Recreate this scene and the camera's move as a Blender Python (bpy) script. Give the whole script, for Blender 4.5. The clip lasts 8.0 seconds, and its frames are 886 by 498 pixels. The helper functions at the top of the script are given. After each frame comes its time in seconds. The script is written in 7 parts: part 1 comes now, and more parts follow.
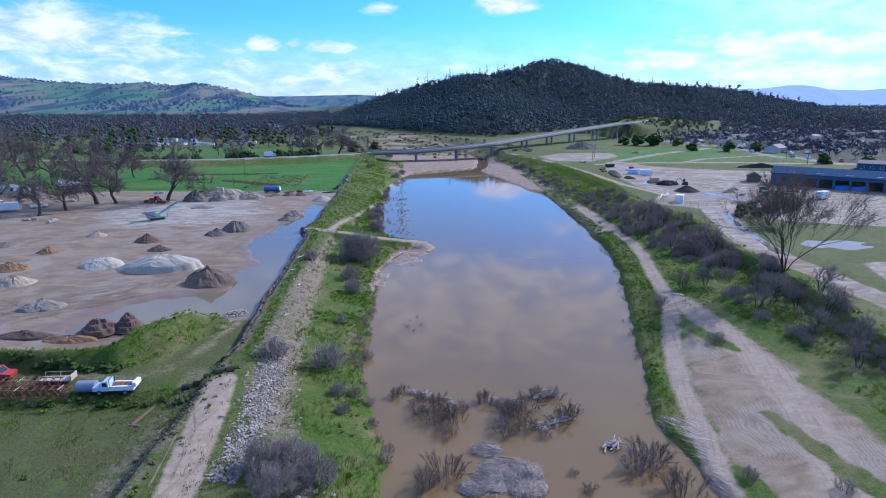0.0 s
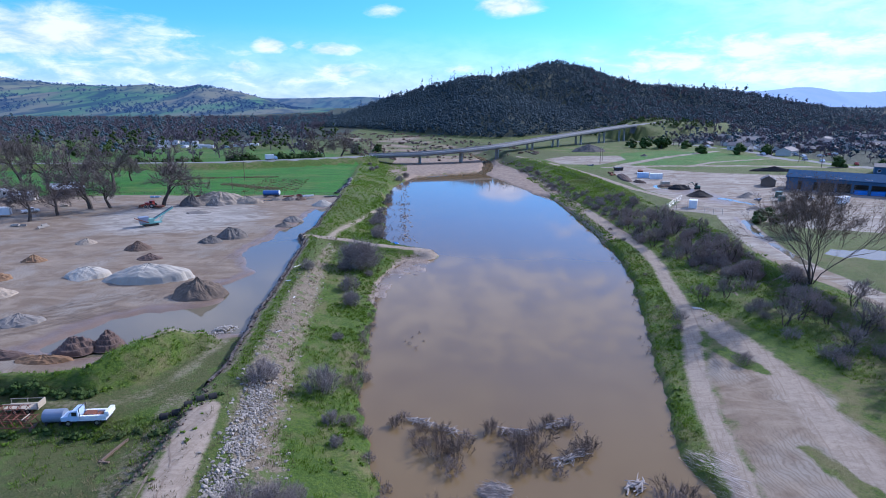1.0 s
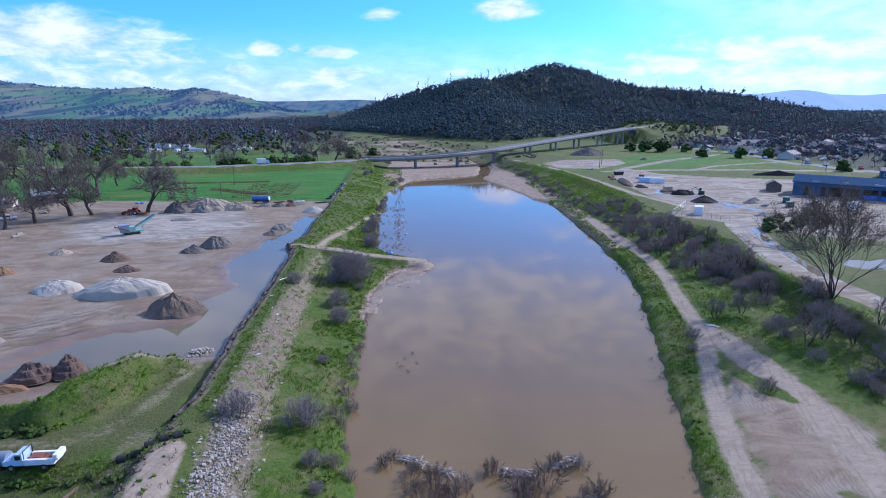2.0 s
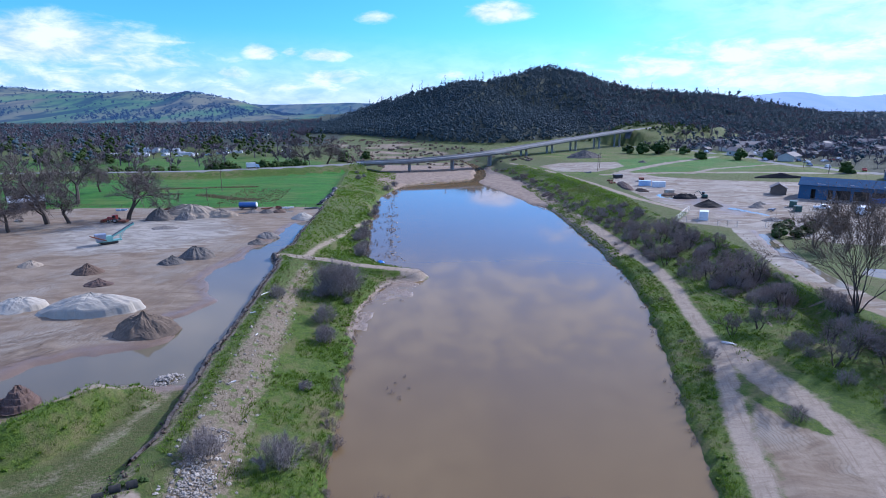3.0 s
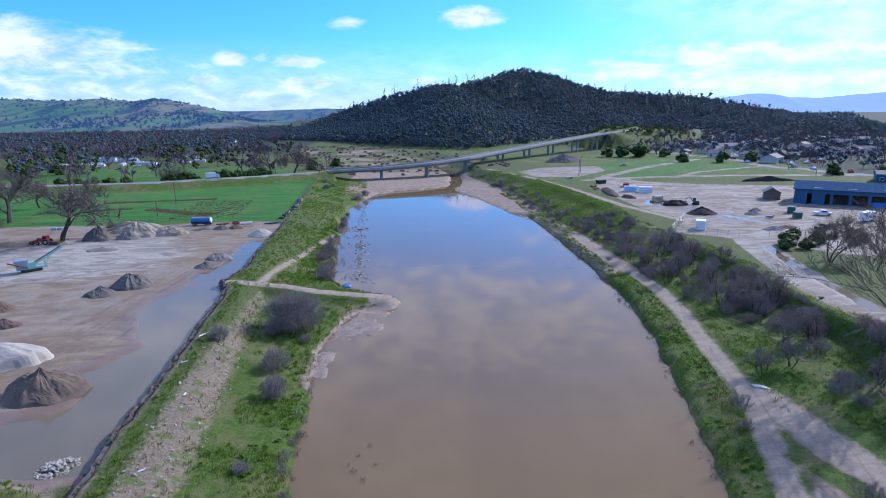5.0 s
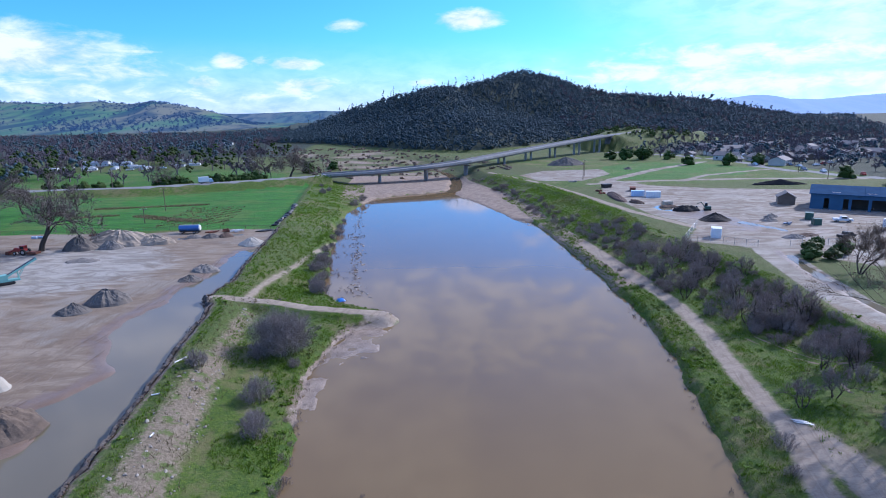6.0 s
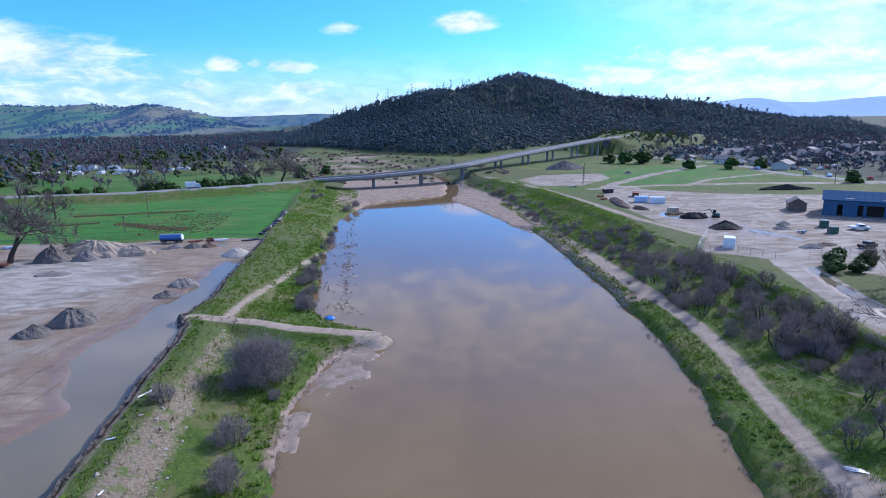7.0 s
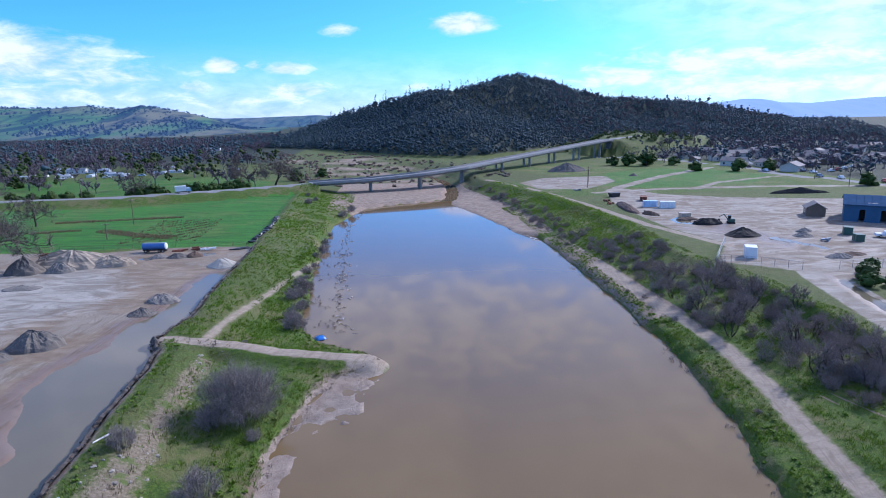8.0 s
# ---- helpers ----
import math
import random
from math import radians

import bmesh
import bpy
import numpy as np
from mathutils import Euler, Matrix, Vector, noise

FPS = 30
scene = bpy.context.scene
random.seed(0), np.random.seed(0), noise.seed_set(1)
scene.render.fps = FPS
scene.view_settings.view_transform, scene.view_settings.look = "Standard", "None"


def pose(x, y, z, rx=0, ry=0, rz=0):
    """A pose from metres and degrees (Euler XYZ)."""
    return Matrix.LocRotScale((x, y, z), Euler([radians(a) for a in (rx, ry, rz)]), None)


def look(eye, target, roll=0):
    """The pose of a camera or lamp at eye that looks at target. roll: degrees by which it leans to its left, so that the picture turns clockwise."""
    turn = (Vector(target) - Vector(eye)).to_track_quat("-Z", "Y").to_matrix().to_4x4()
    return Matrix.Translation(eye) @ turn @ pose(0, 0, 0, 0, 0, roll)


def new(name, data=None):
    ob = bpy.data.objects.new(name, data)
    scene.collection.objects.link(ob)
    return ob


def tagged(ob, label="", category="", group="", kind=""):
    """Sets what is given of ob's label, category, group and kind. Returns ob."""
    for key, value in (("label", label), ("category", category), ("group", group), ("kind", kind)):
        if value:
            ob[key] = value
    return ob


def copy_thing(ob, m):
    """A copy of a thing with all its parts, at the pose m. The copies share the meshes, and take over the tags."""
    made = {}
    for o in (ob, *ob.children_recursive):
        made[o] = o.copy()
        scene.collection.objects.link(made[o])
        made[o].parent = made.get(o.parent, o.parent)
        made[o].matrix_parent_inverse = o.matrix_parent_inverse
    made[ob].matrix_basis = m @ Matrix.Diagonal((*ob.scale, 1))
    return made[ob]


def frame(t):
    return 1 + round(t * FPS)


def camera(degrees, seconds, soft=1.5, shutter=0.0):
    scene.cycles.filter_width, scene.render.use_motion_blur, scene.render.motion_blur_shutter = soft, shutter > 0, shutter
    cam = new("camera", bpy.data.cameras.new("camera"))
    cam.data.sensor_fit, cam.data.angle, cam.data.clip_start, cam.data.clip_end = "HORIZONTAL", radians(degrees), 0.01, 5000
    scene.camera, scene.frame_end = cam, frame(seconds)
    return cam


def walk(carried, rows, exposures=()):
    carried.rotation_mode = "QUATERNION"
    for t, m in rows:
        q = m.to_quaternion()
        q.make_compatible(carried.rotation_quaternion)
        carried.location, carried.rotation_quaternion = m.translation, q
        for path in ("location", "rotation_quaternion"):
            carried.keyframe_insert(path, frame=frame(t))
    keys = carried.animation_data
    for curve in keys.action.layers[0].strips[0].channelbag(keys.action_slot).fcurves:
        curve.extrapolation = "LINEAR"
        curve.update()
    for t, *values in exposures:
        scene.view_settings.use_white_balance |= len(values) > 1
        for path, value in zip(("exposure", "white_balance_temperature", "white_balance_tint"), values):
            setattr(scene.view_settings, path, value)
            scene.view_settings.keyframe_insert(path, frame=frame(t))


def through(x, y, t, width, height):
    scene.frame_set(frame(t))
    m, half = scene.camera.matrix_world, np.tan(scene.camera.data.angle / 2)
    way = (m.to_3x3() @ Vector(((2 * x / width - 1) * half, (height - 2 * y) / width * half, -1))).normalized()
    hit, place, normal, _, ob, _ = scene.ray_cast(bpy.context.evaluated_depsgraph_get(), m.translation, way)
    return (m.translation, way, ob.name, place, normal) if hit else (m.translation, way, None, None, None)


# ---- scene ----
cam = camera(73.7, 8.0, soft=1.0)
PATH = [
    (0, (0.508, -0.068, 41.65), (0.603, 1.869, 41.161), -0.0),
    (0.5, (0.706, 3.659, 41.58), (0.806, 5.597, 41.094), 0.0),
    (1, (0.905, 7.541, 41.521), (0.986, 9.481, 41.038), 0.0),
    (1.5, (1.231, 11.723, 41.471), (1.319, 13.663, 40.993), -0.0),
    (3, (2.206, 24.586, 41.007), (2.314, 26.529, 40.542), -0.2),
    (3.5, (2.604, 29.11, 40.877), (2.744, 31.051, 40.417), -0.3),
    (4, (3.01, 33.714, 40.693), (3.181, 35.653, 40.236), -0.5),
    (4.5, (3.418, 38.364, 40.557), (3.604, 40.303, 40.103), -0.7),
    (6, (4.455, 52.665, 40.464), (4.645, 54.606, 40.02), -0.9),
    (6.5, (4.761, 57.613, 40.433), (4.963, 59.553, 39.993), -0.9),
    (7, (5.048, 62.748, 40.418), (5.255, 64.689, 39.983), -0.9),
    (7.5, (5.359, 68.047, 40.399), (5.57, 69.988, 39.966), -0.9),
    (8, (5.734, 73.449, 40.349), (5.946, 75.391, 39.918), -1.0),
]
walk(cam, [(t, look(eye, target, roll)) for t, eye, target, roll in PATH], exposures=[(0.0, 0.20, 4990, 26), (8.0, 0.20, 4990, 26)])

# ---------------------------------------------------------------- world, sun
SUN_EL, SUN_AZ = 33.0, 60.0          # degrees up; degrees from +y towards +x
world = bpy.data.worlds.new("sky")
scene.world = world
world.use_nodes = True


def graph(tree):
    """Small wrapper: n(type, inputs..., props) makes a node and returns its first output."""
    nodes, links = tree.nodes, tree.links

    def n(kind, ins=None, out=0, **props):
        nd = nodes.new(kind)
        if "operation" in props:
            nd.operation = props["operation"]
        if "use_clamp" in props:
            nd.use_clamp = props["use_clamp"]
        if "data_type" in props:
            nd.data_type = props["data_type"]
        if "blend_type" in props:
            nd.blend_type = props["blend_type"]
        if "interpolation_type" in props:
            nd.interpolation_type = props["interpolation_type"]
        if "attribute_name" in props:
            nd.attribute_name = props["attribute_name"]
        for k, v in (ins or {}).items():
            if isinstance(v, bpy.types.NodeSocket):
                links.new(v, nd.inputs[k])
            else:
                nd.inputs[k].default_value = v
        return nd.outputs[out]
    return n, nodes, links


def build_world():
    n, nodes, links = graph(world.node_tree)
    nodes.clear()
    air = nodes.new("ShaderNodeTexSky")
    air.sky_type, air.sun_disc, air.sun_elevation, air.sun_rotation = "NISHITA", False, radians(SUN_EL), radians(SUN_AZ)
    air.altitude, air.air_density, air.dust_density, air.ozone_density = 200.0, 1.0, 0.8, 2.2
    sky = air.outputs[0]
    d = n("ShaderNodeTexCoord", out=0)
    sep = nodes.new("ShaderNodeSeparateXYZ")
    links.new(d, sep.inputs[0])
    x, y, z = sep.outputs[0], sep.outputs[1], sep.outputs[2]

    def m(op, a, b=0.0, c=0.0, clamp=False):
        return n("ShaderNodeMath", {0: a, 1: b, 2: c}, operation=op, use_clamp=clamp)
    az = m("ARCTAN2", x, y)
    # cloud layer: flat sheet seen in perspective
    inv = m("DIVIDE", 1.0, m("ADD", m("MAXIMUM", z, 0.0), 0.10))
    flat = n("ShaderNodeCombineXYZ", {0: m("MULTIPLY", x, inv), 1: m("MULTIPLY", y, inv), 2: 0.0})
    big = n("ShaderNodeTexNoise", {"Vector": flat, "Scale": 1.15, "Detail": 7.0, "Roughness": 0.58, "Distortion": 0.3})
    deck = n("ShaderNodeMapRange", {0: big, 1: 0.42, 2: 0.62, 3: 0.0, 4: 0.95}, interpolation_type="SMOOTHSTEP")
    # the deck opens overhead towards the front
    local = n("ShaderNodeCombineXYZ", {0: m("MULTIPLY", az, 1.0), 1: m("MULTIPLY", z, 2.6), 2: 0.0})
    puff = n("ShaderNodeTexNoise", {"Vector": local, "Scale": 17.0, "Detail": 8.0, "Roughness": 0.60, "Distortion": 0.3})
    total = None
    # azimuth, height, half widths, strength of the single clouds
    CLOUDS = [(-0.54, 0.088, 0.17, 0.036, 1.3), (-0.42, 0.066, 0.14, 0.026, 1.0), (-0.229, 0.084, 0.026, 0.013, 1.25), (-0.183, 0.083, 0.020, 0.009, 0.9), (-0.135, 0.080, 0.040, 0.010, 1.2),
              (-0.118, 0.048, 0.062, 0.014, 1.15), (-0.275, 0.051, 0.030, 0.013, 1.1), (-0.34, 0.036, 0.10, 0.014, 0.8), (-0.05, 0.138, 0.030, 0.009, 0.95), (0.145, 0.145, 0.050, 0.015, 1.35), (0.062, 0.050, 0.040, 0.012, 0.9),
              (0.60, 0.060, 0.30, 0.040, 1.25), (0.64, 0.118, 0.040, 0.010, 1.0), (-0.37, 0.095, 0.050, 0.003, 0.8), (0.33, 0.20, 0.12, 0.025, 0.9), (-0.55, 0.040, 0.30, 0.022, 1.0), (-0.20, 0.030, 0.25, 0.014, 0.9),
              (0.10, 0.34, 0.60, 0.085, 1.2), (-0.30, 0.43, 0.30, 0.05, 0.9)]
    for a0, z0, wa, wz, s in CLOUDS:
        da = m("DIVIDE", m("SUBTRACT", az, a0), wa)
        dz = m("DIVIDE", m("SUBTRACT", z, z0), wz)
        r2 = m("ADD", m("MULTIPLY", da, da), m("MULTIPLY", dz, dz))
        e = m("MULTIPLY", m("SUBTRACT", 1.0, m("MULTIPLY", r2, 0.5), clamp=True), s)
        total = e if total is None else m("MAXIMUM", total, e)
    shape = m("ADD", m("MULTIPLY", total, 0.75), m("MULTIPLY", m("SUBTRACT", puff, 0.5), 1.7))
    lone = n("ShaderNodeMapRange", {0: shape, 1: 0.15, 2: 1.05, 3: 0.0, 4: 0.92}, interpolation_type="SMOOTHSTEP")
    lone = m("MULTIPLY", lone, n("ShaderNodeMapRange", {0: total, 1: 0.0, 2: 0.3, 3: 0.0, 4: 1.0}))
    high = n("ShaderNodeMapRange", {0: z, 1: 0.22, 2: 0.32, 3: 0.0, 4: 1.0})
    cover = m("MAXIMUM", lone, m("MULTIPLY", deck, high), clamp=True)
    mist = n("ShaderNodeMapRange", {0: z, 1: 0.0, 2: 0.125, 3: 0.62, 4: 0.0}, interpolation_type="SMOOTHSTEP")
    cover = m("MAXIMUM", cover, mist, clamp=True)
    # thin bright veil round the sun
    ahead = (math.sin(radians(SUN_AZ)) * math.cos(radians(SUN_EL)), math.cos(radians(SUN_AZ)) * math.cos(radians(SUN_EL)), math.sin(radians(SUN_EL)))
    near_sun = m("ADD", m("ADD", m("MULTIPLY", x, ahead[0]), m("MULTIPLY", y, ahead[1])), m("MULTIPLY", z, ahead[2]))
    veil = n("ShaderNodeMapRange", {0: near_sun, 1: 0.66, 2: 0.93, 3: 0.0, 4: 0.92}, interpolation_type="SMOOTHSTEP")
    cover = m("MAXIMUM", cover, veil, clamp=True)
    body = n("ShaderNodeMapRange", {0: puff, 1: 0.36, 2: 0.60, 3: 0.0, 4: 1.0})
    white = n("ShaderNodeMix", {0: body, 6: (5.8, 6.6, 8.0, 1), 7: (9.6, 9.6, 9.4, 1)}, out=2, data_type="RGBA")
    tint = n("ShaderNodeMix", {0: 1.0, 6: sky, 7: (0.56, 1.24, 1.66, 1)}, out=2, data_type="RGBA", blend_type="MULTIPLY")
    both = n("ShaderNodeMix", {0: cover, 6: tint, 7: white}, out=2, data_type="RGBA")
    bg = nodes.new("ShaderNodeBackground")
    links.new(both, bg.inputs[0])
    bg.inputs[1].default_value = 0.102
    out = nodes.new("ShaderNodeOutputWorld")
    links.new(bg.outputs[0], out.inputs[0])


build_world()
sun = new("sun", bpy.data.lights.new("sun", "SUN"))
sun.data.energy, sun.data.angle, sun.data.color = 5.0, radians(0.6), (1.0, 0.895, 0.675)
sun.matrix_world = look((0, 0, 0), (-math.sin(radians(SUN_AZ)) * math.cos(radians(SUN_EL)), -math.cos(radians(SUN_AZ)) * math.cos(radians(SUN_EL)), -math.sin(radians(SUN_EL))))
sun.location = (300, 200, 300)
scene.view_settings.exposure = 0.0

# ---------------------------------------------------------------- materials
MATS = {}


def material(name, rough=0.8, metal=0.0):
    mt = bpy.data.materials.new(name)
    mt.use_nodes = True
    n, nodes, links = graph(mt.node_tree)
    bsdf = nodes["Principled BSDF"]
    bsdf.inputs["Roughness"].default_value, bsdf.inputs["Metallic"].default_value = rough, metal
    MATS[name] = mt
    return mt, n, links, bsdf


def mixc(n, f, a, b, mode="MIX"):
    return n("ShaderNodeMix", {0: f, 6: a if isinstance(a, bpy.types.NodeSocket) else (*a, 1), 7: b if isinstance(b, bpy.types.NodeSocket) else (*b, 1)}, out=2, data_type="RGBA", blend_type=mode)


def plain(name, a, b=None, scale=2.0, rough=0.8, metal=0.0, bump=0.15, vary=0.25, spec=0.3, local=True):
    """A surface of two mixed tones with grain, stains, fine relief and a tone of its own for each object and piece."""
    mt, n, links, bsdf = material(name, rough, metal)
    b = b or tuple(0.6 * v for v in a)
    co = n("ShaderNodeTexCoord", out=3) if local else n("ShaderNodeNewGeometry", out=0)
    big = n("ShaderNodeTexNoise", {"Vector": co, "Scale": scale * 0.35, "Detail": 3.0, "Roughness": 0.6})
    fine = n("ShaderNodeTexNoise", {"Vector": co, "Scale": scale * 5.0, "Detail": 4.0, "Roughness": 0.7})
    f = n("ShaderNodeMath", {0: big, 1: 0.6, 2: n("ShaderNodeMath", {0: fine, 1: 0.4}, operation="MULTIPLY")}, operation="MULTIPLY_ADD")
    f = n("ShaderNodeMapRange", {0: f, 1: 0.33, 2: 0.67, 3: 0.0, 4: 1.0})
    c = mixc(n, f, a, b)
    r1 = n("ShaderNodeObjectInfo", out=5)
    r2 = n("ShaderNodeNewGeometry", out=8)
    rr = n("ShaderNodeMath", {0: r1, 1: r2}, operation="ADD")
    v = n("ShaderNodeMapRange", {0: rr, 1: 0.0, 2: 2.0, 3: 1.0 - vary, 4: 1.0 + vary})
    c = n("ShaderNodeHueSaturation", {"Value": v, "Color": c})
    links.new(c, bsdf.inputs["Base Color"])
    bsdf.inputs["Specular IOR Level"].default_value = spec
    links.new(n("ShaderNodeBump", {"Strength": bump, "Distance": 0.05, "Height": fine}), bsdf.inputs["Normal"])
    return mt


def foliage(name, a, b, dry=(0.10, 0.08, 0.04), dryness=0.15, through=0.25):
    mt, n, links, bsdf = material(name, 0.65)
    r = n("ShaderNodeNewGeometry", out=8)
    co = n("ShaderNodeNewGeometry", out=0)
    big = n("ShaderNodeTexNoise", {"Vector": co, "Scale": 0.045, "Detail": 3.0})
    fine = n("ShaderNodeTexNoise", {"Vector": co, "Scale": 1.3, "Detail": 4.0, "Roughness": 0.7})
    f = n("ShaderNodeMath", {0: r, 1: 0.5, 2: n("ShaderNodeMath", {0: fine, 1: 0.5}, operation="MULTIPLY")}, operation="MULTIPLY_ADD")
    c = mixc(n, f, a, b)
    k = n("ShaderNodeMapRange", {0: big, 1: 0.55, 2: 0.75, 3: 0.0, 4: dryness * 3})
    c = mixc(n, k, c, dry)
    c = n("ShaderNodeHueSaturation", {"Value": n("ShaderNodeMapRange", {0: n("ShaderNodeObjectInfo", out=5), 1: 0.0, 2: 1.0, 3: 0.85, 4: 1.15}), "Color": c})
    links.new(c, bsdf.inputs["Base Color"])
    bsdf.inputs["Specular IOR Level"].default_value = 0.15
    bsdf.inputs["Transmission Weight"].default_value = 0.0
    links.new(n("ShaderNodeBump", {"Strength": 0.4, "Distance": 0.3, "Height": fine}), bsdf.inputs["Normal"])
    if through:
        leaf = n("ShaderNodeBsdfTranslucent", {0: c})
        both = n("ShaderNodeMixShader", {0: through, 1: bsdf.outputs[0], 2: leaf})
        links.new(both, mt.node_tree.nodes["Material Output"].inputs[0])
    return mt


def ground_material():
    mt, n, links, bsdf = material("ground_cover", 0.92)
    pos = n("ShaderNodeNewGeometry", out=0)

    def noise_at(scale, detail=4.0, rough=0.6, dist=0.0, vec=pos):
        return n("ShaderNodeTexNoise", {"Vector": vec, "Scale": scale, "Detail": detail, "Roughness": rough, "Distortion": dist})

    def mth(op, a, b=0.0, c=0.0):
        return n("ShaderNodeMath", {0: a, 1: b, 2: c}, operation=op)

    def step(v, lo, hi):
        return n("ShaderNodeMapRange", {0: v, 1: lo, 2: hi, 3: 0.0, 4: 1.0}, interpolation_type="SMOOTHSTEP")
    n1, n2, n3, n4 = noise_at(0.07, 5), noise_at(0.45, 5, 0.65), noise_at(2.6, 5, 0.7), noise_at(11.0, 3, 0.7)

    def mask(name, wobble=0.55, sharp=0.10, src=None):
        a = n("ShaderNodeAttribute", out=2, attribute_name=name)
        w = mth("ADD", mth("MULTIPLY", n2, 0.6), mth("MULTIPLY", n3, 0.4)) if src is None else src
        return step(mth("MULTIPLY_ADD", mth("SUBTRACT", w, 0.5), wobble, a), 0.5 - sharp, 0.5 + sharp)
    # grass, with dry and bare spots
    g = mixc(n, step(n3, 0.3, 0.7), (0.036, 0.074, 0.007), (0.108, 0.152, 0.015))
    g = mixc(n, step(n2, 0.42, 0.66), g, (0.062, 0.112, 0.010))
    g = mixc(n, mth("MULTIPLY", step(n4, 0.48, 0.62), 0.75), g, (0.026, 0.050, 0.010))
    # dark blotches painted in for the shadows between grass clumps
    g = mixc(n, mth("MULTIPLY", step(noise_at(0.95, 4, 0.6, 0.6), 0.50, 0.64), 0.6), g, (0.024, 0.058, 0.008))
    dryn = mth("ADD", mth("MULTIPLY", n1, 0.55), mth("MULTIPLY", n2, 0.45))
    g = mixc(n, mth("MULTIPLY", step(dryn, 0.46, 0.62), 0.75), g, (0.150, 0.125, 0.060))
    col = g
    # bright crop field with faint rows
    f = mixc(n, step(n3, 0.3, 0.75), (0.026, 0.118, 0.010), (0.054, 0.172, 0.016))
    f = mixc(n, mth("MULTIPLY", step(n1, 0.48, 0.60), 0.7), f, (0.085, 0.135, 0.025))
    rowv = n("ShaderNodeMapping", {"Vector": pos, "Scale": (0.05, 0.75, 1.0), "Rotation": (0, 0, -0.65)})
    f = mixc(n, mth("MULTIPLY", step(noise_at(1.0, 3, 0.6, 0.3, rowv), 0.48, 0.60), 0.75), f, (0.018, 0.070, 0.010))
    f = mixc(n, mth("MULTIPLY", step(n2, 0.56, 0.72), 0.5), f, (0.075, 0.16, 0.022))
    col = mixc(n, mask("field", 0.3), col, f)
    # dry olive grass
    d = mixc(n, step(n3, 0.3, 0.7), (0.046, 0.066, 0.014), (0.094, 0.094, 0.036))
    d = mixc(n, step(n2, 0.5, 0.7), d, (0.075, 0.115, 0.022))
    col = mixc(n, mask("dry", 0.9, 0.25), col, d)
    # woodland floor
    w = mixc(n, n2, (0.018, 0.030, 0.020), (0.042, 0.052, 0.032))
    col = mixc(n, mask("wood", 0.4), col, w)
    # rubble slope: pale stony earth
    r = mixc(n, step(n3, 0.35, 0.7), (0.130, 0.104, 0.070), (0.225, 0.188, 0.140))
    r = mixc(n, step(n2, 0.52, 0.64), r, (0.085, 0.115, 0.03))
    col = mixc(n, mask("rubble", 1.1, 0.12), col, r)
    # yard earth: trodden tan silt, grey fines, damp and rutted patches
    stretch = n("ShaderNodeMapping", {"Vector": pos, "Scale": (0.55, 1.25, 1.0), "Rotation": (0, 0, 0.95)})
    s1 = noise_at(0.16, 7, 0.66, 1.6, stretch)
    s2 = noise_at(0.7, 6, 0.75, 1.2, stretch)
    turned = n("ShaderNodeMapping", {"Vector": pos, "Rotation": (0, 0, 0.30)})
    s3 = noise_at(1.0, 6, 0.75, 0.6, n("ShaderNodeMapping", {"Vector": turned, "Scale": (1.6, 0.10, 1.0)}))
    y = mixc(n, step(s1, 0.36, 0.66), (0.150, 0.112, 0.076), (0.240, 0.196, 0.144))
    y = mixc(n, mth("MULTIPLY", step(s2, 0.52, 0.74), 0.40), y, (0.130, 0.098, 0.070))
    y = mixc(n, mth("MULTIPLY", step(n1, 0.50, 0.62), 0.7), y, (0.250, 0.226, 0.186))
    y = mixc(n, mth("MULTIPLY", step(n4, 0.45, 0.75), 0.25), y, (0.22, 0.17, 0.13))
    y = mixc(n, mth("MULTIPLY", step(s3, 0.50, 0.62), 0.18), y, (0.130, 0.098, 0.070))
    y = mixc(n, mth("MULTIPLY", step(n3, 0.52, 0.68), 0.38), y, (0.120, 0.090, 0.064))
    churn = n("ShaderNodeTexWave", {"Vector": pos, "Scale": 0.55, "Distortion": 26.0, "Detail": 3.0, "Detail Scale": 0.35, "Detail Roughness": 0.55}, out=1)
    y = mixc(n, mth("MULTIPLY", mth("MULTIPLY", step(churn, 0.62, 0.92), step(n1, 0.40, 0.56)), 0.38), y, (0.098, 0.074, 0.054))
    gy = mixc(n, step(s1, 0.38, 0.62), (0.190, 0.172, 0.145), (0.310, 0.290, 0.252))
    gy = mixc(n, mth("MULTIPLY", step(s2, 0.54, 0.70), 0.6), gy, (0.17, 0.145, 0.12))
    y = mixc(n, mask("grey", 0.9, 0.25, src=s1), y, gy)
    col = mixc(n, mask("yard", 0.65, 0.14), col, y)
    # wet mud beside standing water
    wet = mask("wet", 0.55, 0.22, src=s1)
    col = mixc(n, mth("MULTIPLY", wet, 0.8), col, (0.150, 0.105, 0.075))
    # pale sand of the river bars
    sd = mixc(n, step(n2, 0.35, 0.65), (0.27, 0.215, 0.165), (0.185, 0.140, 0.105))
    col = mixc(n, mask("sand", 0.5), col, sd)
    # driven trails, with wheel tracks and streaks
    t = mixc(n, step(s2, 0.3, 0.72), (0.210, 0.170, 0.128), (0.310, 0.262, 0.204))
    t = mixc(n, mth("MULTIPLY", step(n3, 0.5, 0.70), 0.5), t, (0.165, 0.124, 0.09))
    t = mixc(n, mth("MULTIPLY", step(s3, 0.50, 0.62), 0.5), t, (0.150, 0.112, 0.080))
    t = mixc(n, mth("MULTIPLY", step(s2, 0.55, 0.75), 0.28), t, (0.150, 0.110, 0.080))
    col = mixc(n, mask("trail", 1.0, 0.16), col, t)
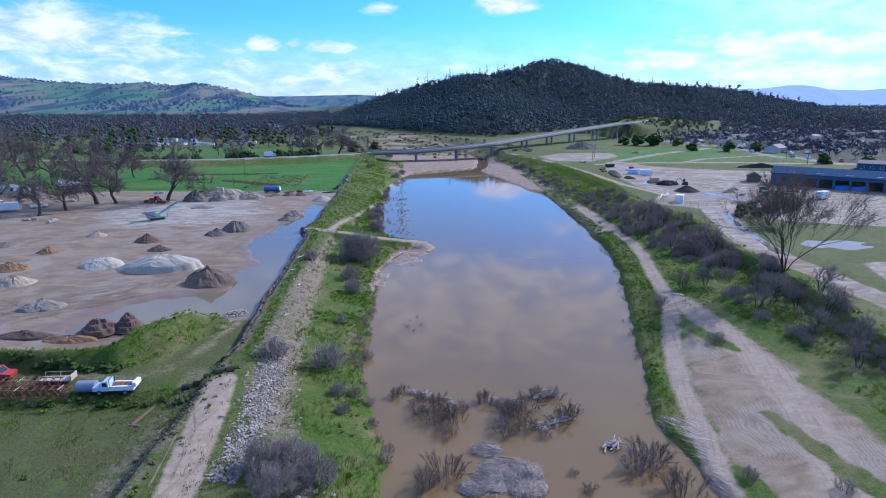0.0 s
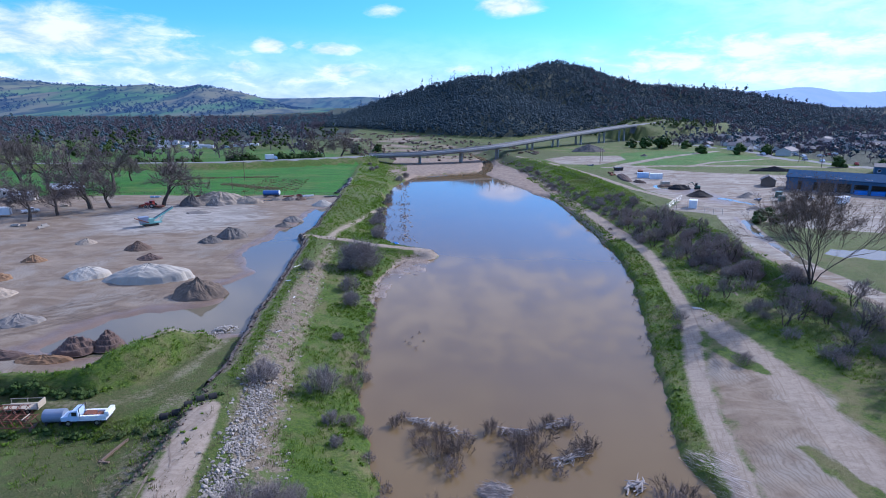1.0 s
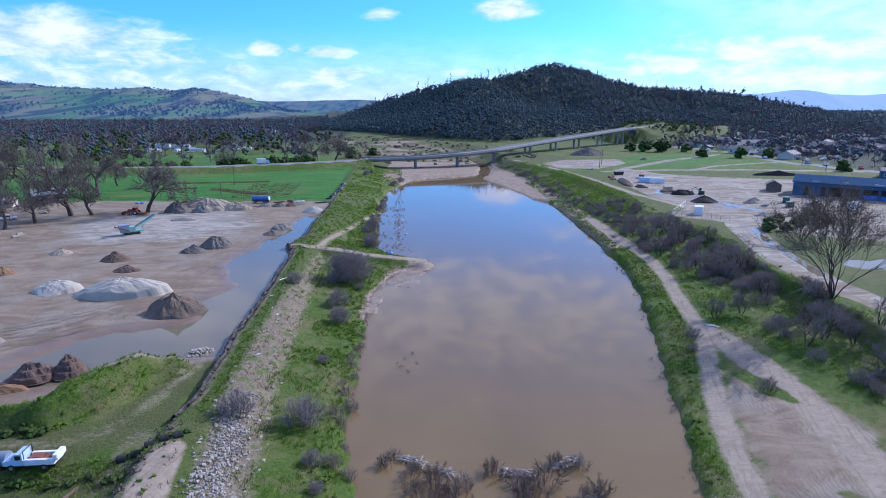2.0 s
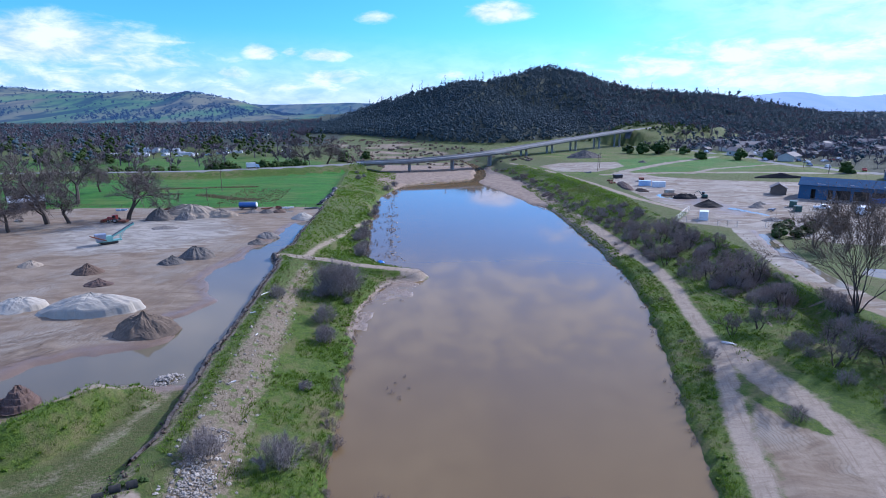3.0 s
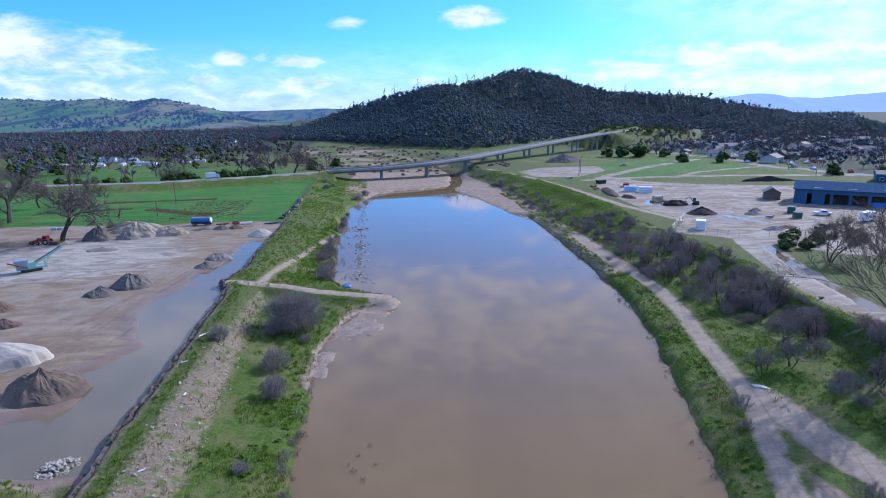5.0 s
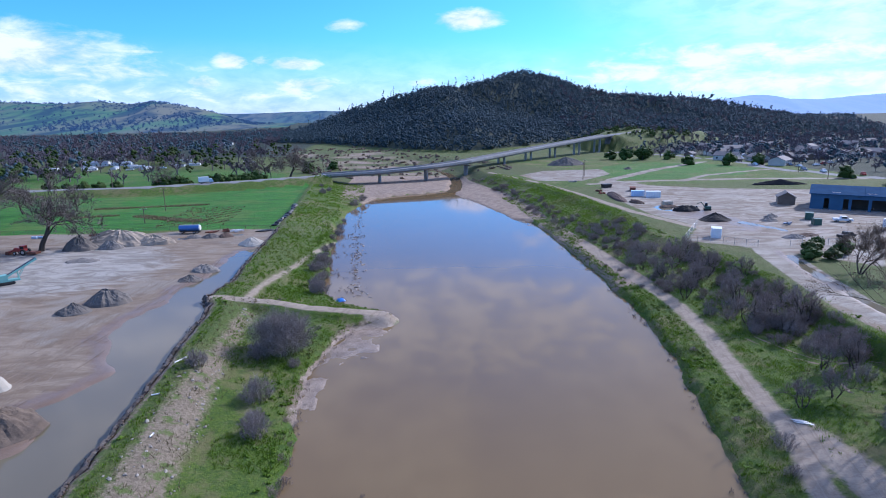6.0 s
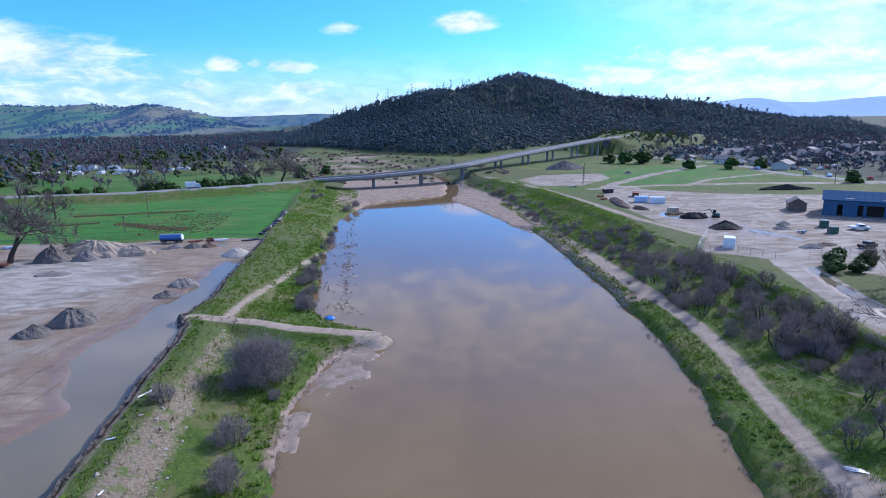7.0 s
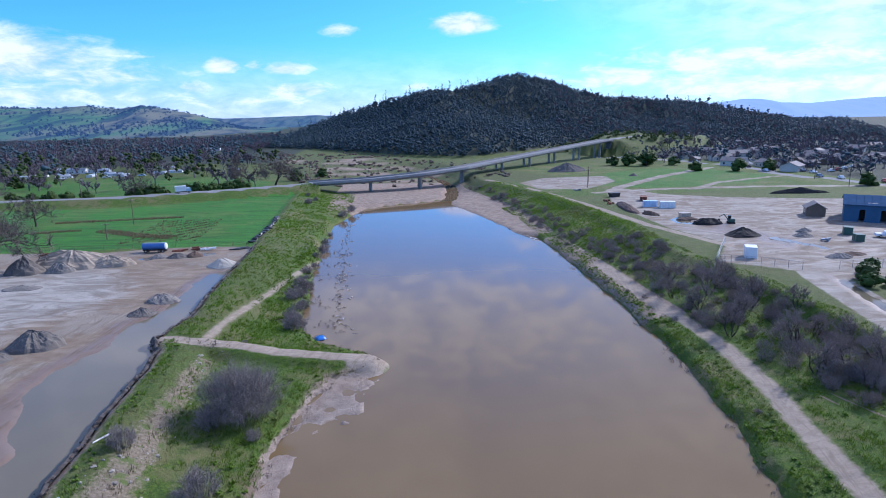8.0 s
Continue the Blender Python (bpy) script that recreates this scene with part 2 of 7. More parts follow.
    # asphalt
    asp = mixc(n, n3, (0.16, 0.16, 0.165), (0.22, 0.22, 0.225))
    col = mixc(n, mask("asphalt", 0.04, 0.08), col, asp)
    links.new(col, bsdf.inputs["Base Color"])
    rough = n("ShaderNodeMapRange", {0: wet, 1: 0.0, 2: 1.0, 3: 0.93, 4: 0.38})
    links.new(rough, bsdf.inputs["Roughness"])
    bsdf.inputs["Specular IOR Level"].default_value = 0.25
    hgt = mth("ADD", mth("MULTIPLY", n3, 0.7), mth("MULTIPLY", n4, 0.35))
    worn = mth("MAXIMUM", mask("yard", 0.35, 0.12), mask("trail", 0.35, 0.12))
    power = n("ShaderNodeMapRange", {0: worn, 1: 0.0, 2: 1.0, 3: 0.95, 4: 0.22})
    links.new(n("ShaderNodeBump", {"Strength": power, "Distance": 0.25, "Height": hgt}), bsdf.inputs["Normal"])
    return mt


def water_material(name, silt, rough, ripple, gloss=0.5):
    mt, n, links, bsdf = material(name, rough)
    pos = n("ShaderNodeNewGeometry", out=0)
    big = n("ShaderNodeTexNoise", {"Vector": pos, "Scale": 0.035, "Detail": 4.0})
    c = mixc(n, big, silt, tuple(0.8 * v for v in silt))
    links.new(c, bsdf.inputs["Base Color"])
    bsdf.inputs["IOR"].default_value = 1.33
    bsdf.inputs["Specular IOR Level"].default_value = gloss
    st = n("ShaderNodeMapping", {"Vector": pos, "Scale": (1.0, 0.6, 1.0)})
    w1 = n("ShaderNodeTexNoise", {"Vector": st, "Scale": 1.6, "Detail": 4.0, "Roughness": 0.55})
    w2 = n("ShaderNodeTexNoise", {"Vector": st, "Scale": 0.25, "Detail": 2.0})
    h = n("ShaderNodeMath", {0: w1, 1: 0.3, 2: w2}, operation="MULTIPLY_ADD")
    links.new(n("ShaderNodeBump", {"Strength": ripple, "Distance": 0.05, "Height": h}), bsdf.inputs["Normal"])
    return mt


M_GROUND = ground_material()
M_RIVER = water_material("silty_river", (0.158, 0.108, 0.048), 0.04, 0.05)
M_POND = water_material("pond_water", (0.150, 0.130, 0.086), 0.06, 0.03, 0.36)
M_CONC = plain("concrete", (0.31, 0.305, 0.295), (0.21, 0.205, 0.195), 0.8, 0.85)
M_ASPH = plain("bridge_asphalt", (0.20, 0.20, 0.205), (0.15, 0.15, 0.155), 0.6, 0.9)
M_STEEL = plain("galvanised", (0.45, 0.46, 0.47), (0.33, 0.34, 0.35), 3.0, 0.45, 0.8)
M_OAKTWIG = plain("oak_twigs", (0.150, 0.122, 0.108), (0.100, 0.080, 0.072), 1.0, 0.9)
M_BARK = plain("bark", (0.075, 0.062, 0.052), (0.045, 0.036, 0.03), 3.0, 0.95, bump=0.5)
M_TWIG = plain("bare_twigs", (0.255, 0.205, 0.178), (0.175, 0.138, 0.120), 1.0, 0.9)
# twigs of far trees, tinted mauve with painted distance haze
M_HAZETWIG = plain("hazed_bare_crowns", (0.140, 0.116, 0.130), (0.088, 0.074, 0.086), 1.0, 0.9)
M_TWIG2 = plain("willow_twigs", (0.270, 0.236, 0.218), (0.170, 0.144, 0.132), 1.0, 0.9)
M_TWIG3 = plain("dry_brown_twigs", (0.175, 0.130, 0.098), (0.115, 0.085, 0.064), 1.0, 0.9)
M_PALEWOOD = plain("bleached_driftwood", (0.42, 0.38, 0.34), (0.28, 0.24, 0.21), 2.0, 0.9)
# far foliage: shifted to blue so the air haze sits in its colour
M_HAZELEAF = foliage("hazed_oak_leaves", (0.054, 0.086, 0.104), (0.084, 0.130, 0.150), (0.085, 0.105, 0.095), 0.10, 0.25)
M_LEAF2 = foliage("shrub_leaves", (0.028, 0.055, 0.012), (0.065, 0.105, 0.022))
M_DEADLEAF = foliage("withered_leaves", (0.15, 0.11, 0.075), (0.10, 0.075, 0.055))
M_WEED = foliage("green_weeds", (0.062, 0.130, 0.008), (0.146, 0.228, 0.018), (0.15, 0.14, 0.055), 0.28, 0.35)
M_STRAW = foliage("dry_grass", (0.20, 0.165, 0.095), (0.13, 0.115, 0.06))
M_STONE = plain("rubble_stone", (0.34, 0.315, 0.275), (0.18, 0.16, 0.135), 1.5, 0.9, vary=0.45)


# ---------------------------------------------------------------- plan
def lattice(ix, iy, seed):
    h = np.sin(ix * 127.1 + iy * 311.7 + seed * 74.7) * 43758.5453
    return h - np.floor(h)


def vnoise(x, y, seed=0):
    ix, iy = np.floor(x), np.floor(y)
    fx, fy = x - ix, y - iy
    fx, fy = fx * fx * (3 - 2 * fx), fy * fy * (3 - 2 * fy)
    a, b = lattice(ix, iy, seed), lattice(ix + 1, iy, seed)
    c, d = lattice(ix, iy + 1, seed), lattice(ix + 1, iy + 1, seed)
    return a + (b - a) * fx + (c - a) * fy + (a - b - c + d) * fx * fy


def fbm(x, y, octaves=4, seed=0):
    s, amp, tot = 0.0, 1.0, 0.0
    for i in range(octaves):
        s, tot, amp = s + amp * vnoise(x * 2 ** i, y * 2 ** i, seed + i), tot + amp, amp * 0.5
    return s / tot


def smooth(v, lo, hi):
    t = np.clip((v - lo) / (hi - lo), 0, 1)
    return t * t * (3 - 2 * t)


def off_line(x, y, pts):
    """Distance to a line of points, and how far along it (0 to the number of pieces)."""
    best, along = np.full(np.shape(x), 1e9), np.zeros(np.shape(x))
    for i in range(len(pts) - 1):
        (ax, ay), (bx, by) = pts[i][:2], pts[i + 1][:2]
        dx, dy = bx - ax, by - ay
        t = np.clip(((x - ax) * dx + (y - ay) * dy) / (dx * dx + dy * dy), 0, 1)
        d = np.hypot(x - ax - t * dx, y - ay - t * dy)
        closer = d < best
        best, along = np.where(closer, d, best), np.where(closer, i + t, along)
    return best, along


def inside(x, y, pts):
    """Distance inside a closed outline, negative outside."""
    c = np.zeros(np.shape(x), bool)
    for i in range(len(pts)):
        (ax, ay), (bx, by) = pts[i - 1], pts[i]
        if ay != by:
            c ^= ((ay > y) != (by > y)) & (x < (bx - ax) * (y - ay) / (by - ay) + ax)
    d, _ = off_line(x, y, list(pts) + [pts[0]])
    return np.where(c, d, -d)


def track(pairs):
    ys, vs = [p[0] for p in pairs], [p[1] for p in pairs]
    return lambda y: np.interp(y, ys, vs)


def ragged(line, amp, seed):
    return lambda y: line(y) + amp * (fbm(np.asarray(y, float) * 0.22 + seed, np.asarray(y, float) * 0.0 + seed, 4, seed) - 0.5)


# lines that run along the river: x at a distance y
SHORE_L = track([(20, -2), (56, -3), (65, -4.2), (73, -6), (82, -7.6), (101, -8.2), (120, -8.4), (136, -8.6), (144, -7.8), (150, -6.4), (157, -4.8), (161.5, -2),
                 (163.6, 3.0), (166, 5.2), (168.5, 4.8), (172, 1.5), (177, -5), (186, -10.0), (190, -10.6), (205, -11.4), (235, -12.3), (274, -12.3), (307, -11.4), (330, -6), (343, -2), (356, 10), (364, 30), (372, 40), (395, 43), (430, 47), (470, 44), (560, 20)])
SHORE_R = track([(20, 32), (55, 33), (65, 32.6), (70, 32), (74, 33.2), (80, 35), (86, 37), (98, 40.4), (105, 42), (113, 44.3), (125, 47.4), (134, 49.8), (141, 51.6), (152, 53.7), (163, 55.4), (172, 56.2), (190, 57.4), (213, 58.8), (254, 59.8),
                 (270, 59), (277, 53.2), (284, 54), (300, 51), (318, 47.6), (351, 41), (364, 41.5), (372, 46), (395, 50), (430, 53), (470, 50), (560, 26)])
SHORE_L, SHORE_R = ragged(SHORE_L, 2.4, 3), ragged(SHORE_R, 2.0, 8)
BED_R = track([(20, 36), (254, 64), (277, 65), (300, 66), (343, 63), (378, 58), (403, 54), (470, 56), (560, 32)])
EDGE_L = track([(20, -29), (75, -27.4), (89, -26.2), (99, -27), (113, -27.8), (135, -28.2), (160, -29), (168, -29.6), (172, -32), (178, -31.4), (184, -30), (250, -30.2), (300, -31), (379, -34), (420, -36), (600, -60)])
EDGE_L = ragged(EDGE_L, 1.2, 5)
FOOT_L = track([(20, -3), (53, -8.5), (62, -13), (72, -16), (96, -18), (120, -19.3), (142, -21), (160, -21.5), (200, -19), (240, -15), (300, -15), (380, -16), (420, -14), (600, -30)])
TRAIL_R = [(30, 20), (31.5, 40), (33.3, 52), (36, 63), (39.4, 78), (45, 94), (52.5, 112), (57.6, 136), (60.2, 146), (62.5, 160), (63.2, 171), (62.6, 186), (63.4, 206), (64, 222)]
FOOT_R = track([(20, 57), (66, 61), (81, 64.5), (90, 64), (104, 61), (114, 60.5), (136, 64), (157, 67), (178, 69), (220, 69), (260, 67), (300, 68), (343, 66), (378, 62), (403, 57), (470, 58), (560, 34)])
CREST_R = track([(20, 68), (83, 73), (92, 75), (108, 78), (125, 78.8), (140, 80), (153, 82.5), (185, 84), (205, 81.5), (227, 81.5), (249, 83.5), (291, 83), (343, 78.5), (378, 71), (403, 64), (470, 66), (560, 50)])
ROAD = [(-900, 380, 7.4), (-300, 362, 7.4), (-162, 357.5, 7.6), (-115, 360, 7.7), (-69, 376, 7.9), (-31, 392.5, 8.2), (2, 400, 8.7), (30, 412.5, 9.7), (57, 431, 11.0), (86, 460, 12.9), (147, 515, 17.1), (185, 550, 19.6), (215, 578, 21.2), (262, 612, 22.5), (330, 650, 20)]
RIDGE = track([(-330, 6), (-220, 9), (-148, 15), (-92, 32), (-27, 50), (26, 62), (82, 78), (125, 78), (176, 87), (232, 103), (282, 92), (334, 76), (411, 62), (526, 58), (623, 52), (724, 33), (850, 14), (1000, 6)])
HILLFOOT = track([(-330, 900), (-132, 860), (-68, 810), (-20, 715), (18, 650), (57, 608), (92, 590), (150, 632), (221, 715), (354, 740), (584, 800), (900, 860)])
ROAD_XY = [p[:2] for p in ROAD]
ROAD_Z = np.array([p[2] for p in ROAD])


def base_height(x, y):
    x, y = np.asarray(x, float), np.asarray(y, float)
    sl, sr, el, fl = SHORE_L(y), SHORE_R(y), EDGE_L(y), FOOT_L(y)
    near = smooth(y, 78, 70)                       # low paddock beside the camera's start
    cols = [(np.full_like(y, -5000.0), 6.0 + 0 * y), (el - 95, 4.6 + 0 * y), (el - 30, 4.30 - 1.6 * near), (el - 12, 4.12 - 1.5 * near), (el - 4, 3.85 - 0.9 * near), (el - 1.3, 3.9 - 0.4 * near + 0.6 * smooth(y, 248, 262)), (el - 0.3, 4.9 + 0 * y), (el + 3.0, 4.8 + 0 * y),
            (0.5 * (el + 3 + fl), 3.9 + 0 * y), (fl, 2.4 + 0 * y), (np.maximum(fl + 0.6, sl - 1.4), 1.0 + 0 * y), (np.maximum(fl + 0.9, sl), -0.05 + 0 * y), (np.maximum(fl + 4, sl + 3.5), -1.3 + 0 * y),
            (np.minimum(sr - 3.0, sr), -1.2 + 0 * y), (sr, -0.05 + 0 * y), (sr + 0.9, 0.85 - 0.5 * smooth(y, 268, 280)), (np.maximum(sr + 1.5, BED_R(y)), 1.35 + 0 * y), (np.maximum(FOOT_R(y), sr + 6), 2.5 + 0 * y), (np.maximum(CREST_R(y) - 3.4 + 1.3 * smooth(y, 190, 150), FOOT_R(y) + 1), 3.9 + 0.8 * smooth(y, 180, 230) - 0.5 * smooth(y, 190, 150)), (CREST_R(y), 6.2 + 0 * y), (CREST_R(y) + 8, 6.4 + 0 * y),
            (CREST_R(y) + 110, 7.0 + 0 * y), (np.full_like(y, 5000.0), 12.0 + 0 * y)]
    h = np.full_like(y, 6.0)
    for (xa, za), (xb, zb) in zip(cols[:-1], cols[1:]):
        t = np.clip((x - xa) / np.maximum(xb - xa, 0.05), 0, 1)
        h = np.where((x >= xa), za + (zb - za) * t, h)
    far = smooth(y, 470, 620)
    h = h * (1 - far) + 6.0 * far
    return h


JETTY = [(-31, 172.2), (-20, 170.2), (-12, 168.4), (-3, 166.9), (2.7, 166.3)]
JETTY_Z = (4.8, 4.1, 3.0, 2.3, 1.7)
BANK_PATH = [(-25, 172), (-24, 180), (-22.0, 192), (-19.4, 204), (-16, 222), (-12, 244)]
MUD = [(-8.6, 128), (-8.2, 138), (-7.0, 144), (-5.4, 149), (-4.6, 156), (-2.4, 161), (2.2, 163.2), (4.2, 162.0), (1.8, 157), (1.6, 150.5), (-0.2, 148.4), (-1.0, 152), (-3.4, 149.0), (-5.6, 143.2), (-6.6, 137), (-7.2, 128)]
BERM = [(-75, 81.8), (-58, 81.6), (-50, 81.4), (-43.0, 82.6), (-40, 87.5), (-37.2, 93.5), (-34.6, 96.8)]


def height(x, y):
    x, y = np.asarray(x, float), np.asarray(y, float)
    h = base_height(x, y)
    # grown-over earth bank
    d, a = off_line(x, y, BERM)
    top = 2.5 + 1.4 * smooth(a, 2.6, 3.6) - 1.9 * smooth(a, 5.0, 6.0)
    h = h + top * smooth(d, 1.9 + 2.0 * smooth(a, 2.8, 4.0) + 1.3 * (fbm(x * 0.35, y * 0.35, 3, 5) - 0.5), 0.5)
    # jetty: a driven bank that runs out into the river
    d, a = off_line(x, y, JETTY)
    h = np.maximum(h, np.interp(a, np.arange(5), JETTY_Z) - np.maximum(d - 1.7, 0) * 0.8)
    # mud flat below the jetty
    d = inside(x, y, MUD)
    flat = 0.07 * smooth(d, -0.5, 1.5) + 0.55 * (fbm(x * 0.40, y * 0.40, 4, 15) - 0.50)
    h = np.where(d > -1.0, np.maximum(h, np.minimum(flat, 0.22)), h)
    # road bank
    d, a = off_line(x, y, ROAD_XY)
    rz = np.interp(a, np.arange(len(ROAD)), ROAD_Z)
    bank = rz - 0.35 - np.maximum(d - 6.2, 0) * 0.5
    on_bridge = (a > 5.15) & (a < 11.5)
    h = np.where(on_bridge, h, np.maximum(h, bank))
    # the rise that takes up the road beyond the bridge
    h = h + 12.5 * np.exp(-((x - 240) / 62) ** 2 - ((y - 618) / 52) ** 2) * (1 + 0.3 * (fbm(x / 25, y / 25, 3, 19) - 0.5)) * smooth(d, 3, 26) + 0 * x
    # ditch-side cut of the paddock and hill
    hb, ry = HILLFOOT(x), RIDGE(x)
    top_y = hb + 300
    up = np.clip((y - hb) / 300.0, 0, 1)
    rise = up ** 0.85 * (1 - 0.15 * np.sin(up * 3.1)) * smooth(y, 1700, top_y + 100)
    hill = np.maximum(ry - 6, 0) * rise
    spur = np.abs(2 * fbm(x / 120 + 0.25 * (y - hb) / 120, y / 330, 2, 13) - 1)
    hill = hill * (1 + 0.22 * (fbm(x / 90, y / 90, 3, 11) - 0.5)) * (1 - (0.34 - 1.1 * (spur - 0.15)).clip(0, 0.34) * np.sin(np.pi * np.clip(up, 0, 1)) ** 0.8) + 5 * (fbm(x / 40, y / 40, 2, 3) - 0.5) * np.clip(hill / 15, 0, 1)
    h = h + hill
    # small unevenness
    dist = np.hypot(x, y)
    amp = np.where(h > 0.3, 0.28, 0.05) * (1 - 0.5 * smooth(dist, 300, 900))
    flat = smooth(d, 5, 9)
    h = h + amp * (fbm(x * 0.25, y * 0.25, 4, 7) - 0.5) * flat + 0.10 * (fbm(x * 1.1, y * 1.1, 2, 9) - 0.5) * flat * np.where(h > 0.3, 1, 0)
    return h


def hz(x, y):
    return float(height(np.array([x]), np.array([y]))[0])


def axis(lo, fine_lo, fine_hi, hi, step, growth):
    mid = list(np.arange(fine_lo, fine_hi + step * 0.5, step))
    out, s = mid, step
    while out[-1] < hi:
        s *= growth
        out.append(out[-1] + s)
    s = step
    while out[0] > lo:
        s *= growth
        out.insert(0, out[0] - s)
    return np.array(out)


def mesh_from(name, verts, faces, smooth_faces=True):
    """A mesh from arrays: verts n x 3, faces m x k."""
    verts, faces = np.asarray(verts, np.float32), np.asarray(faces, np.int32)
    me = bpy.data.meshes.new(name)
    k = faces.shape[1]
    me.vertices.add(len(verts)), me.loops.add(faces.size), me.polygons.add(len(faces))
    me.vertices.foreach_set("co", verts.ravel())
    me.loops.foreach_set("vertex_index", faces.ravel())
    me.polygons.foreach_set("loop_start", np.arange(0, faces.size, k, dtype=np.int32))
    me.polygons.foreach_set("loop_total", np.full(len(faces), k, np.int32))
    me.polygons.foreach_set("use_smooth", np.full(len(faces), smooth_faces))
    me.update(calc_edges=True)
    return me


def sheet(name, xs, ys, zfun):
    X, Y = np.meshgrid(xs, ys)
    Z = zfun(X, Y)
    nx, ny = len(xs), len(ys)
    i = np.arange(nx * ny).reshape(ny, nx)
    f = np.stack([i[:-1, :-1], i[:-1, 1:], i[1:, 1:], i[1:, :-1]], -1).reshape(-1, 4)
    return mesh_from(name, np.stack([X, Y, Z], -1).reshape(-1, 3), f), X.ravel(), Y.ravel()


def masks(x, y):
    """How much of each ground cover lies at a place: 0.5 is its border."""
    def edge(d, soft=1.2):
        return np.clip(0.5 + d / (2 * soft), 0, 1)

    def band(pts, half, soft=0.9):
        return edge(half - off_line(x, y, pts)[0], soft)
    m = {}
    el = EDGE_L(y)
    yard = np.minimum.reduce([el - 0.6 - x, y - np.interp(x, [-160, -44, -38, -34, -31], [84, 84, 91, 97, 100]), 251 + 2 * np.sin(x * 0.1) - y, x + 175])
    yard_r = inside(x, y, [(98, 188), (85, 201), (98, 219), (94, 243), (96, 275), (99, 300), (106, 322), (112, 340), (120, 345), (128, 318), (150, 300), (190, 285), (250, 262), (330, 190), (330, 150), (140, 156), (112, 168)])
    yard_r2 = inside(x, y, [(84, 350), (104, 344), (130, 372), (135, 400), (100, 400), (80, 380)])
    low_r = inside(x, y, [(92, 100), (100, 122), (150, 128), (200, 100), (200, 60), (95, 60), (90, 85)])
    m["yard"] = np.maximum.reduce([edge(yard), edge(yard_r, 2), edge(yard_r2, 3), edge(low_r, 2)])
    m["yard"] = np.maximum(m["yard"], band([(86, 60), (85.5, 98), (85.6, 112), (84.6, 126), (86.2, 142), (91, 160), (98, 183), (103, 196)], 3.3 + 0.9 * smooth(y, 112, 140), 1.2))
    for pts, w in (([(104, 330), (140, 335), (190, 330), (240, 318)], 3), ([(120, 345), (160, 385), (215, 430)], 3), ([(150, 330), (175, 352), (222, 372)], 2)):
        m["yard"] = np.maximum(m["yard"], band(pts, w, 1.5))
    m["grey"] = np.maximum(np.where(x > 84, 0.48, 0.0), smooth(np.hypot((x + 78) / 34, (y - 205) / 34), 1.15, 0.55) * 0.72)
    m["trail"] = np.maximum.reduce([band(TRAIL_R, 1.5, 1.5), 0.45 * band([(-80, 77.4), (-40, 77.6), (-35, 80.5), (-32.8, 88), (-31.0, 97), (-30.4, 101)], 2.2, 1.8), band([(-23, 20), (-23, 51), (-24, 59), (-25, 68), (-26, 75)], 2.0),
                                    band(JETTY, 1.5, 0.6), 0.66 * edge(4.2 - np.hypot(x - 2.9, y - 166.3), 1.0), 0.72 * band(BANK_PATH, 1.0),
                                    band([(97, 216), (90.5, 249), (88, 291), (82, 343), (74, 378), (67, 402)], 1.5, 0.8),
                                    band([(40, 40), (47, 55), (51.5, 68), (54, 82), (55, 95), (54.5, 106), (54, 114)], 2.6, 2.2)])
    flat_r = inside(x, y, [(28, 20), (32, 52), (35.5, 62), (40, 79), (46, 95), (53, 111), (57, 99), (58.5, 88), (58, 74), (57, 62), (55, 40), (50, 20)])
    isl = np.maximum(inside(x, y, ISLES[0]), inside(x, y, ISLES[1]))
    isl = np.maximum(isl, inside(x, y, [(34.5, 52), (37, 58), (38.6, 57), (38, 50)]))
    isl = isl + 2.4 * (fbm(x * 0.55, y * 0.3, 4, 43) - 0.5)
    flat_r = flat_r + 5.0 * (fbm(x * 0.35, y * 0.2, 4, 47) - 0.52)
    m["yard"] = np.maximum(m["yard"], np.minimum(edge(flat_r, 2.4) * 0.70, edge(-isl, 1.2)))
    m["trail"] = np.minimum(m["trail"], edge(-isl, 1.2))
    fl = FOOT_L(y)
    wide = np.interp(y, [60, 90, 122, 140, 172], [6.5, 6.8, 6.4, 4.2, 3.0])
    slope = np.minimum(x - np.maximum(el + 1.8, fl - wide), (fl + 0.4) - x)
    m["rubble"] = edge(slope, 2.2) * smooth(y, 330, 200) * np.where(y < 64, 0.55, np.where(y < 92, 0.78, np.where(y < 166, 0.72, 0.40)))
    f1 = np.minimum.reduce([y - 252 - 1.5 * np.sin(x * 0.07), el - 2 - x, off_line(x, y, ROAD_XY)[0] - 10])
    f1 = np.where(y < 345 + 0.5 * np.maximum(x + 100, 0), f1, -20)
    f2 = inside(x, y, [(-260, 395), (-110, 385), (-60, 405), (-52, 440), (-95, 500), (-190, 500), (-300, 470)])
    m["field"] = np.maximum(edge(f1, 2), 0.52 * edge(f2, 3))
    f3 = inside(x, y, [(112, 352), (132, 336), (190, 340), (228, 380), (214, 424), (186, 440), (140, 420)])
    m["field"] = np.maximum(m["field"], 0.53 * edge(f3, 4))
    pad = np.minimum(74 - y, -29 - x)
    m["dry"] = np.maximum.reduce([edge(pad, 2) * 0.8, band([(-75, 77), (-40, 77.2), (-33.5, 81), (-31.2, 89), (-30, 100)], 3.6, 1.6) * 0.95, smooth(y, 420, 520) * 0.55 * np.ones_like(x),
                                  np.where((x > 84) & (y < 320), 0.55, 0.0), np.where((x > FOOT_R(y)) & (x < CREST_R(y) + 4) & (y > 60), np.where(y < 215, 0.22, 0.42), 0.0)])
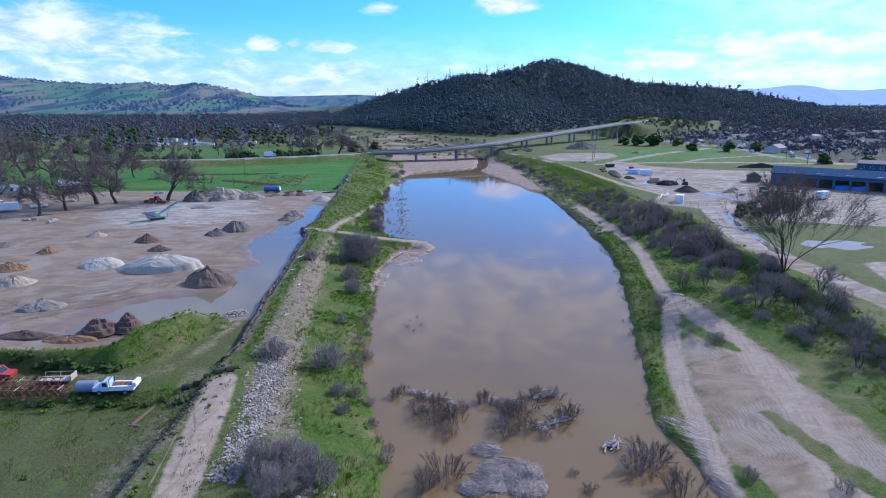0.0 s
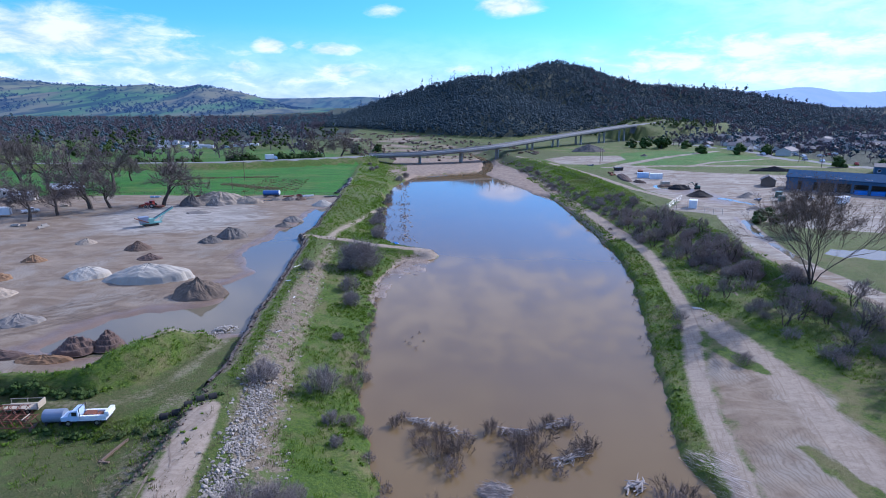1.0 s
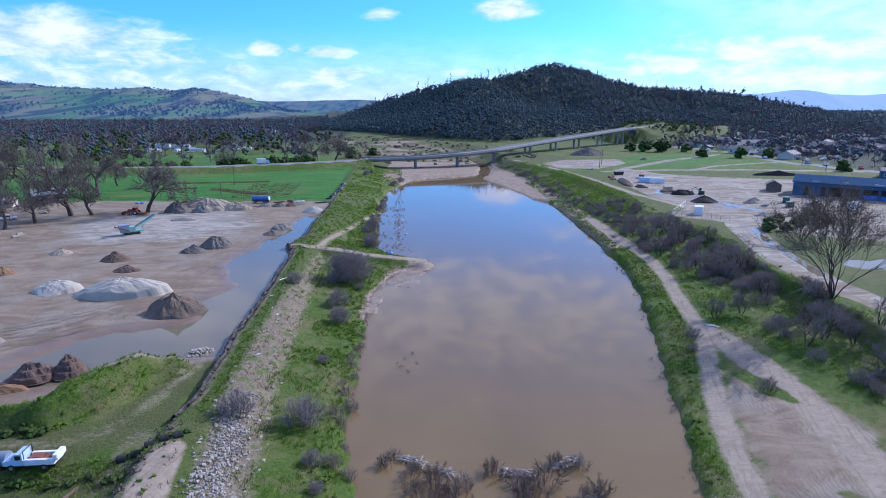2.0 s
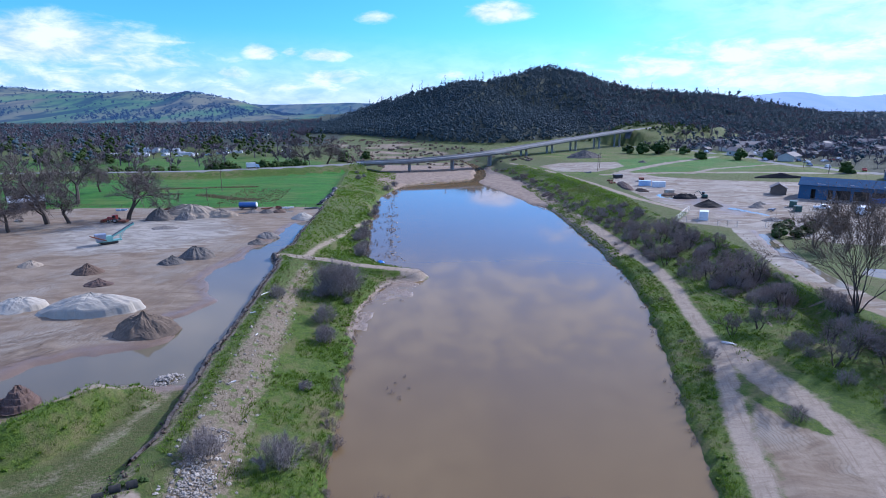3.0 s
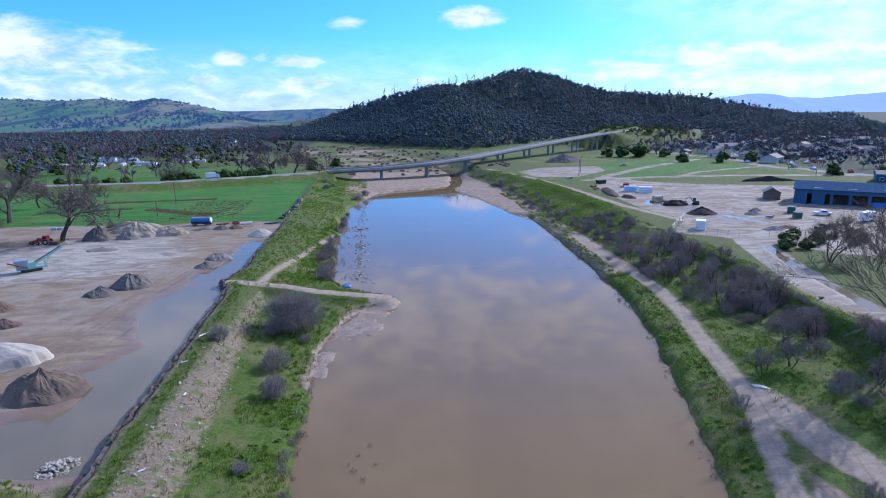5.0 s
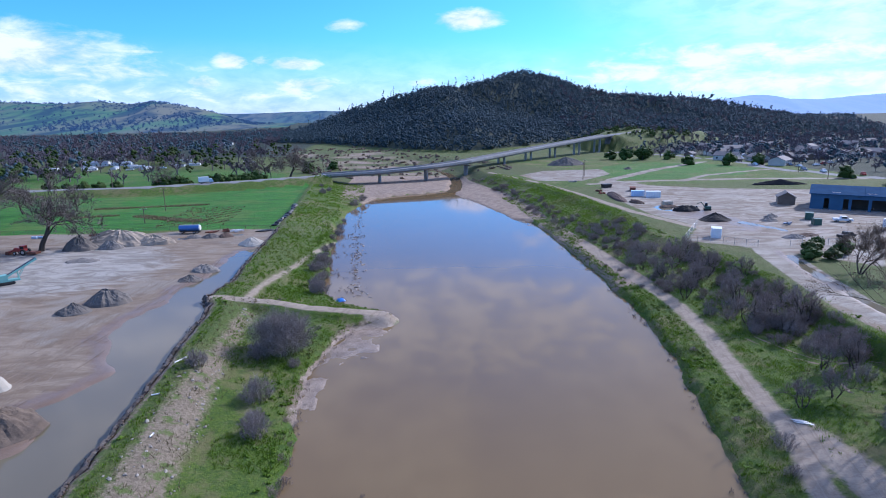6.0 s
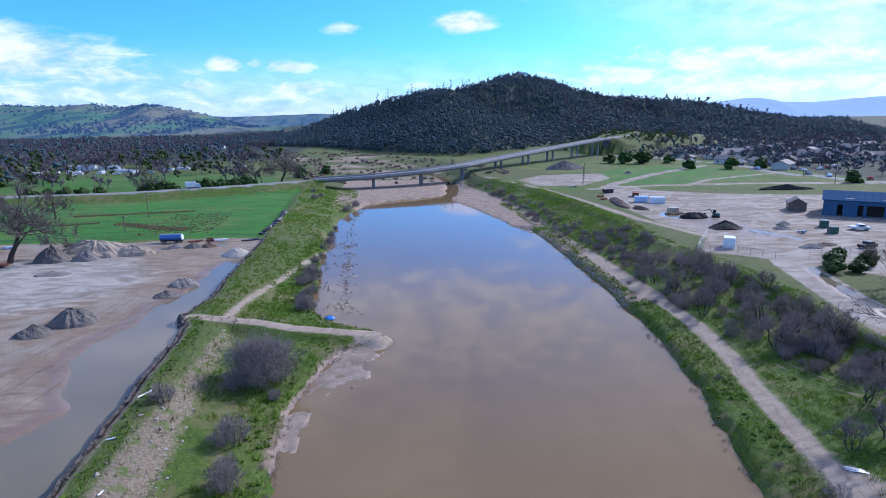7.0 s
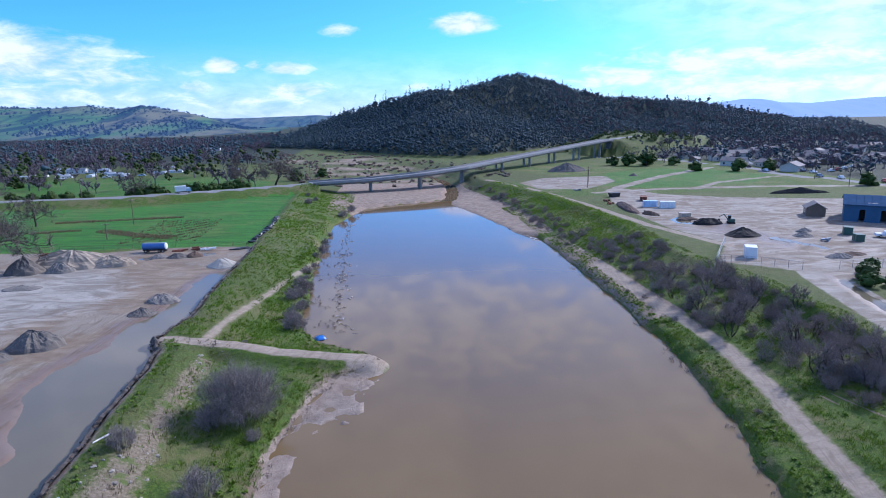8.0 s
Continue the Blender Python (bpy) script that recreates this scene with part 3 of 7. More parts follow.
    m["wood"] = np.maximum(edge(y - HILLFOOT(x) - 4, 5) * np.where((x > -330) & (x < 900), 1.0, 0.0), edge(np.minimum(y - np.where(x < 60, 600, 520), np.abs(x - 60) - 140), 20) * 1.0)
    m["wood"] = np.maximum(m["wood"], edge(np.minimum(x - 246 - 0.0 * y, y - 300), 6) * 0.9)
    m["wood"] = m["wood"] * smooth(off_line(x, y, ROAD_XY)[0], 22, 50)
    sr, sl = SHORE_R(y), SHORE_L(y)
    bar = np.minimum(np.minimum(x - sr + 0.3, BED_R(y) + 1 - x), y - 268)
    bar2 = np.minimum(np.minimum(sl - x + 0.3, x - FOOT_L(y) + 1), y - 330)
    bar3 = np.minimum(np.minimum(x - sr - 0.2, TRAIL_R[12][0] + 2 - x), np.minimum(y - 178, 262 - y))
    m["sand"] = np.maximum.reduce([edge(np.minimum(bar, 430 - y)), edge(np.minimum(bar2, 440 - y)), edge(bar3), edge(inside(x, y, MUD) + 2.2, 0.8) * np.where(height(x, y) < 0.45, 1.0, 0.0)])
    m["rubble"] = np.maximum(m["rubble"], 0.6 * edge(np.minimum.reduce([x - el + 0.9, el + 0.9 - x, y - 84, 172 - y]), 0.7))
    cut = np.minimum.reduce([x - (el - 6), (el + 2.2) - x, 82 - y])
    m["rubble"] = np.maximum(m["rubble"], edge(cut, 1.5) * 0.5)
    m["dry"] = np.maximum(m["dry"], np.where((x > el) & (x < fl) & (y < 260), 0.50, np.where((x > fl) & (x < sl - 4) & (y < 260), 0.25, 0.0)))
    gone = np.minimum(52 - np.abs(x + 0.35 * (y - 430) - 30), np.minimum(y - 404, 640 - y))
    m["sand"] = np.maximum(m["sand"], edge(gone, 12) * (0.12 + 0.62 * fbm(x / 22, y / 14, 3, 91)))
    m["dry"] = np.maximum(m["dry"], edge(gone + 25, 12) * 0.75)
    m["wet"] = edge(inside(x, y, MUD) + 2.0, 1.0) * 0.75
    pond = -height_pond(x, y)
    m["wet"] = np.maximum(m["wet"], np.where((x < el) & (y > 84) & (y < 252), smooth(pond, 7.0, 0.5), 0) * 0.8)
    m["wet"] = np.maximum(m["wet"], edge(inside(x, y, [(101, 250), (112, 262), (118, 240), (120, 214), (108, 205), (104, 228)]), 4) * 0.7)
    m["wet"] = np.maximum.reduce([m["wet"], band([(88.5, 140), (93, 165), (100, 185)], 1.4) * 0.75, band([(103, 217), (110, 208), (117, 200), (128, 205)], 1.6, 1.5) * 0.72, band([(98, 244), (107, 228), (118, 222), (133, 232), (150, 226)], 2.0, 2.0) * 0.72])
    d, a = off_line(x, y, ROAD_XY)
    m["asphalt"] = np.where((a > 5.15) & (a < 11.5), 0, edge(4.2 - d, 0.6))
    d2 = off_line(x, y, [(300, 260), (240, 324), (230, 372), (237, 436), (226, 492), (190, 560)])[0]
    m["asphalt"] = np.maximum(m["asphalt"], edge(4.0 - d2, 0.6))
    return m


POND = [(-60, 96), (-57, 104), (-55, 108.5), (-48, 112.5), (-39, 116.5), (-39, 121), (-43, 126.5), (-38.5, 133), (-36.5, 139), (-41, 146), (-44, 153), (-43.5, 163), (-40, 173), (-40.5, 184), (-38, 193), (-37, 206), (-34, 219), (-31.8, 224), (-30.5, 224), (-31, 200), (-31.4, 185), (-33, 176), (-33.4, 171), (-30.6, 164), (-29.6, 135), (-29.2, 113), (-28.8, 104), (-32, 101.5), (-38, 101), (-41, 95.5), (-45, 93), (-52, 92)]


def height_pond(x, y):
    return inside(x, y, POND) + 4.5 * (fbm(x * 0.16, y * 0.16, 4, 29) - 0.5)


ISLES = [[(48.6, 100), (49.6, 92), (52.4, 86), (54.2, 87), (52.6, 95), (51, 103)], [(45.6, 68.5), (46.2, 62), (46.4, 54), (48.6, 48), (50.6, 50), (49.4, 58), (48.4, 65), (47.2, 69)]]
PUDDLES = [[(98, 140), (100, 136), (103, 137.5), (106, 133.5), (110, 135), (114, 136.5), (112, 139), (116, 141), (110, 144.5), (106, 142), (102, 144)], [(86.8, 132), (88, 130), (90, 140), (92, 152), (91, 152), (88.5, 142)], [(92.6, 160), (93.6, 159.5), (97, 170), (101, 181), (100, 181.5), (95.5, 171)],
           [(101, 251), (105, 246), (106, 252), (110, 258), (107, 261), (102, 257)], [(113, 222), (116, 214), (119, 206), (120, 207), (118, 216), (115.5, 225)], [(-46.5, 243), (-43, 241.5), (-40, 243.5), (-44, 245)], [(-60, 239), (-57, 237.5), (-55.5, 240), (-58, 241)]]


def torn(pts, seed):
    """The outline with uneven edges."""
    out_ = []
    for i in range(len(pts)):
        (ax, ay), (bx, by) = pts[i], pts[(i + 1) % len(pts)]
        L = math.hypot(bx - ax, by - ay)
        n_ = max(1, int(L / 0.9))
        for k in range(n_):
            t = k / n_
            j = 0.9 * (float(fbm(np.array([ax + (bx - ax) * t + seed * 7.0]), np.array([ay + (by - ay) * t]), 3, seed)[0]) - 0.5)
            out_.append((ax + (bx - ax) * t + j * (by - ay) / L, ay + (by - ay) * t - j * (bx - ax) / L))
    return out_


PUDDLES = [torn(p, i) for i, p in enumerate(PUDDLES)]


def build_ground():
    xs = axis(-4900, -92, 96, 4900, 0.75, 1.05)
    ys = axis(-900, 48, 215, 4900, 0.75, 1.025)
    def zf(X, Y):
        h = height(X, Y)
        d = height_pond(X, Y)
        h = h - 0.75 * smooth(d, -1.2, 2.0) - 0.05 * smooth(d, -5, 0)
        for pts in PUDDLES:
            near = (X > pts[0][0] - 30) & (X < pts[0][0] + 30) & (Y > pts[0][1] - 50) & (Y < pts[0][1] + 50)
            h[near] -= 0.30 * smooth(inside(X[near], Y[near], pts), -0.9, 0.5)
        return h
    me, X, Y = sheet("ground", xs, ys, zf)
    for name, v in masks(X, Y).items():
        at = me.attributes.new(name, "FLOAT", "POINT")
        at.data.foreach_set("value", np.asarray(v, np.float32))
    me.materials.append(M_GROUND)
    ob = new("ground", me)
    return tagged(ob, "grassy river valley floor with bare yards, dirt trails and wooded hill", "ground", kind="structure")


ground = build_ground()
me, _, _ = sheet("water", np.linspace(-16, 72, 40), np.linspace(-60, 600, 80), lambda X, Y: 0 * X)
me.materials.append(M_RIVER)
water = tagged(new("water", me), "calm silty brown river reflecting clouds", "river", kind="structure")


def outline_sheet(name, pts, z, mat_):
    bm = bmesh.new()
    bm.faces.new([bm.verts.new((x, y, z)) for x, y in pts])
    bmesh.ops.triangulate(bm, faces=bm.faces[:])
    me = bpy.data.meshes.new(name)
    bm.to_mesh(me)
    bm.free()
    me.materials.append(mat_)
    return new(name, me)


def widen(pts, by):
    cx, cy = sum(p[0] for p in pts) / len(pts), sum(p[1] for p in pts) / len(pts)
    return [(x + by * (1 if x > cx else -1) * 0.6, y + by * (1 if y > cy else -1) * 0.6) for x, y in pts]


pond = tagged(outline_sheet("water_yard", [(-72, 88), (-70, 116), (-58, 124), (-56, 150), (-54, 186), (-44, 229), (-30.6, 226), (-30.8, 186), (-32.6, 172), (-29.4, 160), (-28.4, 113), (-27.6, 96), (-40, 89)], 3.80, M_POND), "shallow muddy flood pond beside the levee", "pond", kind="structure")
for pts in PUDDLES:
    lev = float(np.mean([hz(x, y) for x, y in pts])) - 0.13
    wide = []
    for i in range(len(pts)):
        (ax, ay), (bx, by) = pts[i - 1], pts[(i + 1) % len(pts)]
        k = math.hypot(bx - ax, by - ay)
        out_ = 0.55 if float(inside(np.array([pts[i][0] + 0.05 * (by - ay) / k]), np.array([pts[i][1] - 0.05 * (bx - ax) / k]), pts)[0]) < 0 else -0.55
        wide.append((pts[i][0] + out_ * (by - ay) / k, pts[i][1] - out_ * (bx - ax) / k))
    tagged(outline_sheet("water_puddle", wide, lev, M_POND), "shallow rain puddle on bare ground", "puddle", kind="structure")


def build_ruts():
    """Pairs of wheel tracks pressed into the bare ground."""
    V, F, n_ = [], [], 0
    rng = np.random.default_rng(4)
    island = lambda q: np.maximum(inside(q[:, 0], q[:, 1], ISLES[0]), inside(q[:, 0], q[:, 1], ISLES[1]))
    worn = []
    for k in range(14):
        s_ = rng.normal(0, 4)
        line = ([(-72, 99), (-54, 116), (-45.5, 148), (-42, 178), (-39, 205)], [(-112, 108), (-80, 106), (-60, 114), (-48, 130)])[k % 2]
        worn.append([(x + s_ - 3 + rng.normal(0, 1.2), y + 0.3 * s_ + rng.normal(0, 2)) for x, y in line])
    for pts in ([(-72, 99), (-54, 116), (-45.5, 148), (-42, 178), (-39, 205)], [(-110, 112), (-78, 109), (-60, 113), (-47, 126), (-45.5, 140)], [(-112, 104), (-84, 104), (-62, 117), (-50, 125), (-47, 138)], [(-100, 96), (-72, 101), (-57, 109.5)], [(-112, 152), (-99, 138), (-101, 122), (-114, 115)], [(-110, 146), (-103, 137), (-105, 126), (-113, 120)],
                [(-75, 182), (-90, 175), (-98, 186), (-88, 199)], [(-112, 176), (-94, 182), (-80, 181), (-62, 190), (-46, 212)], [(-60, 155), (-47, 176), (-42.5, 200), (-38, 222)], 
                [(110, 205), (120, 230), (130, 260)], [(104, 196), (118, 215), (140, 225)], [(112, 300), (124, 270), (128, 240), (150, 222)], [(-25, 52), (-26, 62), (-27.6, 67), (-26.4, 73)], [(67, 120), (70, 127), (75, 128), (78, 124)], [(65.5, 142), (68, 132), (73, 127)], *worn):
        p = np.array(pts, float)
        t = np.linspace(0, len(p) - 1, max(20, int(np.hypot(*np.diff(p, axis=0).T).sum() / 0.6)))
        i = np.clip(t.astype(int), 0, len(p) - 2)
        u = (t - i)[:, None]
        a, b, c, d = p[np.clip(i - 1, 0, None)], p[i], p[i + 1], p[np.clip(i + 2, None, len(p) - 1)]
        q = 0.5 * (2 * b + (c - a) * u + (2 * a - 5 * b + 4 * c - d) * u ** 2 + (3 * b - a - 3 * c + d) * u ** 3)
        tan = np.gradient(q, axis=0)
        tan /= np.hypot(tan[:, 0], tan[:, 1])[:, None] + 1e-9
        nor = np.stack([tan[:, 1], -tan[:, 0]], 1)
        for side in (-0.9, 0.9):
            w = (0.085 if p[0, 0] < 20 else (0.16 if 60 < p[0, 0] < 84 else 0.045)) * (1 + 0.6 * rng.uniform(-1, 1, len(q)))
            w = np.where((island(q) > -0.6) | (height_pond(q[:, 0], q[:, 1]) > -0.8), 0.002, w)
            w = np.where(fbm(q[:, 0] * 0.3 + side, q[:, 1] * 0.3, 2, 77) > 0.44, w, 0.002)
            for s in (-1, 1):
                e = q + nor * (side + s * w)[:, None]
                V.append(np.column_stack([e, height(e[:, 0], e[:, 1]) + 0.035]))
            k = len(q)
            j = np.arange(k - 1)
            F.append(np.stack([n_ + j, n_ + j + 1, n_ + k + j + 1, n_ + k + j], 1))
            n_ += 2 * k
    me = mesh_from("wheel_ruts", np.concatenate(V), np.concatenate(F))
    me.materials.append(plain("damp_track_soil", (0.158, 0.122, 0.090), (0.215, 0.170, 0.128), 1.2, 0.9, local=False))
    tagged(new("wheel_ruts", me), "dark damp wheel tracks in bare ground", "tracks", kind="stuff")


build_ruts()


# ---------------------------------------------------------------- building blocks
class Soup:
    """Gathers triangles and quads (as two triangles) into one mesh."""

    def __init__(self):
        self.v, self.f, self.n = [], [], 0

    def add(self, verts, faces):
        self.v.append(np.asarray(verts, float).reshape(-1, 3))
        self.f.append(np.asarray(faces, int).reshape(-1, 3) + self.n)
        self.n += len(self.v[-1])
        return self

    def tube(self, pts, radii, sides=4):
        pts = np.asarray(pts, float)
        k = len(pts)
        a = np.arange(sides) * 2 * np.pi / sides
        rings = []
        for i in range(k):
            d = pts[min(i + 1, k - 1)] - pts[max(i - 1, 0)]
            d = d / (np.linalg.norm(d) + 1e-9)
            u = np.cross(d, (0.31, 0.95, 0.1) if abs(d[2]) > 0.8 else (0, 0, 1.0))
            u /= np.linalg.norm(u) + 1e-9
            w = np.cross(d, u)
            rings.append(pts[i] + radii[i] * (np.outer(np.cos(a), u) + np.outer(np.sin(a), w)))
        f = []
        for i in range(k - 1):
            for j in range(sides):
                p, q, r, s = i * sides + j, i * sides + (j + 1) % sides, (i + 1) * sides + (j + 1) % sides, (i + 1) * sides + j
                f += [(p, q, r), (p, r, s)]
        return self.add(np.concatenate(rings), f)

    def slivers(self, q, d, length, width, rng):
        """Many thin twigs, one narrow bent blade each: foot q, direction d."""
        q, d = np.asarray(q), np.asarray(d)
        d = d / np.linalg.norm(d, axis=1, keepdims=True)
        o = np.cross(d, rng.normal(0, 1, d.shape))
        o = o / np.linalg.norm(o, axis=1, keepdims=True) * np.asarray(width)[:, None]
        L = np.asarray(length)[:, None]
        tip = q + d * L + rng.normal(0, 0.12, d.shape) * L
        v = np.stack([q - o, q + o, tip], 1).reshape(-1, 3)
        return self.add(v, np.arange(len(q) * 3).reshape(-1, 3))

    def mesh(self, name, mat_, smooth_faces=False):
        me = mesh_from(name, np.concatenate(self.v), np.concatenate(self.f), smooth_faces)
        me.materials.append(mat_)
        return me

    def arrays(self):
        return np.concatenate(self.v), np.concatenate(self.f)


def ico(sub):
    bm = bmesh.new()
    bmesh.ops.create_icosphere(bm, subdivisions=sub, radius=1.0)
    v = np.array([p.co[:] for p in bm.verts])
    f = np.array([[p.index for p in q.verts] for q in bm.faces])
    bm.free()
    return v, f


ICO1, ICO2, ICO3 = ico(1), ico(2), ico(3)


def part(name, data, mat_, parent, label=""):
    """Links a bmesh, Soup or mesh as one mesh object under a thing or a part."""
    if isinstance(data, Soup):
        data = data.mesh(name, mat_)
    elif isinstance(data, bmesh.types.BMesh):
        me = bpy.data.meshes.new(name)
        data.to_mesh(me)
        data.free()
        me.materials.append(mat_)
        data = me
    ob = new(name, data)
    ob.parent = parent
    return tagged(ob, label)


def thing(name, label, category, at=(0, 0, 0), turn=0, group="", size=1.0):
    e = new(name)
    e.empty_display_size = 0.3
    e.matrix_basis = pose(*at, 0, 0, turn) @ Matrix.Scale(size, 4)
    return tagged(e, label, category, group)


def box(bm, x0, x1, y0, y1, z0, z1, bevel=0.0):
    r = bmesh.ops.create_cube(bm, size=1.0)
    vs = r["verts"]
    bmesh.ops.scale(bm, vec=(x1 - x0, y1 - y0, z1 - z0), verts=vs)
    bmesh.ops.translate(bm, vec=((x0 + x1) / 2, (y0 + y1) / 2, (z0 + z1) / 2), verts=vs)
    if bevel:
        es = list({e for v in vs for e in v.link_edges})
        bmesh.ops.bevel(bm, geom=es, offset=bevel, segments=2, affect="EDGES")
    return bm


def boxes(*specs, bevel=0.0):
    bm = bmesh.new()
    for s in specs:
        box(bm, *s, bevel=bevel)
    return bm


def rod(bm, p, q, r, seg=8, r2=None):
    p, q = Vector(p), Vector(q)
    m = Matrix.Translation((p + q) / 2) @ (q - p).to_track_quat("Z", "Y").to_matrix().to_4x4()
    bmesh.ops.create_cone(bm, cap_ends=True, segments=seg, radius1=r, radius2=r if r2 is None else r2, depth=(q - p).length, matrix=m)
    return bm


def rods(*specs):
    bm = bmesh.new()
    for s in specs:
        rod(bm, *s)
    return bm


def prism(profile, y0, y1):
    """A solid from an outline in x and z, drawn out along y."""
    bm = bmesh.new()
    a = [bm.verts.new((x, y0, z)) for x, z in profile]
    b = [bm.verts.new((x, y1, z)) for x, z in profile]
    bm.faces.new(a[::-1]), bm.faces.new(b)
    for i in range(len(a)):
        j = (i + 1) % len(a)
        bm.faces.new((a[i], a[j], b[j], b[i]))
    bmesh.ops.recalc_face_normals(bm, faces=bm.faces[:])
    return bm


# ---------------------------------------------------------------- plants
def grow(rng, limbs, twigs, p, d, length, r, level, last, spread, lift, kids, fine):
    """Branches by halves: thick ones into limbs, the last ones into twigs."""
    segs = 3 if level < last else 2
    pts, cur = [np.array(p)], np.array(d, float)
    for i in range(segs):
        cur = cur + rng.normal(0, 0.16, 3) + np.array([0, 0, lift * 0.12])
        cur /= np.linalg.norm(cur)
        pts.append(pts[-1] + cur * length / segs)
    tip = 0.55 if level < last else 0.25
    rad = np.linspace(r, r * tip, len(pts))
    if level >= last:
        twigs.tube(pts, rad, 3)
        k = 16
        t = rng.uniform(0.1, 1.0, k)[:, None]
        q = pts[0] + (pts[-1] - pts[0]) * t
        twigs.slivers(q, cur + rng.normal(0, 0.6, (k, 3)) + (0, 0, 0.15), rng.uniform(0.5, 1.1, k) * length, np.full(k, fine * 0.5), rng)
        return
    limbs.tube(pts, rad, 6 if level == 0 else (4 if level < last - 1 else 3))
    for i in range(kids[level]):
        t = 1.0 if i < 2 else rng.uniform(0.35, 0.95)
        k = min(int(t * segs), segs - 1)
        q = pts[k] + (pts[k + 1] - pts[k]) * (t * segs - k)
        side = rng.normal(0, 1, 3)
        side -= cur * side.dot(cur)
        side /= np.linalg.norm(side)
        ang = spread * rng.uniform(0.6, 1.25)
        nd = cur * math.cos(ang) + side * math.sin(ang) + np.array([0, 0, lift * 0.25])
        nd /= np.linalg.norm(nd)
        grow(rng, limbs, twigs, q, nd, length * rng.uniform(0.58, 0.82), max(r * tip * rng.uniform(0.6, 0.85), fine), level + 1, last, spread, lift, kids, fine)


def bare_tree(seed, h, r, fork, kids, spread, lift, fine, name, label, mat_twig, stems=1, lean=0.1, leaves=0):
    """Leafless tree: trunk with limbs, and a crown of twigs. Stands at the origin."""
    rng = np.random.default_rng(seed)
    limbs, twigs = Soup(), Soup()
    for s in range(stems):
        a = 2 * np.pi * s / stems + rng.uniform(0, 1)
        d = np.array([math.cos(a) * lean, math.sin(a) * lean, 1.0])
        grow(rng, limbs, twigs, (0.15 * math.cos(a) * (stems > 1), 0.15 * math.sin(a) * (stems > 1), -0.3), d / np.linalg.norm(d), h * fork, r, 0, len(kids), spread, lift, kids, fine)
    e = thing(name, label, "tree" if h > 4 else "bush")
    part("trunk" if h > 4 else "stem", limbs, M_BARK, e)
    part("crown", twigs, mat_twig, e, "bare twigs")
    if leaves:
        v, _ = twigs.arrays()
        q = v[rng.integers(0, len(v), leaves)] + rng.normal(0, 0.25, (leaves, 3))
        s = Soup()
        s.slivers(q, rng.normal(0, 1, (leaves, 3)), rng.uniform(0.12, 0.26, leaves), rng.uniform(0.05, 0.11, leaves), rng)
        part("foliage", s, M_DEADLEAF, e, "withered brown leaves")
    return e


def bush_mesh(seed, stems, twigs_per, h, w, fine):
    """Leafless shrub: thin stems that fan out of the ground, each with many side twigs."""
    rng = np.random.default_rng(seed)
    st, tw = Soup(), Soup()
    for s in range(stems):
        a, rr = rng.uniform(0, 2 * np.pi), rng.uniform(0, 1) ** 0.5
        foot = np.array([math.cos(a), math.sin(a), 0]) * w * 0.22 * rr
        tip = np.array([math.cos(a) * w * 0.45 * rr, math.sin(a) * w * 0.45 * rr, 0.86 * h * math.sqrt(1 - 0.88 * rr * rr)]) * rng.uniform(0.6, 1.0)
        mid_ = foot + (tip - foot) * 0.5 + np.array([0, 0, 0.10 * h]) + rng.normal(0, 0.06 * h, 3)
        p = np.array([foot + np.array([0, 0, -0.15]), mid_, tip])
        L = np.linalg.norm(tip - foot) + 0.25 * h
        d = (tip - mid_) / (np.linalg.norm(tip - mid_) + 1e-6)
        st.tube(p, np.linspace(fine * 1.0, fine * 0.4, 3), 3)
        t = rng.uniform(0.15, 1.0, twigs_per) ** 0.8 * 2
        i = np.minimum(t.astype(int), 1)
        q = p[i] + (p[i + 1] - p[i]) * (t - i)[:, None]
        tw.slivers(q, d * 0.8 + rng.normal(0, 0.7, (twigs_per, 3)) + (0, 0, 0.15), L * rng.uniform(0.10, 0.30, twigs_per), np.full(twigs_per, fine * 0.5), rng)
    return st, tw


def bare_bush(seed, stems, twigs_per, h, w, fine, name, label, mat_twig):
    st, tw = bush_mesh(seed, stems, twigs_per, h, w, fine)
    e = thing(name, label, "bush")
    part("stem", st, M_BARK, e)
    part("crown", tw, mat_twig, e)
    return e


def clump_tree(seed, h, w, blobs, leaves, trunk=True, leaf=0.9, lump=None):
    """Arrays of a leafy tree for woods far off: lumps, loose leaf sprays and a trunk."""
    rng = np.random.default_rng(seed)
    s = Soup()
    base = h * 0.32
    v0, f0 = lump or ICO1
    for i in range(blobs):
        a, rr, zz = rng.uniform(0, 6.28), rng.uniform(0, 1) ** 0.6, rng.uniform(0, 1)
        env = math.sqrt(max(0.12, 1 - (zz - 0.35) ** 2 / 0.5))
        c = np.array([math.cos(a) * rr * w * 0.36 * env, math.sin(a) * rr * w * 0.36 * env, base + zz * (h - base) * 0.82])
        size = w * rng.uniform(0.14, 0.24) * (1.15 - 0.45 * zz)
        v = v0 * (1 + rng.normal(0, 0.2, (len(v0), 1))) * size * np.array([1, 1, 0.8]) + c
        s.add(v, f0)
        for k in range(leaves // blobs):
            n_ = rng.normal(0, 1, 3)
            n_ /= np.linalg.norm(n_)
            q = c + n_ * size * rng.uniform(0.8, 1.35)
            t1, t2 = rng.normal(0, 1, 3), rng.normal(0, 1, 3)
            z = leaf * rng.uniform(0.5, 1.1)
            s.add([q, q + t1 * z * 0.5, q + t2 * z * 0.5], [(0, 1, 2)])
    if trunk:
        s.tube([(0, 0, -0.6), (0.1, 0, base * 0.7), (0, 0.1, h * 0.7)], [w * 0.045, w * 0.035, w * 0.01], 4)
    return s.arrays()


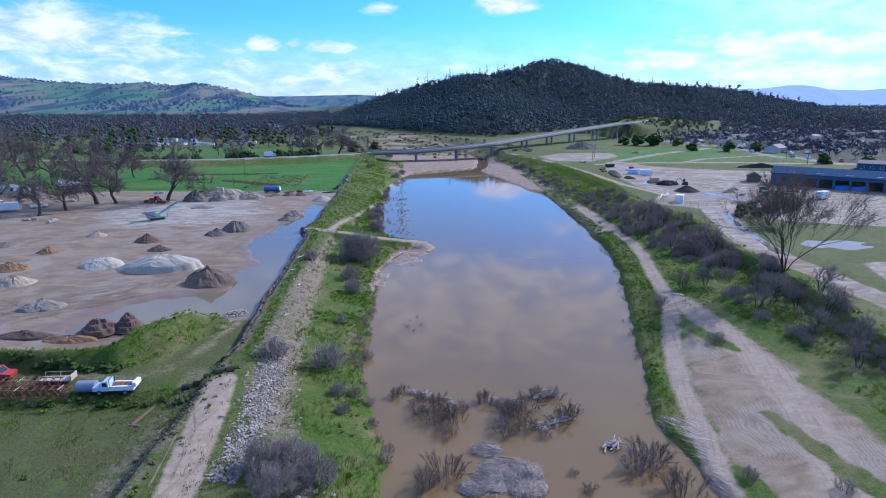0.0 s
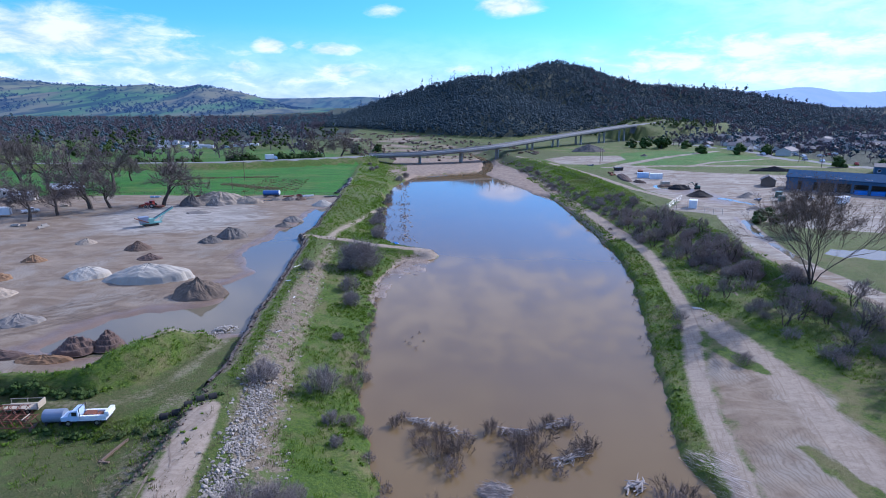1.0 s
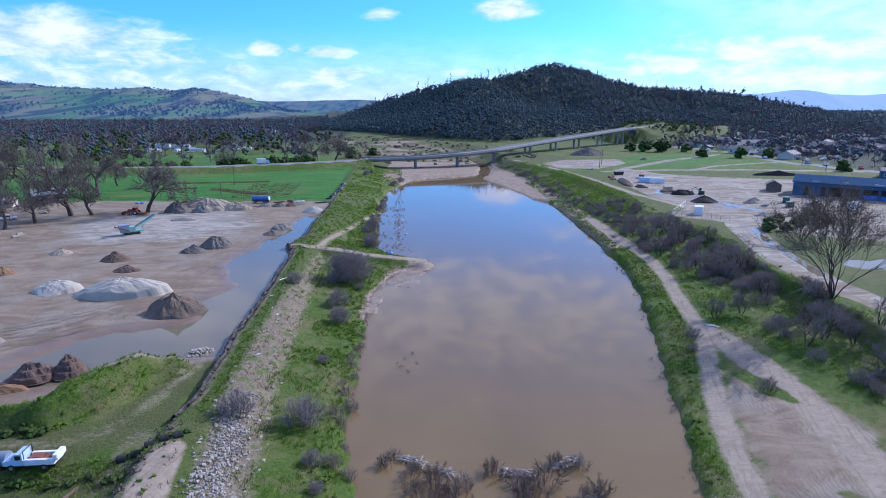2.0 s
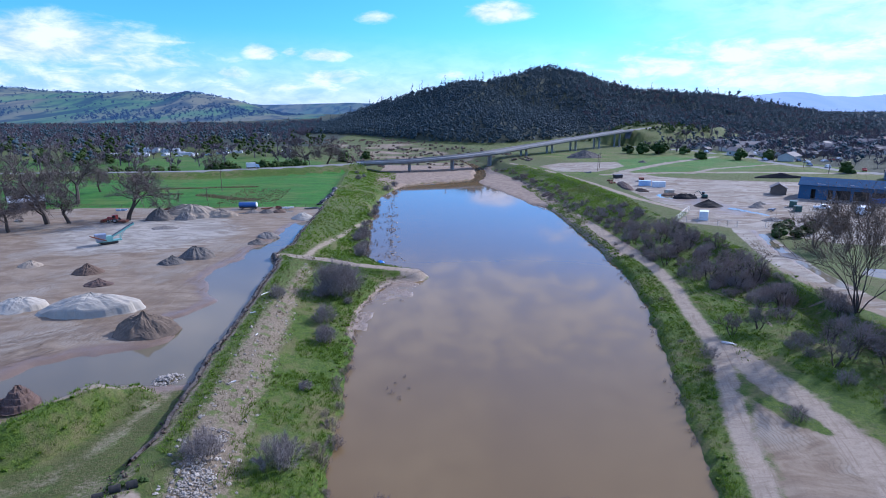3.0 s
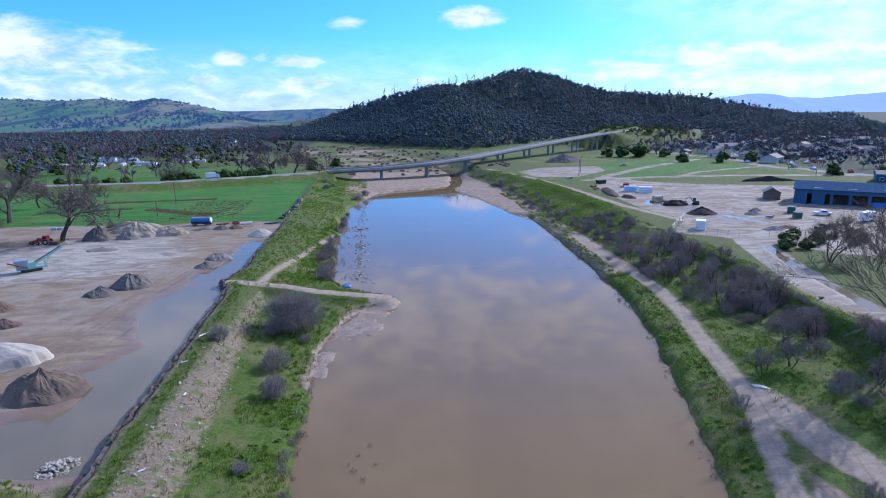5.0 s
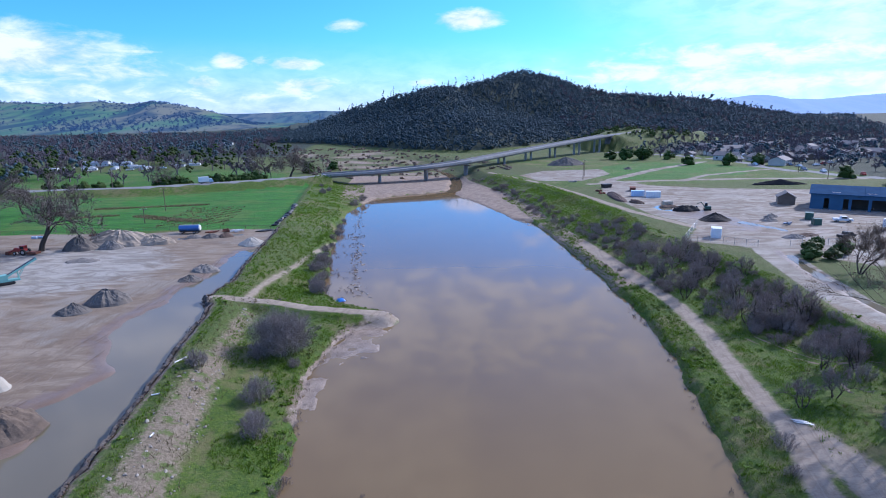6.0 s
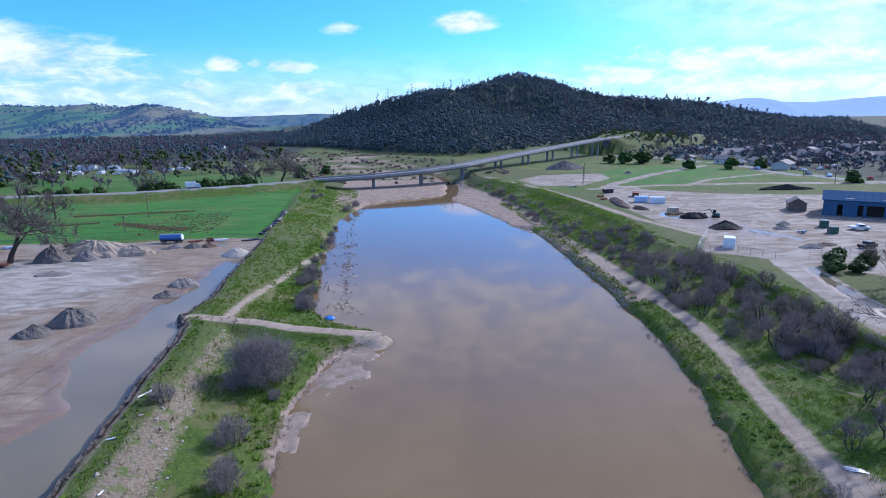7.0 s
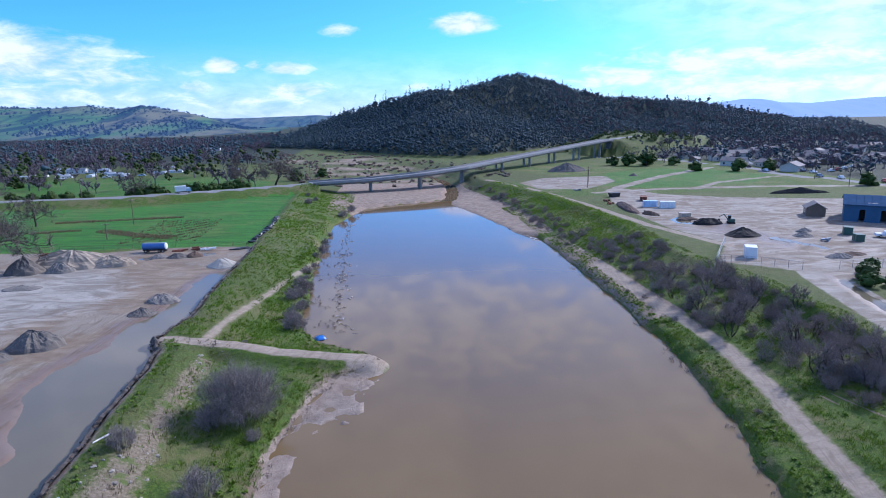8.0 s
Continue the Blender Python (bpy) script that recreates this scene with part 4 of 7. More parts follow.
def bare_far(seed, h, w, n_limb, n_twig):
    rng = np.random.default_rng(seed)
    s = Soup()
    s.tube([(0, 0, -0.5), (0, 0, h * 0.3)], [w * 0.035, w * 0.028], 4)
    for i in range(n_limb):
        a = rng.uniform(0, 6.28)
        e = np.array([math.cos(a) * w * 0.36, math.sin(a) * w * 0.36, h * rng.uniform(0.55, 0.85)])
        b = np.array([0, 0, h * rng.uniform(0.2, 0.45)])
        s.tube([b, (b + e) / 2 + (0, 0, h * 0.05), e], [w * 0.016, w * 0.012, w * 0.006], 3)
        for k in range(n_twig):
            t = rng.uniform(0.35, 1.0)
            q = b + (e - b) * t
            d = rng.normal(0, 1, 3) + np.array([0, 0, 0.5])
            d /= np.linalg.norm(d)
            L = w * rng.uniform(0.1, 0.24)
            o = np.cross(d, rng.normal(0, 1, 3)) * w * 0.016
            s.add([q + o, q - o, q + d * L], [(0, 1, 2)])
    return s.arrays()


def scatter(name, protos, spots, mat_, label, category, seed=1, flat=True):
    """One mesh of many plants: spots are x, y, z, size."""
    rng = np.random.default_rng(seed)
    V, F, n_ = [], [], 0
    for x, y, z, s in spots:
        v, f = protos[rng.integers(len(protos))]
        a = rng.uniform(0, 6.28)
        c, si = math.cos(a) * s, math.sin(a) * s
        w = np.empty_like(v)
        w[:, 0], w[:, 1], w[:, 2] = v[:, 0] * c - v[:, 1] * si + x, v[:, 0] * si + v[:, 1] * c + y, v[:, 2] * s * rng.uniform(0.85, 1.2) + z
        V.append(w), F.append(f + n_)
        n_ += len(v)
    me = mesh_from(name, np.concatenate(V), np.concatenate(F), not flat)
    me.materials.append(mat_)
    return tagged(new(name, me), label, category, kind="stuff")


def spots_in(n_, xr, yr, keep, size, seed, sink=0.2):
    rng = np.random.default_rng(seed)
    x, y = rng.uniform(*xr, n_), rng.uniform(*yr, n_)
    k = keep(x, y, rng.uniform(0, 1, n_))
    x, y = x[k], y[k]
    z = height(x, y) - sink
    return [(a, b, c, s) for a, b, c, s in zip(x, y, z, rng.uniform(*size, len(x)))]


def build_woods():
    pine = [clump_tree(20 + i, 19 + 2 * i, 4.6, 8, 56) for i in range(3)]
    OCTA = (np.array([(1, 0, 0), (-1, 0, 0), (0, 1, 0), (0, -1, 0), (0, 0, 1), (0, 0, -1.0)]), np.array([(0, 2, 4), (2, 1, 4), (1, 3, 4), (3, 0, 4), (2, 0, 5), (1, 2, 5), (3, 1, 5), (0, 3, 5)]))
    canopy = [clump_tree(130 + i, 8.0 + 1.3 * (i % 4), 5.6 + 0.5 * (i % 3), 7, 21, False, 0.75, OCTA) for i in range(9)]
    # the wooded hill
    def on_hill(x, y, u):
        up = height(x, y) - 6
        return (up > 0.6) & (y > HILLFOOT(x) + 3) & (y < HILLFOOT(x) + 325) & (u < 0.70 + 0.8 * fbm(x / 35, y / 35, 3, 21)) & ~((x > 190) & (y < HILLFOOT(x) + 40) & (u > 0.8))
    scatter("hill_woodland", canopy, spots_in(30000, (-230, 760), (590, 1130), on_hill, (0.6, 1.2), 5, 2.6), M_HAZELEAF, "dense dark evergreen oak woodland covering the hill", "woodland", 5, False)
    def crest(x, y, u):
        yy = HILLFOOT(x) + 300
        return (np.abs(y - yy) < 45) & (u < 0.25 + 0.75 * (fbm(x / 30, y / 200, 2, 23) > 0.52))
    scatter("hill_pines", pine, spots_in(620, (-180, 720), (800, 1150), crest, (0.5, 1.0), 6, 0.6), M_HAZELEAF, "thin haze-toned grey pines standing up from the ridge", "woodland", 6)
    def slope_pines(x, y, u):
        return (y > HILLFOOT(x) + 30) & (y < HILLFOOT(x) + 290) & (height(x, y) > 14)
    scatter("slope_pines", pine, spots_in(420, (-180, 640), (620, 1100), slope_pines, (0.5, 0.85), 66, 0.6), M_HAZELEAF, "tall haze-toned grey pines among the oaks of the hill", "woodland", 67)
    # light green trees on the rise where the road leaves the bridge
    def rise_trees(x, y, u):
        d = off_line(x, y, ROAD_XY)[0]
        return (np.hypot((x - 235) / 70, (y - 615) / 45) < 1) & (d > 9)
    scatter("rise_scrub", [clump_tree(110 + i, 4.2, 5.0, 6, 60, False, 0.7) for i in range(3)], spots_in(520, (160, 310), (565, 670), rise_trees, (0.5, 1.2), 68), M_LEAF2, "olive green scrub and small trees on the rise", "scrub", 69)
    # trees of the valley floor, evergreen and leafless
    bare = [bare_far(40 + i, 9, 9, 6, 22) for i in range(5)]
    def left_belt(x, y, u):
        dens = fbm(x / 60, y / 60, 3, 31)
        band_ = ((y > 425 + 0.15 * (x + 200)) & (u < 0.05 + 0.75 * smooth(y, 470, 640)) & (x > -0.84 * y - 60)) | ((y > 400) & (x < -205) & (u < 0.35))
        return band_ & (dens > 0.33) & (x < -95 - 0.1 * (y - 500)) & (off_line(x, y, ROAD_XY)[0] > 12)
    sp = spots_in(5200, (-800, -60), (395, 1250), left_belt, (0.7, 1.5), 8)
    scatter("valley_oaks", canopy, sp[::4] + sp[1::8], M_HAZELEAF, "dark evergreen oaks on the valley floor", "woodland", 8, False)
    scatter("valley_bare_trees", bare, sp[5::8] + sp[2::4] + sp[3::4], M_HAZETWIG, "leafless winter trees on the valley floor", "woodland", 9)
    def lone(x, y, u):
        return (x < -60 - 0.1 * (y - 420)) & (off_line(x, y, ROAD_XY)[0] > 10) & (y > 392) & (fbm(x / 26, y / 26, 2, 37) > 0.52)
    sp = spots_in(420, (-330, -30), (392, 640), lone, (0.8, 1.5), 38)
    scatter("meadow_bare_trees", bare, sp[::2], M_HAZETWIG, "leafless trees standing about the far meadows", "woodland", 39)
    scatter("meadow_oaks", canopy, sp[1::2], M_LEAF2, "dark evergreen trees standing about the far meadows", "woodland", 40, False)
    def right_belt(x, y, u):
        dens = fbm(x / 50, y / 50, 3, 33)
        return (dens > 0.26 + 0.06 * (y < 560)) & (x < 0.80 * y + 40) & (x > 190 + 0.12 * (y - 450)) & (off_line(x, y, [(300, 260), (240, 324), (230, 372), (237, 436), (226, 492), (190, 560)])[0] > 9) & ((x > 255) | (y > 470)) & (off_line(x, y, ROAD_XY)[0] > 12)
    sp = spots_in(7600, (190, 1000), (300, 1100), right_belt, (0.45, 1.15), 12)
    scatter("town_oaks", canopy, sp[::3] + sp[4::9], M_HAZELEAF, "dark trees between the houses of the town", "woodland", 12, False)
    scatter("town_bare_trees", bare, sp[1::3] + sp[2::3], M_HAZETWIG, "leafless winter trees between the houses of the town", "woodland", 13)
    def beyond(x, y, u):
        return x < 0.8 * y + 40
    scatter("far_valley_trees", canopy, spots_in(3000, (480, 2300), (1080, 2700), beyond, (1.1, 2.0), 14), M_HAZELEAF, "dark trees of the valley beyond the town", "woodland", 14, False)
    # scrub along the river beyond the bridge
    shrub = [clump_tree(60 + i, 1.6, 4.2, 5, 70, False, 0.7) for i in range(3)]
    def bed(x, y, u):
        return (fbm(x / 18, y / 18, 3, 41) > 0.47) & (np.abs(x + 0.35 * (y - 430) - 30) < 70) & (off_line(x, y, ROAD_XY)[0] > 11)
    scatter("river_scrub", shrub, spots_in(1500, (-150, 90), (415, 720), bed, (0.4, 1.0), 15), M_TWIG3, "brown winter scrub in the river bed", "scrub", 15)


build_woods()


def build_ranges():
    """Far hills: grassy range on one side, hazy mountains on the other, all with haze as a blue glow."""
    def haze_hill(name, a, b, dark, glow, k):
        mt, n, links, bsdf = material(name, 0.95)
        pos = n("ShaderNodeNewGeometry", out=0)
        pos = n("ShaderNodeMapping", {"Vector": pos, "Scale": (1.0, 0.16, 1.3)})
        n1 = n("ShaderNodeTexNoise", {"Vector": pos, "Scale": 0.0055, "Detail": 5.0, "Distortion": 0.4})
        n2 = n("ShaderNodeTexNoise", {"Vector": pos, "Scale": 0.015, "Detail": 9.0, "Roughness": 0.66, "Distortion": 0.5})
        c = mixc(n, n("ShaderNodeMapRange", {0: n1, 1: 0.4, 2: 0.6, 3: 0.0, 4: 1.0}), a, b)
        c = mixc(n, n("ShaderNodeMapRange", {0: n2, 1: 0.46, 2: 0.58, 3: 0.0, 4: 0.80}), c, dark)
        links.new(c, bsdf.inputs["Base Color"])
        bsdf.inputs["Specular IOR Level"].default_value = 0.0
        # haze of the air, put on as a faint blue emission
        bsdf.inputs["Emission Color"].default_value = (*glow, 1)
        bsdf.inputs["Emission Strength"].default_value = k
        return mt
    m1 = haze_hill("range_grass_haze", (0.060, 0.125, 0.032), (0.120, 0.120, 0.058), (0.014, 0.030, 0.022), (0.10, 0.20, 0.50), 0.24)
    m4 = haze_hill("range_oaks_haze", (0.020, 0.040, 0.026), (0.030, 0.050, 0.030), (0.012, 0.026, 0.020), (0.10, 0.20, 0.50), 0.24)
    m2 = haze_hill("range_blue_haze", (0.05, 0.09, 0.05), (0.09, 0.10, 0.06), (0.012, 0.026, 0.022), (0.12, 0.24, 0.52), 0.30)
    m3 = haze_hill("range_pale_haze", (0.12, 0.14, 0.14), (0.13, 0.14, 0.14), (0.10, 0.12, 0.12), (0.34, 0.52, 0.88), 0.62)
    sky_l = track([(-4200, 150), (-2600, 140), (-1934, 118), (-1742, 114), (-1549, 102), (-1288, 96), (-1158, 79), (-1052, 87), (-841, 59), (-700, 30), (-600, 8), (-300, 0)])
    def z1(X, Y):
        k = smooth(Y, 1500, 3000) ** 0.9
        r = sky_l(X * 3000 / np.maximum(Y, 2000)) * k * smooth(Y, 4400, 3300)
        spur = 1 - np.abs(2 * vnoise(X / 330 + 0.5 * fbm(X / 500, Y / 500, 2, 55), Y / 900, 53) - 1)
        fine = 1 - np.abs(2 * vnoise(X / 140, Y / 260, 54) - 1)
        lump = 0.30 + 0.85 * spur + 0.34 * fine
        top = smooth(Y, 2500, 3000)
        return r * (lump * (1 - 0.75 * top) + top * 0.75 * 1.0) * 1.06 + 12 * k * (fbm(X / 90, Y / 140, 3, 52) - 0.5) * np.clip(r / 30, 0, 1) + 3
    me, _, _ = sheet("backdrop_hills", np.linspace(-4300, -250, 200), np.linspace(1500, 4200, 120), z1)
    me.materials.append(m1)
    rng = np.random.default_rng(92)
    tx, ty = rng.uniform(-3400, -500, 14000), rng.uniform(1700, 3050, 14000)
    keep = (fbm(tx / 210, ty / 420, 4, 93) + 0.10 * rng.normal(0, 1, 14000) > 0.55) & (np.abs(tx) < 0.95 * ty)
    tx, ty = tx[keep], ty[keep]
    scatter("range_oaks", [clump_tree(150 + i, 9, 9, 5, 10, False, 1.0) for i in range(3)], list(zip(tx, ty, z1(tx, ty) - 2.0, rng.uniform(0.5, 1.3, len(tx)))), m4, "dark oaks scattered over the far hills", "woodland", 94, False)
    tagged(new("backdrop_hills", me), "rolling green and tan hills dotted with oaks", "hills", kind="structure")
    sky_m = track([(-2600, 70), (-1500, 80), (-1000, 62), (-700, 66), (-400, 75), (0, 60), (600, 40)])
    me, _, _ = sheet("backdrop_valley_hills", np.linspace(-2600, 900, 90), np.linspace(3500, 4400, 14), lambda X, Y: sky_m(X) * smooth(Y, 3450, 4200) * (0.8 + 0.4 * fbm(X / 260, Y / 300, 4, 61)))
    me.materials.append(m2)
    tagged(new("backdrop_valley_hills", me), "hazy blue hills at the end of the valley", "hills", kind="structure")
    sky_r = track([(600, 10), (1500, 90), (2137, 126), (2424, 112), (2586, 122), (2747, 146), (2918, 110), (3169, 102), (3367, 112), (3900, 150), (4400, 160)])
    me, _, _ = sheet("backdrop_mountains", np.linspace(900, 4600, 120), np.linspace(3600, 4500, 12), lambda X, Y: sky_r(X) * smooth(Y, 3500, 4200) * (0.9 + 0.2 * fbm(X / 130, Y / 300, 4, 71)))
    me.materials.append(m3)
    tagged(new("backdrop_mountains", me), "pale blue mountains in the haze", "mountains", kind="structure")


build_ranges()


# ---------------------------------------------------------------- bridge
def road_at(a):
    i = min(int(a), len(ROAD) - 2)
    p, q = np.array(ROAD[i], float), np.array(ROAD[i + 1], float)
    return p + (q - p) * (a - i)


def sweep(a0, a1, profile, steps=40):
    """A solid drawn along the road: profile in (across, up)."""
    bm, rings = bmesh.new(), []
    for k in range(steps + 1):
        a = a0 + (a1 - a0) * k / steps
        c = road_at(a)
        d = road_at(min(a + 0.3, len(ROAD) - 1.01)) - road_at(max(a - 0.3, 0))
        d /= np.hypot(d[0], d[1])
        rings.append([bm.verts.new((c[0] + d[1] * u, c[1] - d[0] * u, c[2] + w)) for u, w in profile])
    for r, s in zip(rings[:-1], rings[1:]):
        for i in range(len(profile)):
            j = (i + 1) % len(profile)
            bm.faces.new((r[i], r[j], s[j], s[i]))
    bm.faces.new(rings[0]), bm.faces.new(rings[-1][::-1])
    bmesh.ops.recalc_face_normals(bm, faces=bm.faces[:])
    return bm


def build_bridge():
    b = thing("bridge", "long curved concrete road bridge on slender piers", "bridge")
    part("deck", sweep(5.05, 11.6, [(-5.6, -0.1), (5.6, -0.1), (5.6, -0.55), (3.6, -0.75), (3.2, -1.7), (-3.2, -1.7), (-3.6, -0.75), (-5.6, -0.55)]), M_CONC, b)
    part("roadway", sweep(5.05, 11.6, [(-4.9, -0.05), (4.9, -0.05), (4.9, -0.09), (-4.9, -0.09)]), M_ASPH, b, "grey worn asphalt")
    for s in (-5.35, 5.35):
        part("parapet", sweep(5.05, 11.6, [(s - 0.18, -0.1), (s + 0.18, -0.1), (s + 0.14, 0.72), (s - 0.14, 0.72)]), M_CONC, b)
    for a, cols in ((6.0, 1), (7.0, 1), (8.0, 1), (9.0, 2), (9.4, 2), (9.8, 2), (10.4, 2), (11.1, 2)):
        c = road_at(a)
        d = road_at(a + 0.3) - road_at(a - 0.3)
        d /= np.hypot(d[0], d[1])
        g = hz(c[0], c[1])
        for s in ((0,) if cols == 1 else (-2.4, 2.4)):
            bm = bmesh.new()
            w = 1.5 if cols == 1 else 0.75
            box(bm, -w, w, -0.55, 0.55, g - 1.2, c[2] - 1.6, bevel=0.18)
            bmesh.ops.transform(bm, matrix=Matrix.Translation((c[0] + d[1] * s, c[1] - d[0] * s, 0)) @ Matrix.Rotation(math.atan2(-d[0], d[1]), 4, "Z"), verts=bm.verts[:])
            part("pier", bm, M_CONC, b)
    for s in (-9.5, -11.5):
        part("falsework_beam", sweep(9.0, 9.75, [(s - 0.25, -3.0), (s + 0.25, -3.0), (s + 0.25, -2.4), (s - 0.25, -2.4)], 12), M_CONC, b, "pale timber beam")
    return b


build_bridge()


# ---------------------------------------------------------------- near trees and bushes
def stand(ob, x, y, turn=0.0, size=1.0, sink=0.1, z=None):
    return copy_thing(ob, Matrix.Translation((x, y, (hz(x, y) if z is None else z) - sink)) @ Matrix.Rotation(radians(turn), 4, "Z") @ Matrix.Scale(size, 4))


def put(ob, x, y, turn=0.0, size=1.0, sink=0.1, z=None):
    ob.matrix_basis = Matrix.Translation((x, y, (hz(x, y) if z is None else z) - sink)) @ Matrix.Rotation(radians(turn), 4, "Z") @ Matrix.Scale(size, 4)
    return ob


def plant_all(protos, spots, group, seed, level=None):
    """The first spots take the built plants themselves, the others their copies."""
    rng = np.random.default_rng(seed)
    fresh = list(protos)
    for i, (x, y, s) in enumerate(spots):
        k = i % len(protos)
        turn = rng.uniform(0, 360)
        if i < len(fresh):
            put(fresh[i], x, y, turn, s, z=level)["group"] = group
        else:
            stand(protos[k], x, y, turn, s, z=level)


def build_plants():
    rng = np.random.default_rng(77)
    # bare valley oaks round the yard
    oaks = [bare_tree(s, 24, 0.55, 0.24, (6, 4, 4, 4), 0.80, 0.16, 0.05, "bare_oak", "leafless spreading valley oak on bare earth", M_OAKTWIG, lean=0.12) for s in (3, 4, 5)]
    plant_all(oaks, [(-93, 226.5, 1.5), (-123, 197.5, 1.0), (-120, 208, 1.0), (-116, 221, 1.05), (-109.5, 222, 1.1), (-161, 272, 1.4), (-128, 262, 1.05), (-137, 298, 0.9), (-118, 300, 0.8), (-190, 300, 1.1), (-172, 240, 1.0), (-112, 378, 0.9), (-148, 215, 0.9), (-205, 330, 1.1), (-64, 408, 1.3), (-52, 418, 0.9), (-230, 372, 1.1), (-185, 352, 0.9)], "bare oaks", 1)
    # tall many-stemmed trees on the right bank
    syc = bare_tree(11, 17, 0.125, 0.46, (5, 4, 3), 0.42, 0.45, 0.030, "bare_sycamore", "tall leafless tree with several leaning stems", M_TWIG3, stems=7, lean=0.28, leaves=5000)
    put(syc, 79.2, 117.6, 200, 1.12)
    syc2 = bare_tree(12, 12, 0.20, 0.36, (4, 4, 4), 0.55, 0.35, 0.04, "bare_sycamore", "leafless tree with brown seed clusters on the bank", M_TWIG3, stems=3, lean=0.3, leaves=6000)
    put(syc2, 103, 163, 70, 1.0)
    small = [bare_tree(s, 6, 0.11, 0.32, (4, 4, 3), 0.6, 0.25, 0.024, "bare_willow", "small leafless willow tree on the grassy bank", M_TWIG, stems=3, lean=0.5) for s in (21, 22)]
    plant_all(small, [(66, 104, 1.1), (69, 92, 1.0), (63.5, 120, 0.9), (71, 112, 1.1), (70, 82, 1.0), (73, 103, 1.0), (68, 128, 0.9), (76, 134, 0.9), (72, 142, 0.9), (66.5, 78, 1.0), (75, 150, 1.0), (78, 160, 1.0), (82, 170, 0.9), (77, 118, 1.2), (57.8, 118.6, 0.8), (72, 127, 1.3), (69, 148, 1.2), (73, 158, 1.4), (66, 165, 1.1), (71, 171, 1.4), (77, 176, 1.3), (68, 179, 1.2), (74, 186, 1.4), (67, 188, 1.0), (79, 192, 1.2), (71, 197, 1.2), (77, 145, 1.4), (80, 155, 1.2), (74, 96, 1.3), (78, 104, 1.2), (70, 106, 1.3)], "bank willows", 2)
    # grey round willow bushes
    grey = [bare_bush(s, 70, 100, 2.7, 4.2, 0.0115, "willow_bush", "dense grey leafless willow bush", M_TWIG2) for s in (31, 32, 33)]
    put(bare_bush(35, 240, 120, 8.8, 15.0, 0.017, "willow_thicket", "large rounded grey leafless willow on the bank", M_TWIG2), -13.5, 149.5, 40)
    spots = [(-14.3, 131.5, 1.55), (-12.9, 121.8, 1.35), (-13.4, 125.5, 0.9), (-13.1, 84.6, 1.15), (-21.0, 83.2, 1.1), (-13.3, 103.7, 0.75), (-24.5, 138, 0.75), (-17.0, 146, 1.0), (-11.0, 143.5, 0.8), (-16.0, 55.6, 1.1), (-13.2, 56.6, 1.25), (-11.8, 60.0, 0.9), (-10.4, 54.5, 1.1), (-13.6, 52, 1.2), (-9.2, 71.5, 0.7), (-10.5, 76.5, 0.55),
             (-13.6, 228, 0.75), (-14, 218, 0.9), (-13.2, 211, 1.0), (-14.2, 203, 0.9), (-12.4, 196, 1.0), (-11, 184, 1.0), (-12.8, 190, 0.8), (-12.5, 236, 0.8), (-12, 214.5, 0.7), (-12.4, 206, 0.8), (-13, 222, 0.7), (-11.6, 200, 0.7), (-11.4, 187, 0.8), (-13, 246, 0.9), (-12, 258, 0.8), (-12.4, 270, 0.8), (-11.6, 284, 0.8), (-9, 320, 0.9), (-6, 334, 1.0), (-28, 366, 1.0), (-25, 340, 0.8), (-23, 352, 0.7), (-18, 172.6, 0.45)]
    plant_all(grey, spots, "willow bushes on the bank", 3)
    # ragged reddish brush right at the waterline
    line = [bare_bush(s, 42, 60, 1.7, 3.4, 0.012, "shoreline_brush", "reddish brown leafless brush at the waterline", M_TWIG) for s in (36, 37, 38)]
    spots = []
    for y, k in ((62, 0.8), (65.5, 0.7), (70, 0.8), (74.5, 1.0), (77.5, 1.2), (80.5, 0.6), (86.5, 0.8), (89, 1.15), (91.5, 1.2), (94.5, 1.0), (98, 0.7), (101, 0.8), (104.5, 0.9), (107.5, 1.0), (110.5, 0.7), (113.5, 0.8), (117, 0.55), (121, 0.5), (126, 0.45)):
        spots.append((float(SHORE_L(np.array(float(y)))) - 0.6 + rng.normal(0, 0.5), y + rng.normal(0, 0.6), k * 1.15))
    plant_all(line, spots, "brush along the waterline", 8)
    # brush along the far bank, thick under the crest
    brush = [bare_bush(s, 54, 54, 3.4, 6.2, 0.019, "bank_brush", "tangled dark leafless brush on the river bank", m) for s, m in ((41, M_TWIG), (42, M_TWIG2), (43, M_TWIG))]
    spots = [(51.6, 91, 0.75), (50.2, 111, 0.75), (47.6, 106, 0.5), (37.2, 55.5, 0.7), (45.5, 52, 0.7), (60.3, 122, 0.7), (65, 87, 1.0), (64, 111, 1.0), (48.5, 118, 0.5), (54.5, 140, 0.4), (61.5, 176, 0.5), (60.8, 196, 0.6), (62, 190, 0.5), (59.2, 205, 0.5)]
    while len(spots) < 335:
        y = rng.uniform(128, 240) if rng.uniform() < 0.56 else (rng.uniform(76, 128) if rng.uniform() < 0.5 else rng.uniform(240, 395))
        f, c = float(FOOT_R(np.array(y))), float(CREST_R(np.array(y)))
        if y < 128:
            t = 1.02 - 0.95 * rng.uniform(0, 1) ** 1.5
            if fbm(np.array([y / 9.0]), np.array([t * 3.0]), 2, 83)[0] < 0.46 and t < 0.8:
                continue
        elif y < 240:
            low = float(np.interp(y, [128, 134, 140, 153, 163, 195, 240], [0.45, 0.30, 0.15, -0.12, -0.26, -0.32, -0.15]))
            t = rng.uniform(low, 0.98)
            if t < low + 0.3 and rng.uniform() < 0.35:
                continue
        else:
            t = rng.uniform(-0.35, 0.40)
